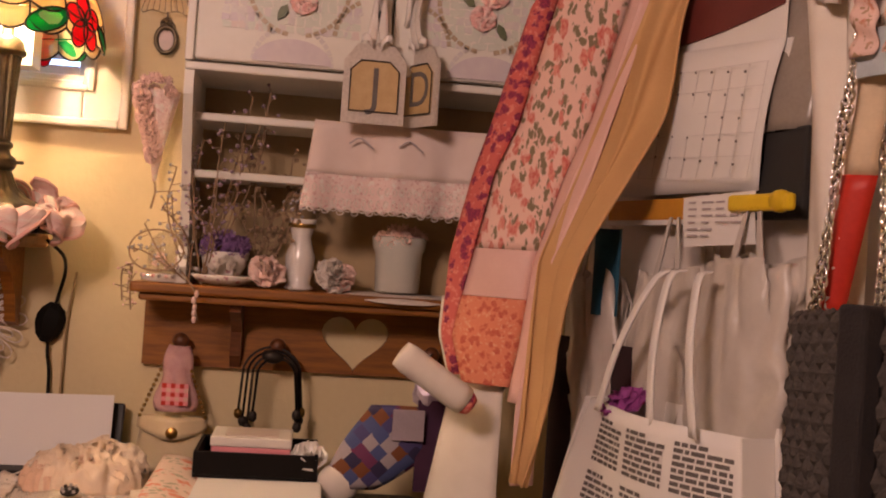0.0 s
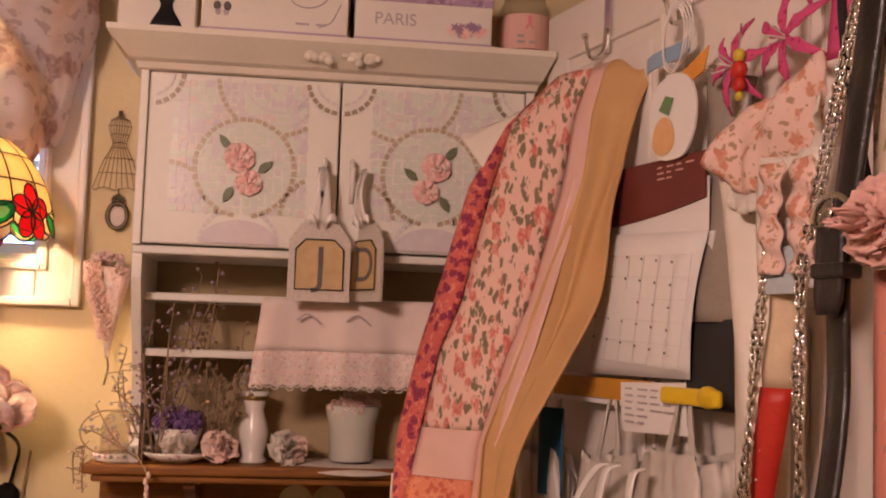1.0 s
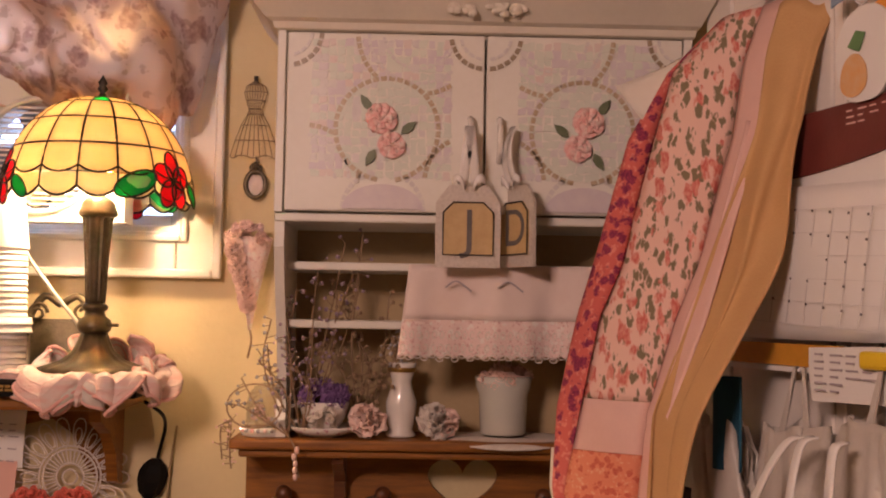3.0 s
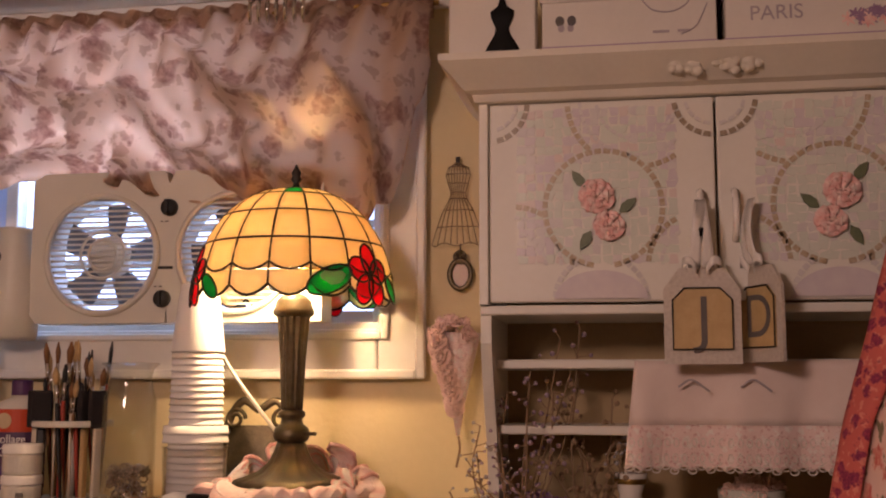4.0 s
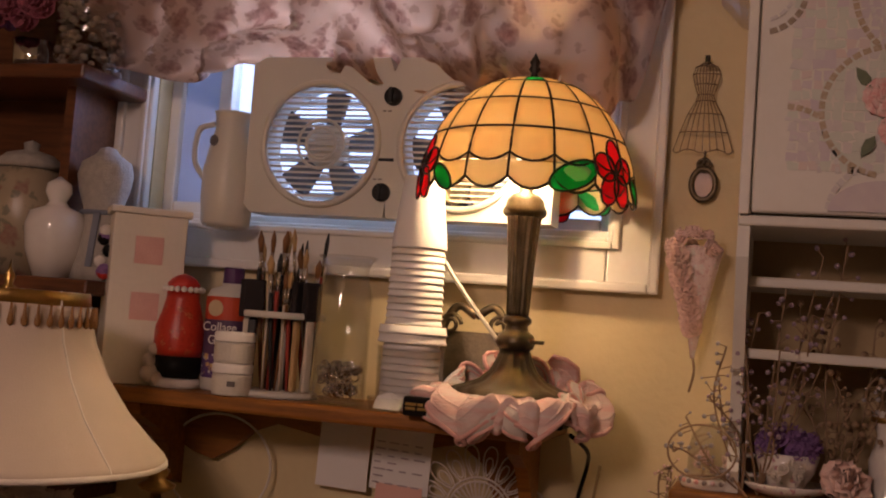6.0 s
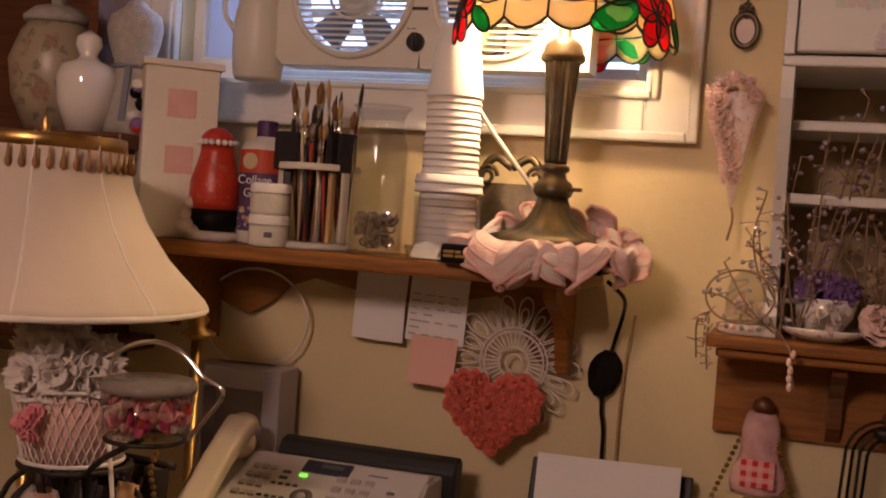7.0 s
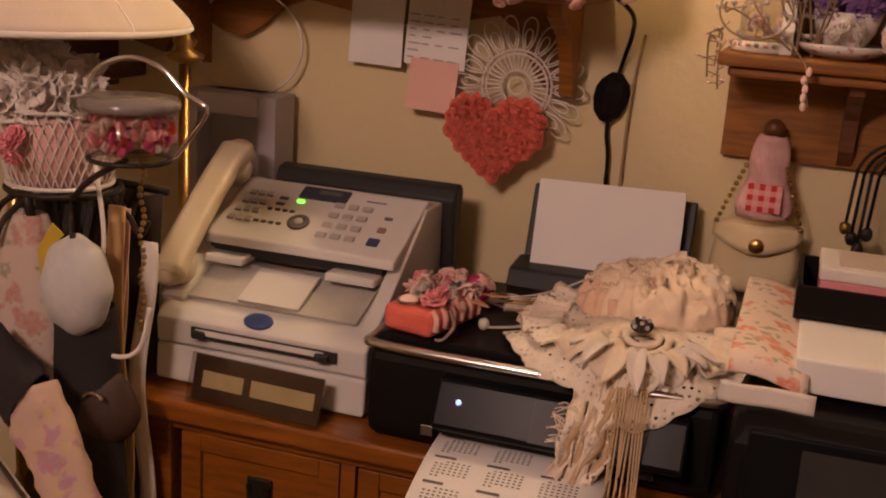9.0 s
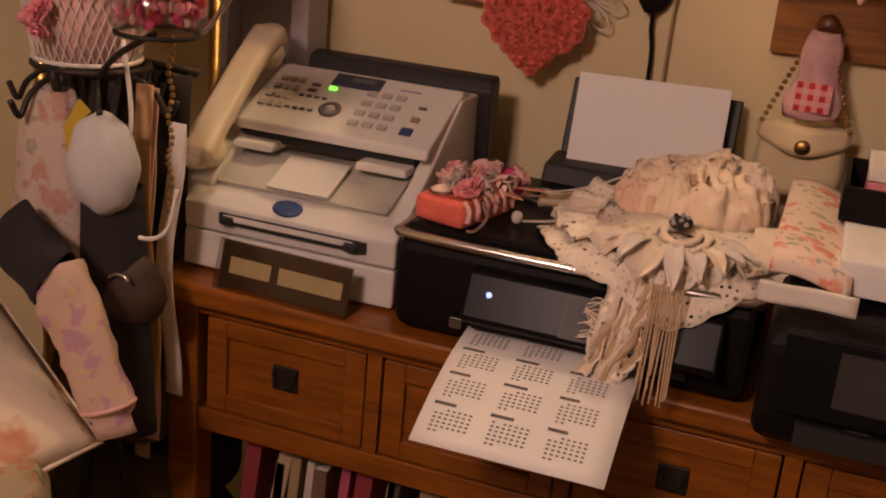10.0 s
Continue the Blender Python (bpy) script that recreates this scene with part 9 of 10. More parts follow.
def build_second_printer_top():
    z = TABLE + 0.1605
    c = thing("floral_cloth", "pink rose-printed cloth folded over the printer", "cloth", (0.232, -0.280, z))

    def over(u, v):
        y = 0.12 - 0.31 * v
        drop = max(0, -y - 0.175) * 1.2
        return (-0.035 + 0.085 * u, max(y, -0.212 - 0.012 * math.sin(5 * u)), 0.022 + 0.016 * math.cos(2.2 * (u - 0.2)) + 0.010 * (1 - v) - drop)
    part("fold", cloth(over, 12, 22, 0.006), floral("rose_chintz", (0.78, 0.62, 0.52), ((0.72, 0.22, 0.14), (0.76, 0.42, 0.30)), (0.46, 0.42, 0.30), size=32, cover=0.36), c, smooth=True)
    part("edging", cloth(lambda u, v: (-0.040 + 0.10 * u, -0.215 - 0.002 * math.sin(8 * u), 0.016 - 0.022 * v), 10, 6, 0.004), LINEN, c, smooth=True)
    w = thing("paper_pack", "pack of white paper lying on the printer", "paper", (0.365, -0.315, z + 0.001))
    part("pack", box(-0.098, 0.100, -0.135, 0.10, 0.0, 0.040, 0.003), PAPER, w)
    b = thing("black_tray", "shallow black cardboard tray", "tray", (0.358, -0.215, z + 0.0415))
    for q in ((-0.100, 0.100, -0.085, 0.085, 0.0, 0.005), (-0.100, 0.100, -0.085, -0.079, 0.005, 0.042), (-0.100, 0.100, 0.079, 0.085, 0.005, 0.042), (-0.100, -0.094, -0.079, 0.079, 0.005, 0.042), (0.094, 0.100, -0.079, 0.079, 0.005, 0.042)):
        part("tray_side", box(*q, 0.001), BLACKP, b)
    part("tissue", rosette(0.03, 6, 3, 0.8), PAPER, b, at=pose(0.085, -0.06, 0.034, -50, 0, 0))
    p = thing("pink_box", "pink and cream gift box with a clear lid window", "box", (0.350, -0.225, z + 0.047))
    part("box_body", box(-0.066, 0.062, -0.055, 0.055, 0.0, 0.042, 0.002), PINK, p)
    part("lid", box(-0.068, 0.064, -0.057, 0.057, 0.0425, 0.058, 0.002), CREAMCARD, p)
    part("lid_window", box(-0.046, 0.042, -0.040, 0.040, 0.0580, 0.0595), surface("window_tissue", (0.56, 0.42, 0.36), (0.66, 0.56, 0.50), 0.3, size=60), p, "clear window over pale tissue")
    # skein of variegated yarn hanging by the runner
    y = thing("yarn_bag", "patchwork pouch in violet and blue with a white toe", "pouch", (0.585, -0.29, 1.095))

    def sock(u, v):
        a = 2 * math.pi * u
        r = 0.030 + 0.018 * math.sin(math.pi * v)
        bend = -0.075 * (1 - v) ** 2
        return (bend + r * 1.5 * math.cos(a), 0.5 * r * math.sin(a), 0.135 * v + 0.2 * bend * 0)
    part("pouch", cloth(sock, 30, 14, 0.004, True), patchwork("patchwork"), y, smooth=True)
    part("toe", ball(0.036, (-0.092, 0, 0.006), (1, 0.6, 0.9), 14), LINEN, y, smooth=True)
    part("label", box(-0.012, 0.040, -0.034, -0.030, 0.085, 0.135, 0.001), surface("grey_card", (0.36, 0.30, 0.34), None, 0.6), y)
    part("yarn_tassel", ball(0.024, (0.045, -0.004, 0.165), (1, 0.7, 1.5), 14, 0.35, 60), surface("silver_lilac_yarn", (0.42, 0.32, 0.44), (0.60, 0.54, 0.58), 0.4, metal=0.4, size=120), y)
    part("dark_tail", cloth(lambda u, v: (0.03 + 0.055 * u, -0.012, 0.0 + 0.15 * v), 4, 6, 0.01), surface("plum_cloth", (0.06, 0.02, 0.05), None, 0.9), y)
    part("cord", tube(curve_pts([(0.04, 0, 0.19), (0.05, 0.12, 0.20), (0.075, 0.225, 0.205)], 5), 0.002, 6), BLACKP, y)


build_second_printer_top()


def build_lower_books():
    rng = random.Random(19)
    hues = ((0.30, 0.05, 0.06), (0.55, 0.40, 0.26), (0.10, 0.08, 0.06), (0.42, 0.30, 0.16), (0.62, 0.56, 0.48), (0.20, 0.12, 0.08), (0.50, 0.10, 0.18))
    x = -0.50
    k = 0
    while x < 0.05:
        w = rng.uniform(0.010, 0.030)
        h = rng.uniform(0.33, 0.41)
        b = thing("magazine", "craft magazine standing under the sideboard", "magazine", (x, -0.40, FLOOR + 0.1625), group="magazines under the sideboard", tip=(0, rng.uniform(2, 9)))
        part("cover", box(0, w, 0.0, 0.21, 0, h, 0.001), surface("cover", hues[k % 7], None, 0.4, size=12), b)
        part("page_block", box(0.0015, w - 0.0015, 0.003, 0.2105, 0.002, h + 0.001), PAPER, b)
        x += w + 0.008
        k += 1
    r = thing("red_bin", "red fabric bin on the lower shelf", "bin", (0.17, -0.30, FLOOR + 0.1625))
    part("bin", box(-0.10, 0.12, -0.11, 0.12, 0, 0.34, 0.010), RED, r)


build_lower_books()


# ---- the corner by the floor lamp ----
def build_corner_shelves():
    s = thing("corner_shelf", "dark red-brown wooden wall shelf unit", "shelf", (0, 0, 0))
    part("back", box(-1.40, -0.905, -0.016, -0.003, 1.25, 2.22), DARKWOOD, s)
    part("side", box(-0.920, -0.902, -0.150, -0.003, 1.25, 1.962), DARKWOOD, s)
    for z, x1 in ((1.962, -0.845), (1.612, -0.800), (1.27, -0.845)):
        part("board", box(-1.40, x1, -0.215, -0.003, z, z + 0.024, 0.004), DARKWOOD, s)
    # tall lidded jar of potpourri
    j = thing("potpourri_jar", "lidded glass jar packed with dried petals and buttons", "jar", (-0.905, -0.120, 1.9865))
    part("jar_glass", lathe([(0.0, 0.0), (0.056, 0.0), (0.060, 0.006), (0.060, 0.150), (0.050, 0.170), (0.047, 0.180), (0.044, 0.180), (0.048, 0.168), (0.057, 0.150), (0.057, 0.006), (0.0, 0.005)], 32), GLASS, j, smooth=True)
    rng = random.Random(23)
    bits = bmesh.new()
    for k in range(230):
        a, r, zz = rng.uniform(0, 6.283), 0.052 * math.sqrt(rng.uniform(0.55, 1)), rng.uniform(0.010, 0.148)
        add(bits, ball(rng.uniform(0.005, 0.009), (r * math.cos(a), r * math.sin(a), zz), (1, 1, rng.uniform(0.4, 1)), 6))
    part("petals", bits, surface("potpourri", (0.46, 0.38, 0.28), (0.20, 0.14, 0.12), 0.7, size=45, spread=0.2), j, "mixed dried petals and buttons")["kind"] = "stuff"
    part("lid", lathe([(0.0, 0.1805), (0.050, 0.1805), (0.050, 0.190), (0.030, 0.200), (0.010, 0.204), (0.010, 0.212), (0.0, 0.214)], 28), GLASS, j, smooth=True)
    f = thing("silk_bouquet", "bunch of magenta silk flowers on the corner shelf", "artificial flowers", (-1.02, -0.12, 1.9865))
    part("cup", lathe([(0.0, 0), (0.030, 0), (0.036, 0.06), (0.034, 0.06), (0.028, 0.004), (0.0, 0.004)], 20), CHROME, f, smooth=True)
    petal_bunch(f, (0, 0, 0.115), 0.060, 22, surface("plum_petals", (0.26, 0.05, 0.10), (0.36, 0.12, 0.14), 0.8), 61)
    # small padded dress form
    d = thing("dress_form", "small white lace mannequin bust with a sash on the shelf", "mannequin", (-0.845, -0.125, 1.6365))
    prof = [(0.0, 0.0), (0.052, 0.0), (0.056, 0.02), (0.050, 0.07), (0.036, 0.108), (0.034, 0.122), (0.044, 0.150), (0.050, 0.178), (0.044, 0.200), (0.022, 0.214), (0.014, 0.224), (0.0, 0.228)]
    bm = lathe(prof, 36, lambda a, i: 1 + 0.02 * math.sin(9 * a + i))
    bm.transform(Matrix.Diagonal((1, 0.72, 1, 1)))
    part("bust", bm, M_GREYLACE, d, smooth=True)
    part("sash", tube([(0.037 * math.cos(a), -0.72 * 0.037 * math.sin(a), 0.114) for a in np.linspace(0, 2 * math.pi, 30, endpoint=False)], 0.004, 6, True), surface("blue_grey_ribbon", (0.20, 0.22, 0.28), None, 0.6), d, "blue-grey ribbon sash")
    part("sash_tail", cloth(lambda u, v: (0.004 + 0.012 * u, -0.030 - 0.012 * v, 0.112 - 0.09 * v), 3, 8, 0.002), surface("ribbon_tail", (0.22, 0.24, 0.30), None, 0.6), d)
    w = thing("white_figurine", "plain white porcelain figurine", "figurine", (-0.905, -0.165, 1.6365))
    fig = lathe([(0.0, 0.0), (0.030, 0.0), (0.046, 0.045), (0.050, 0.085), (0.044, 0.108), (0.020, 0.118), (0.014, 0.126), (0.022, 0.142), (0.020, 0.156), (0.0, 0.170)], 28)
    part("figure", fig, PORCELAIN, w, smooth=True)
    g = thing("ginger_jar", "lidded pottery jar with faded floral decoration", "jar", (-1.01, -0.110, 1.6365))
    part("body", lathe([(0.0, 0.0), (0.045, 0.0), (0.070, 0.06), (0.078, 0.12), (0.060, 0.17), (0.050, 0.185), (0.0, 0.186)], 36), floral("faded_pottery", (0.40, 0.32, 0.22), ((0.30, 0.16, 0.12), (0.36, 0.24, 0.18)), (0.22, 0.20, 0.14), size=24, cover=0.32, rough=0.3), g, smooth=True)
    part("lid", lathe([(0.056, 0.1865), (0.058, 0.196), (0.040, 0.212), (0.012, 0.220), (0.014, 0.232), (0.0, 0.238)], 30), M_GREYLACE, g, smooth=True)
    b = thing("berry_cluster", "cluster of dark red and violet berries", "decoration", (-0.800, -0.15, 1.6365))
    for k in range(26):
        part("berry", ball(0.011, (rng.uniform(-0.03, 0.03), rng.uniform(-0.03, 0.02), 0.010 + rng.uniform(0, 0.075)), seg=8), (PURPLE, RED, CREAMCARD, BLACKP)[k % 4], b, smooth=True)


M_GREYLACE = surface("grey_lace", (0.50, 0.46, 0.40), (0.34, 0.31, 0.28), rough=0.9, size=90, fine=300, bump=0.9)
build_corner_shelves()


def build_floor_lamp():
    x, y = -0.745, -0.47
    l = thing("floor_lamp", "unlit floor lamp with a white bell shade and beaded gold trim", "lamp", (x, y, FLOOR))
    o = -FLOOR
    prof = [(0.104, 1.612), (0.108, 1.585), (0.118, 1.545), (0.138, 1.500), (0.170, 1.452), (0.204, 1.416), (0.222, 1.398), (0.228, 1.386), (0.222, 1.382)]
    gores = 8
    shade = lathe([(r, zz + o) for r, zz in prof] + [(r - 0.004, zz + o) for r, zz in prof[::-1][1:]] + [(prof[0][0], prof[0][1] + o)], 96, lambda a, i: 1 + 0.012 * abs(math.cos(gores / 2 * a)) ** 0.5)
    sh = part("shade", shade, surface("shade_silk", (0.66, 0.55, 0.45), (0.58, 0.48, 0.38), rough=0.8, size=10, fine=500, bump=0.2), l, "white silk bell shade", smooth=True)
    for k in range(gores):
        a = math.pi * (2 * k + 1) / gores + 0.15
        part("seam", tube([(r * 1.004 * math.cos(a), r * 1.004 * math.sin(a), zz + o) for r, zz in prof], 0.0022, 5), LINEN, sh, smooth=True)
    part("gold_band", lathe([(0.106, 1.592 + o), (0.1085, 1.594 + o), (0.1075, 1.610 + o), (0.105, 1.612 + o)], 64), GOLD, sh, "gold braid band", smooth=True)
    drop = mesh_of("bead_drop", lathe([(0.0, -0.030), (0.0036, -0.027), (0.0044, -0.022), (0.0022, -0.012), (0.0014, 0.0), (0.0, 0.0)], 8), surface("amber_bead", (0.20, 0.09, 0.03), (0.34, 0.18, 0.07), rough=0.2), True)
    for k in range(44):
        a = 2 * math.pi * k / 44
        part("bead_drop", drop, None, sh, at=pose(0.1165 * math.cos(a), 0.1165 * math.sin(a), 1.594 + o))
    part("rim_tape", lathe([(0.2285, 1.383 + o), (0.231, 1.385 + o), (0.2300, 1.390 + o), (0.2275, 1.391 + o)], 64), LINEN, sh, smooth=True)
    part("top_disc", lathe([(0.0, 1.604 + o), (0.101, 1.604 + o), (0.101, 1.607 + o), (0.0, 1.607 + o)], 48), LINEN, sh)
    part("finial", lathe([(0.010, 1.607 + o), (0.012, 1.612 + o), (0.005, 1.618 + o), (0.008, 1.628 + o), (0.003, 1.638 + o), (0.0, 1.652 + o)], 16), GOLD, l, smooth=True)
    part("pole", tube([(0, 0, 0.02), (0, 0, 1.60 + o)], 0.011, 14), GOLD, l, smooth=True)
    part("foot", lathe([(0.0, 0.0), (0.13, 0.0), (0.13, 0.012), (0.06, 0.028), (0.02, 0.04), (0.0, 0.042)], 36), GOLD, l, smooth=True)


build_floor_lamp()


def build_iron_stand():
    s = thing("plant_stand", "black wrought-iron stand with curled hooks", "stand", (-0.645, -0.50, FLOOR))
    o = 1.190 - FLOOR
    part("top_ring", tube([(0.070 * math.cos(a), 0.070 * math.sin(a), o - 0.004) for a in np.linspace(0, 2 * math.pi, 30, endpoint=False)], 0.004, 8, True), IRON, s, smooth=True)
    for k in range(3):
        a = 0.5 + 2 * math.pi * k / 3
        part("leg", tube(curve_pts([(0.070 * math.cos(a), 0.070 * math.sin(a), o - 0.004), (0.040 * math.cos(a), 0.040 * math.sin(a), o - 0.15), (0.03 * math.cos(a), 0.03 * math.sin(a), 0.5), (0.16 * math.cos(a), 0.16 * math.sin(a), 0.0)], 8), 0.006, 8), IRON, s, smooth=True)
    for k in range(6):
        a = 2 * math.pi * k / 6 + 0.2
        part("hook", tube(curve_pts([(0.05 * math.cos(a), 0.05 * math.sin(a), o - 0.010), (0.085 * math.cos(a), 0.085 * math.sin(a), o - 0.035), (0.100 * math.cos(a), 0.100 * math.sin(a), o - 0.06), (0.112 * math.cos(a), 0.112 * math.sin(a), o - 0.04)], 6), 0.004, 7), IRON, s, smooth=True)
    part("arm", tube(curve_pts([(0.05, -0.05, o - 0.004), (0.10, -0.085, o + 0.03), (0.16, -0.10, o + 0.064)], 6), 0.004, 7), IRON, s, smooth=True)
    part("tray_ring", tube([(0.165 + 0.046 * math.cos(a), -0.10 + 0.046 * math.sin(a), o + 0.066) for a in np.linspace(0, 2 * math.pi, 24, endpoint=False)], 0.003, 6, True), IRON, s, smooth=True)
    # wire basket of lace flowers
    b = thing("lace_basket", "white wire-mesh basket heaped with lace roses over pink lining", "basket", (-0.650, -0.50, 1.191))
    part("lining", lathe([(0.0, 0.003), (0.060, 0.003), (0.070, 0.050), (0.076, 0.090), (0.0, 0.091)], 30), BLUSH, b, smooth=True)
    wires = bmesh.new()
    for k in range(40):
        for sgn in (-1, 1):
            pts = []
            for q in np.linspace(0, 1, 7):
                a = 2 * math.pi * k / 40 + sgn * 0.5 * q
                r = 0.064 + 0.018 * q
                pts.append((r * math.cos(a), r * math.sin(a), 0.002 + 0.096 * q))
            add(wires, tube(pts, 0.0009, 4))
    part("wire_mesh", wires, LACE, b)["kind"] = "stuff"
    for r, z in ((0.065, 0.002), (0.083, 0.099)):
        part("rim", tube([(r * math.cos(a), r * math.sin(a), z) for a in np.linspace(0, 2 * math.pi, 36, endpoint=False)], 0.003, 6, True), LACE, b, smooth=True)
    petal_bunch(b, (-0.012, -0.01, 0.108), 0.058, 15, LACE, 71, 6, 0.75, 0.62, 0.06)
    petal_bunch(b, (0.0, -0.060, 0.060), 0.030, 8, PINK, 72, 6, 0.8)
    # clear tub of petals with a wire handle
    t = thing("petal_tub", "clear lidded tub of pink and red paper petals", "tub", (-0.480, -0.600, 1.262))
    part("tub", lathe([(0.0, 0.0), (0.050, 0.0), (0.053, 0.004), (0.054, 0.050), (0.051, 0.050), (0.050, 0.004), (0.0, 0.003)], 36), GLASS, t, smooth=True)
    part("lid", lathe([(0.0, 0.051), (0.056, 0.051), (0.057, 0.058), (0.052, 0.064), (0.0, 0.064)], 36), surface("smoky_lid", (0.42, 0.36, 0.32), None, 0.2, trans=0.5), t, smooth=True)
    rng = random.Random(41)
    for m, n in ((PINK, 46), (HOTPINK, 30), (SHELLPINK, 40), (RED, 24)):
        bm = bmesh.new()
        for k in range(n):
            a, r = rng.uniform(0, 6.283), 0.046 * math.sqrt(rng.uniform(0.5, 1))
            add(bm, ball(rng.uniform(0.005, 0.009), (0, 0, 0), (1, 0.35, 1), 6), Matrix.Translation((r * math.cos(a), r * math.sin(a), rng.uniform(0.008, 0.044))) @ Euler((rng.uniform(0, 3), rng.uniform(0, 3), rng.uniform(0, 3))).to_matrix().to_4x4())
        part("petals", bm, m, t)["kind"] = "stuff"
    part("wire_handle", tube(curve_pts([(-0.056, 0.0, 0.056), (-0.045, 0, 0.090), (0.0, 0, 0.108), (0.040, 0.0, 0.100), (0.070, 0, 0.075), (0.098, 0.0, 0.060), (0.080, 0.0, 0.030), (0.056, 0, 0.0)], 7), 0.003, 8), CHROME, t, "bent silver wire handle", smooth=True)
    # brass pole beside the stand
    p = thing("brass_pole", "slim brass pole with a turned finial", "pole", (-0.610, -0.27, FLOOR))
    part("rod", tube([(0, 0, 0.0), (0, 0, 1.335 - FLOOR)], 0.008, 12), GOLD, p, smooth=True)
    part("finial", lathe([(0.010, 1.330 - FLOOR), (0.026, 1.336 - FLOOR), (0.028, 1.342 - FLOOR), (0.012, 1.350 - FLOOR), (0.018, 1.362 - FLOOR), (0.006, 1.374 - FLOOR), (0.0, 1.384 - FLOOR)], 22), GOLD, p, smooth=True)
    part("foot", lathe([(0.0, 0.0), (0.07, 0.0), (0.07, 0.01), (0.01, 0.03), (0.0, 0.03)], 28), GOLD, p, smooth=True)
    # picture frame and wire wreath behind the fax
    f = thing("picture_frame", "pale lilac shadow-box frame with a small dried arrangement", "picture frame", (-0.632, -0.105, TABLE + 0.001), turn=4)
    z0, z1 = 0.10, 0.368
    for q in ((-0.082, -0.052, z0, z1), (0.052, 0.082, z0, z1), (-0.052, 0.052, z0, z0 + 0.034), (-0.052, 0.052, z1 - 0.034, z1)):
        part("frame_side", box(q[0], q[1], 0.0, 0.080, q[2], q[3], 0.002), M_LILACF, f)
    part("backing", box(-0.052, 0.052, 0.050, 0.078, z0, z1), M_LILACF, f)
    part("stand_foot", box(-0.07, 0.07, 0.0, 0.08, 0.0, z0, 0.002), M_LILACF, f)
    petal_bunch(f, (0.004, 0.034, 0.235), 0.022, 10, surface("rust_petals", (0.42, 0.16, 0.05), (0.30, 0.10, 0.04), 0.8), 81)
    w = thing("wire_hoop", "thin white wire hoop hanging on the wall", "hoop", (-0.640, -0.026, 1.345))
    part("hoop", tube([(0.098 * math.cos(a), -0.003, 0.085 * math.sin(a)) for a in np.linspace(0, 2 * math.pi, 44, endpoint=False)], 0.0022, 6, True), LINEN, w, smooth=True)
    # bags and cap hanging from the stand
    c = thing("floral_bag", "faded floral drawstring bag hanging from the stand", "bag", (-0.660, -0.555, 0.925))

    def sack(u, v):
        a = 2 * math.pi * u
        r = 0.058 * (1 - 0.55 * v ** 3) * (1 + 0.08 * math.sin(6 * a) * v + 0.1 * noise.noise(Vector((math.cos(a), math.sin(a), 3 * v))))
        return (r * math.cos(a), 0.6 * r * math.sin(a), 0.235 * v)
    part("sack", cloth(sack, 36, 14, 0.003, True), floral("faded_floral", (0.48, 0.38, 0.32), ((0.42, 0.18, 0.16), (0.44, 0.28, 0.22)), (0.28, 0.25, 0.18), size=26, cover=0.36), c, smooth=True)
    part("cord", tube(curve_pts([(0, 0, 0.225), (0.010, 0.0, 0.25), (0.012, 0.01, 0.27)], 5), 0.004, 6), LINEN, c)
    h = thing("sun_hat", "white quilted sun hat hanging on the stand", "hat", (-0.572, -0.575, 1.085))
    crown = lathe([(0.052, -0.004), (0.053, 0.004), (0.046, 0.018), (0.026, 0.029), (0.0, 0.033)], 36, lambda a, i: 1 + 0.03 * math.cos(8 * a))
    part("crown", crown, surface("quilted_white", (0.56, 0.54, 0.52), (0.46, 0.45, 0.45), 0.9, size=70), h, smooth=True, at=pose(0, 0, 0, 90, 0, 10) @ Matrix.Diagonal((0.85, 1.2, 1, 1)))
    k = thing("black_bag", "black cloth bag with long straps on the stand", "bag", (-0.585, -0.545, 0.720))
    part("bag_body", cloth(lambda u, v: (0.062 * math.cos(2 * math.pi * u) * (1 - 0.35 * v), 0.032 * math.sin(2 * math.pi * u), 0.33 * v), 28, 12, 0.004, True), BLACKCLOTH, k, smooth=True)
    for x in (-0.02, 0.012):
        part("strap", tube(curve_pts([(x, -0.01, 0.31), (x + 0.004, -0.02, 0.40), (x, 0.0, 0.455)], 6), 0.004, 6), BLACKCLOTH, k)
    part("yellow_print", slab([(0, 0), (0.020, 0.03), (0.012, 0.052), (0.034, 0.072), (0.018, 0.085), (-0.004, 0.05)], 0.002), surface("yellow_cloth", (0.55, 0.38, 0.03), None, 0.8), k, at=pose(-0.035, -0.036, 0.355))
    for i, (x, y, z0, z1, m) in enumerate(((-0.565, -0.50, 0.72, 1.17, TAN), (-0.585, -0.47, 0.66, 1.16, BLUSH), (-0.548, -0.47, 0.74, 1.12, LINEN), (-0.60, -0.46, 0.62, 1.15, M_SANDLACE))):
        r = thing("ribbon_length", "length of cream and pink trimming hanging from the stand", "ribbon", (x, y, z0), group="trimmings on the stand")
        part("ribbon", cloth(lambda u, v, i=i, z0=z0, z1=z1: ((u - 0.5) * 0.024 + 0.008 * math.sin(6 * v + i), 0.004 * math.sin(9 * v), (z1 - z0) * v), 4, 18, 0.003), m, r, smooth=True)
    q = thing("pearl_string", "loop of white cord and pearls hanging from the stand", "string", (-0.525, -0.545, 1.09))
    part("cord", tube(curve_pts([(-0.04, 0, 0.14), (-0.03, 0, 0.04), (-0.052, 0, -0.06), (-0.02, -0.005, -0.098), (0.022, -0.005, -0.085), (0.035, 0, -0.03)], 8), 0.003, 7), LINEN, q, smooth=True)
    pl = bmesh.new()
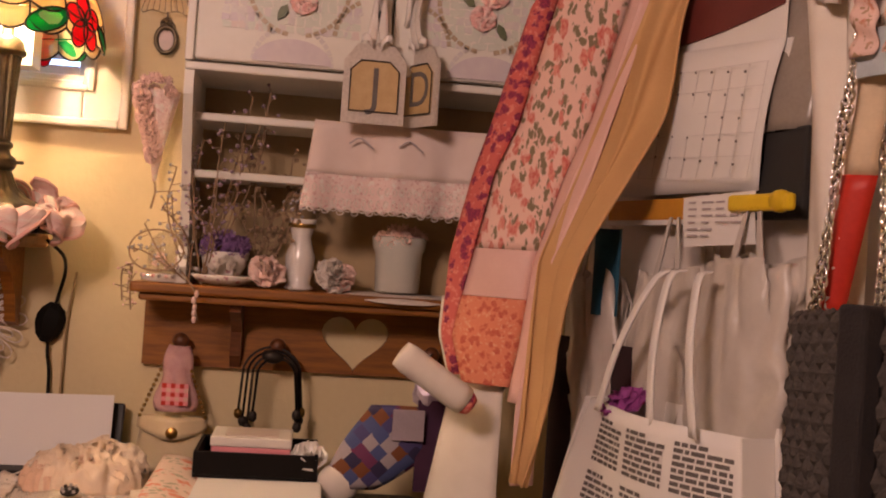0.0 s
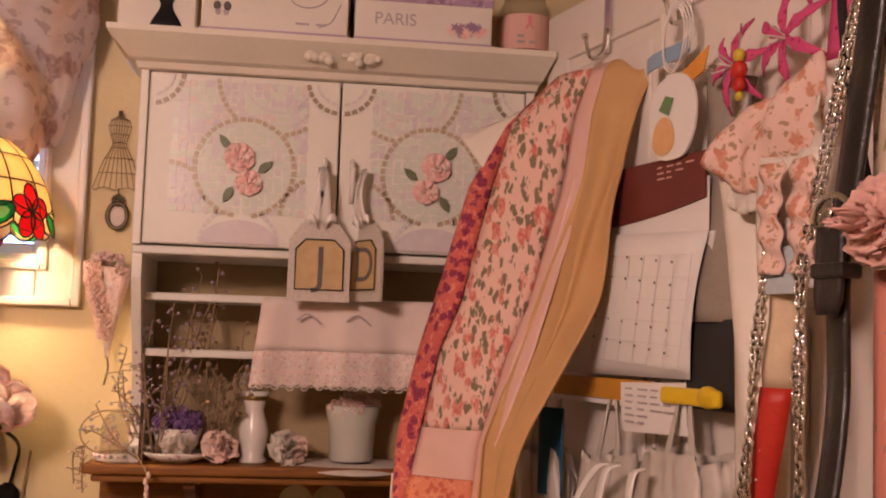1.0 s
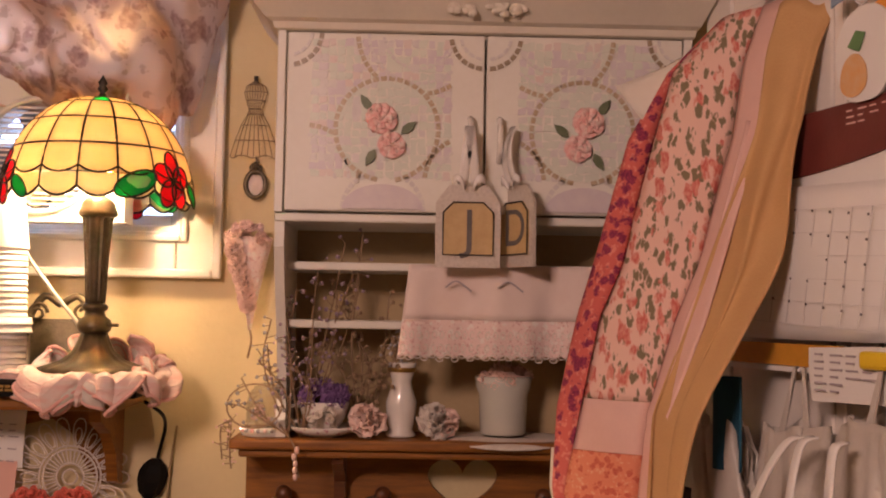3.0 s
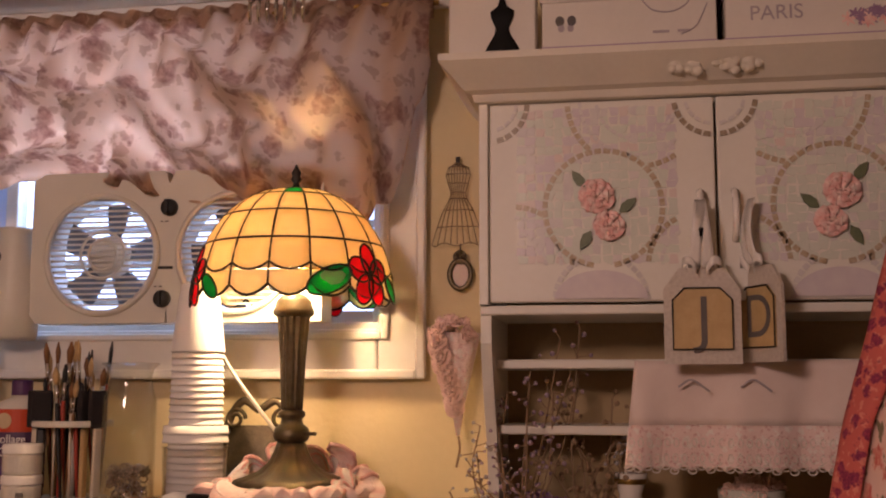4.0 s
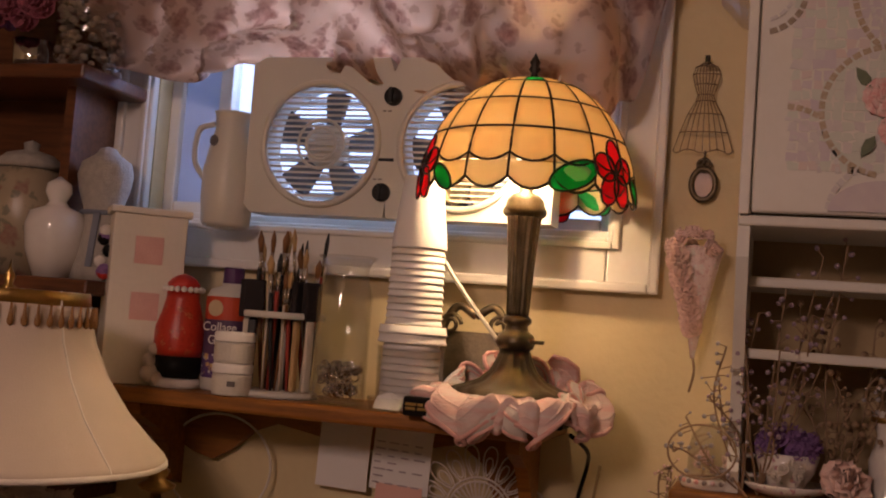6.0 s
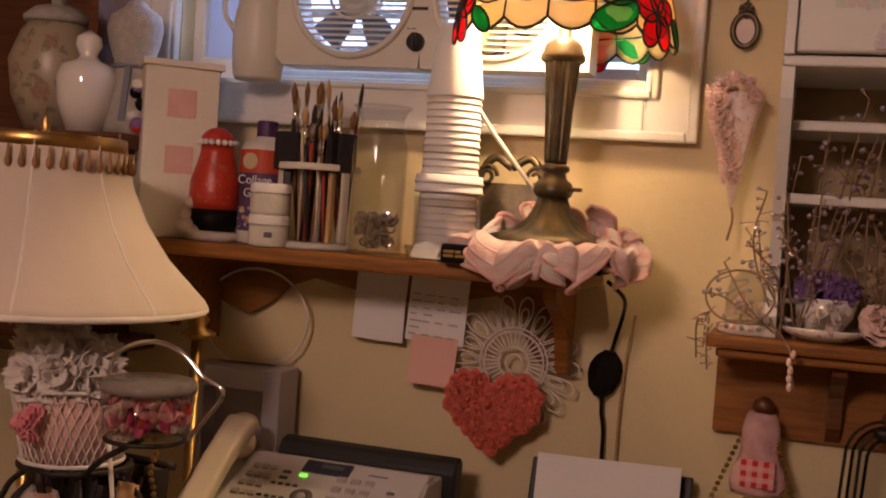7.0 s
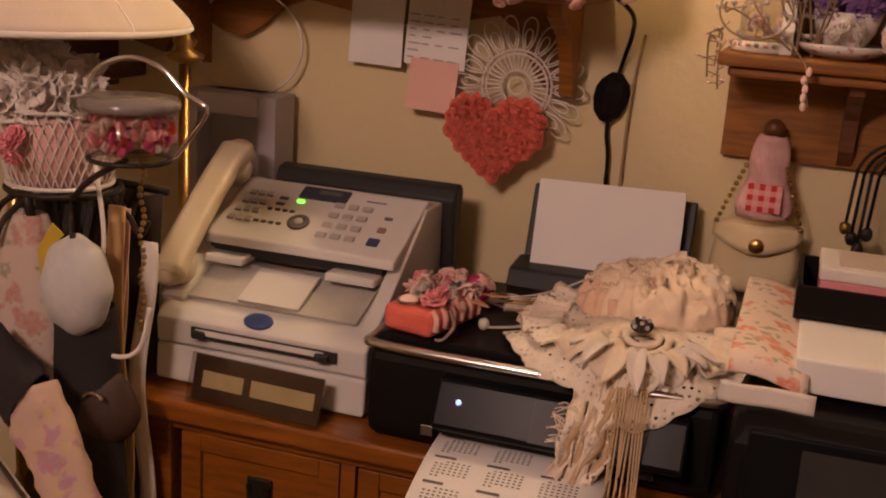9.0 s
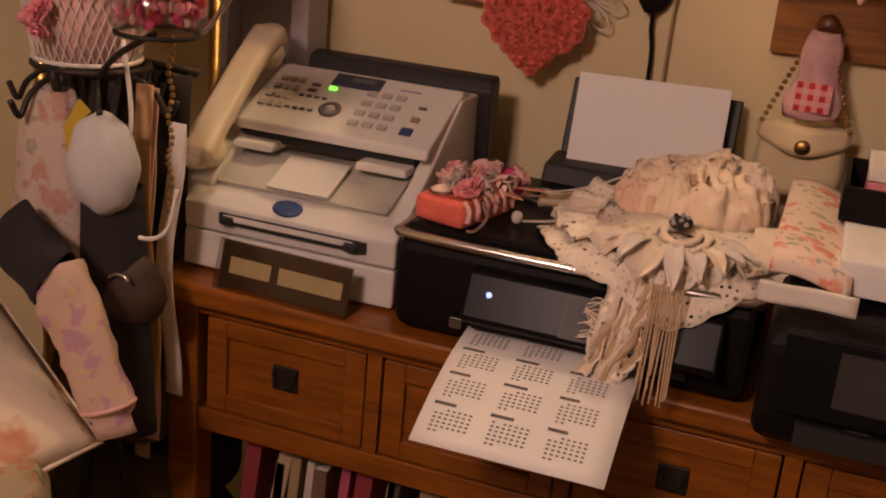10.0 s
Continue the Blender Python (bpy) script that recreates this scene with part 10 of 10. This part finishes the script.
    for i in range(26):
        add(pl, ball(0.0036, (0.018 + 0.003 * math.sin(i), 0.01, 0.15 - 0.0085 * i), seg=6))
    part("pearls", pl, GOLD, q)["kind"] = "stuff"


M_LILACF = surface("lilac_frame", (0.58, 0.55, 0.62), (0.50, 0.47, 0.54), rough=0.6, size=10)
build_iron_stand()


def build_ottoman():
    o = thing("ottoman", "low stool under a floral cloth", "stool", (-0.72, -0.90, FLOOR))
    fl = floral("garden_print", (0.44, 0.36, 0.24), ((0.46, 0.16, 0.12), (0.48, 0.30, 0.18)), (0.22, 0.22, 0.12), size=20, cover=0.34)
    part("skirt", cloth(lambda u, v: ((0.25 + 0.012 * math.sin(40 * math.pi * u) * (1 - v)) * math.cos(2 * math.pi * u), (0.22 + 0.012 * math.sin(40 * math.pi * u) * (1 - v)) * math.sin(2 * math.pi * u), 0.60 * v), 160, 8, 0.004, True), fl, o, smooth=True)
    part("seat", lathe([(0.0, 0.598), (0.24, 0.598), (0.25, 0.61), (0.235, 0.635), (0.0, 0.645)], 40), fl, o, smooth=True)
    c = thing("cushion", "cream cushion with faded red floral sprigs on the stool", "cushion", (-0.735, -0.740, 0.785), turn=-24, tip=(14, 20))

    def pad(sign):
        def place(u, v):
            x, y = (u - 0.5) * 0.34, (v - 0.5) * 0.34
            k = (1 - abs(2 * u - 1) ** 3) * (1 - abs(2 * v - 1) ** 3)
            pin = 1 - 0.05 * (1 - k)
            return (x * pin, y * pin, sign * (0.004 + 0.048 * k ** 0.6))
        return cloth(place, 22, 22, 0.002)
    m = floral("sprig_linen", (0.66, 0.55, 0.42), ((0.52, 0.22, 0.13), (0.56, 0.36, 0.24)), (0.46, 0.38, 0.24), size=9, cover=0.24, leafy=0.12)
    part("cover_front", pad(1), m, c, smooth=True)
    part("cover_back", pad(-1), m, c, smooth=True)
    ed = [(-0.164, -0.164), (0.164, -0.164), (0.164, 0.164), (-0.164, 0.164)]
    part("piping", tube([(x, y, 0) for x, y in ed], 0.004, 6, True), m, c, smooth=True)
    b = thing("print_sleeve", "crumpled sleeve of pink and lilac print cloth tied at its end", "clothes", (0, 0, 0))
    line = curve_pts([(-0.600, -0.640, 0.968), (-0.572, -0.642, 0.920), (-0.548, -0.645, 0.872), (-0.520, -0.650, 0.820), (-0.500, -0.655, 0.775)], 6)

    def sleeve(u, v):
        a = 2 * math.pi * u
        q = line[min(len(line) - 1, int(v * (len(line) - 1)))]
        wr = noise.noise(Vector((math.cos(a) * 1.5, math.sin(a) * 1.5, v * 9)))
        r = (0.036 - 0.006 * v) * (1 + 0.20 * wr + 0.05 * math.sin(24 * v + 2 * a)) * (0.75 if v > 0.9 else 1)
        return (q.x + r * math.cos(a) * 0.9 + r * 0.3 * math.sin(a), q.y + 0.62 * r * math.sin(a), q.z + r * 0.42 * math.cos(a))
    part("sleeve", cloth(sleeve, 30, 22, 0.003, True), floral("pastel_print", (0.52, 0.36, 0.28), ((0.50, 0.22, 0.24), (0.40, 0.27, 0.36)), (0.54, 0.40, 0.20), size=34, cover=0.36, leafy=0.3), b, smooth=True)
    part("tie", tube([(-0.513 + 0.034 * math.cos(a), -0.653 + 0.024 * math.sin(a), 0.812 + 0.014 * math.cos(a)) for a in np.linspace(0, 2 * math.pi, 24, endpoint=False)], 0.003, 6, True), BLUSH, b, smooth=True)
    k = thing("black_cuff", "black knitted cuff pulled over the end of the print sleeve", "cuff", (0, 0, 0))
    band = curve_pts([(-0.672, -0.628, 1.000), (-0.640, -0.634, 0.982), (-0.606, -0.640, 0.962), (-0.596, -0.640, 0.954)], 6)

    def cuff(u, v):
        a = 2 * math.pi * u
        q = band[int(round(v * (len(band) - 1)))]
        r = 0.037 * (1 + 0.06 * math.sin(5 * a + 9 * v))
        return (q.x + r * 0.55 * math.cos(a), q.y + 0.7 * r * math.sin(a), q.z + r * 0.95 * math.cos(a))
    part("knit", cloth(cuff, 28, len(band), 0.004, True), BLACKCLOTH, k, smooth=True)
    g = thing("dark_purse", "dark brown leather purse with a silver ring on the stand", "handbag", (-0.568, -0.545, 0.860))
    part("purse", ball(0.055, (0, 0, 0.055), (1, 0.6, 1.05), 20, 0.18, 18), surface("brown_leather", (0.035, 0.018, 0.012), (0.06, 0.03, 0.02), 0.5, size=20, bump=0.3), g, smooth=True)
    part("ring", tube([(0.018 + 0.014 * math.cos(a), -0.034, 0.080 + 0.009 * math.sin(a)) for a in np.linspace(0.2, 2.9, 14)], 0.0026, 6), CHROME, g, smooth=True)
    part("strap", tube(curve_pts([(-0.02, 0, 0.10), (-0.03, 0.005, 0.22), (-0.02, 0.01, 0.32)], 6), 0.004, 6), BLACKCLOTH, g, smooth=True)

    # dark cloth added to darken the corner behind the stand, and a folded blanket
    d = thing("darkening_cloth", "dark brown cloth added to darken the corner behind the stand", "clothes", (-0.70, -0.36, 0.80))
    part("dark_sheet", cloth(lambda u, v: (-0.12 + 0.235 * u, -0.022 * math.sin(13 * u + 2 * v) - 0.01 * math.sin(29 * u), 0.36 * v), 36, 10, 0.006), surface("umber_cloth", (0.035, 0.024, 0.017), (0.018, 0.012, 0.010), 0.95, size=14), d, smooth=True)
    part("hanger_rail", tube([(-0.13, 0.0, 0.362), (0.02, 0.0, 0.366), (0.12, 0.0, 0.362)], 0.006, 8), IRON, d, smooth=True)
    n = thing("folded_blanket", "pile of folded dark olive blankets on the carpet", "blanket", (-0.665, -0.33, FLOOR))
    for j in range(4):
        part("fold", box(-0.130 + 0.006 * j, 0.104 - 0.008 * (j % 2), -0.15, 0.12, 0.002 + 0.165 * j, 0.160 + 0.165 * j, 0.045, 4), surface("olive_wool", (0.085, 0.062, 0.030), (0.050, 0.036, 0.018), 0.98, size=16, fine=240, bump=0.9), n, smooth=True)


build_ottoman()
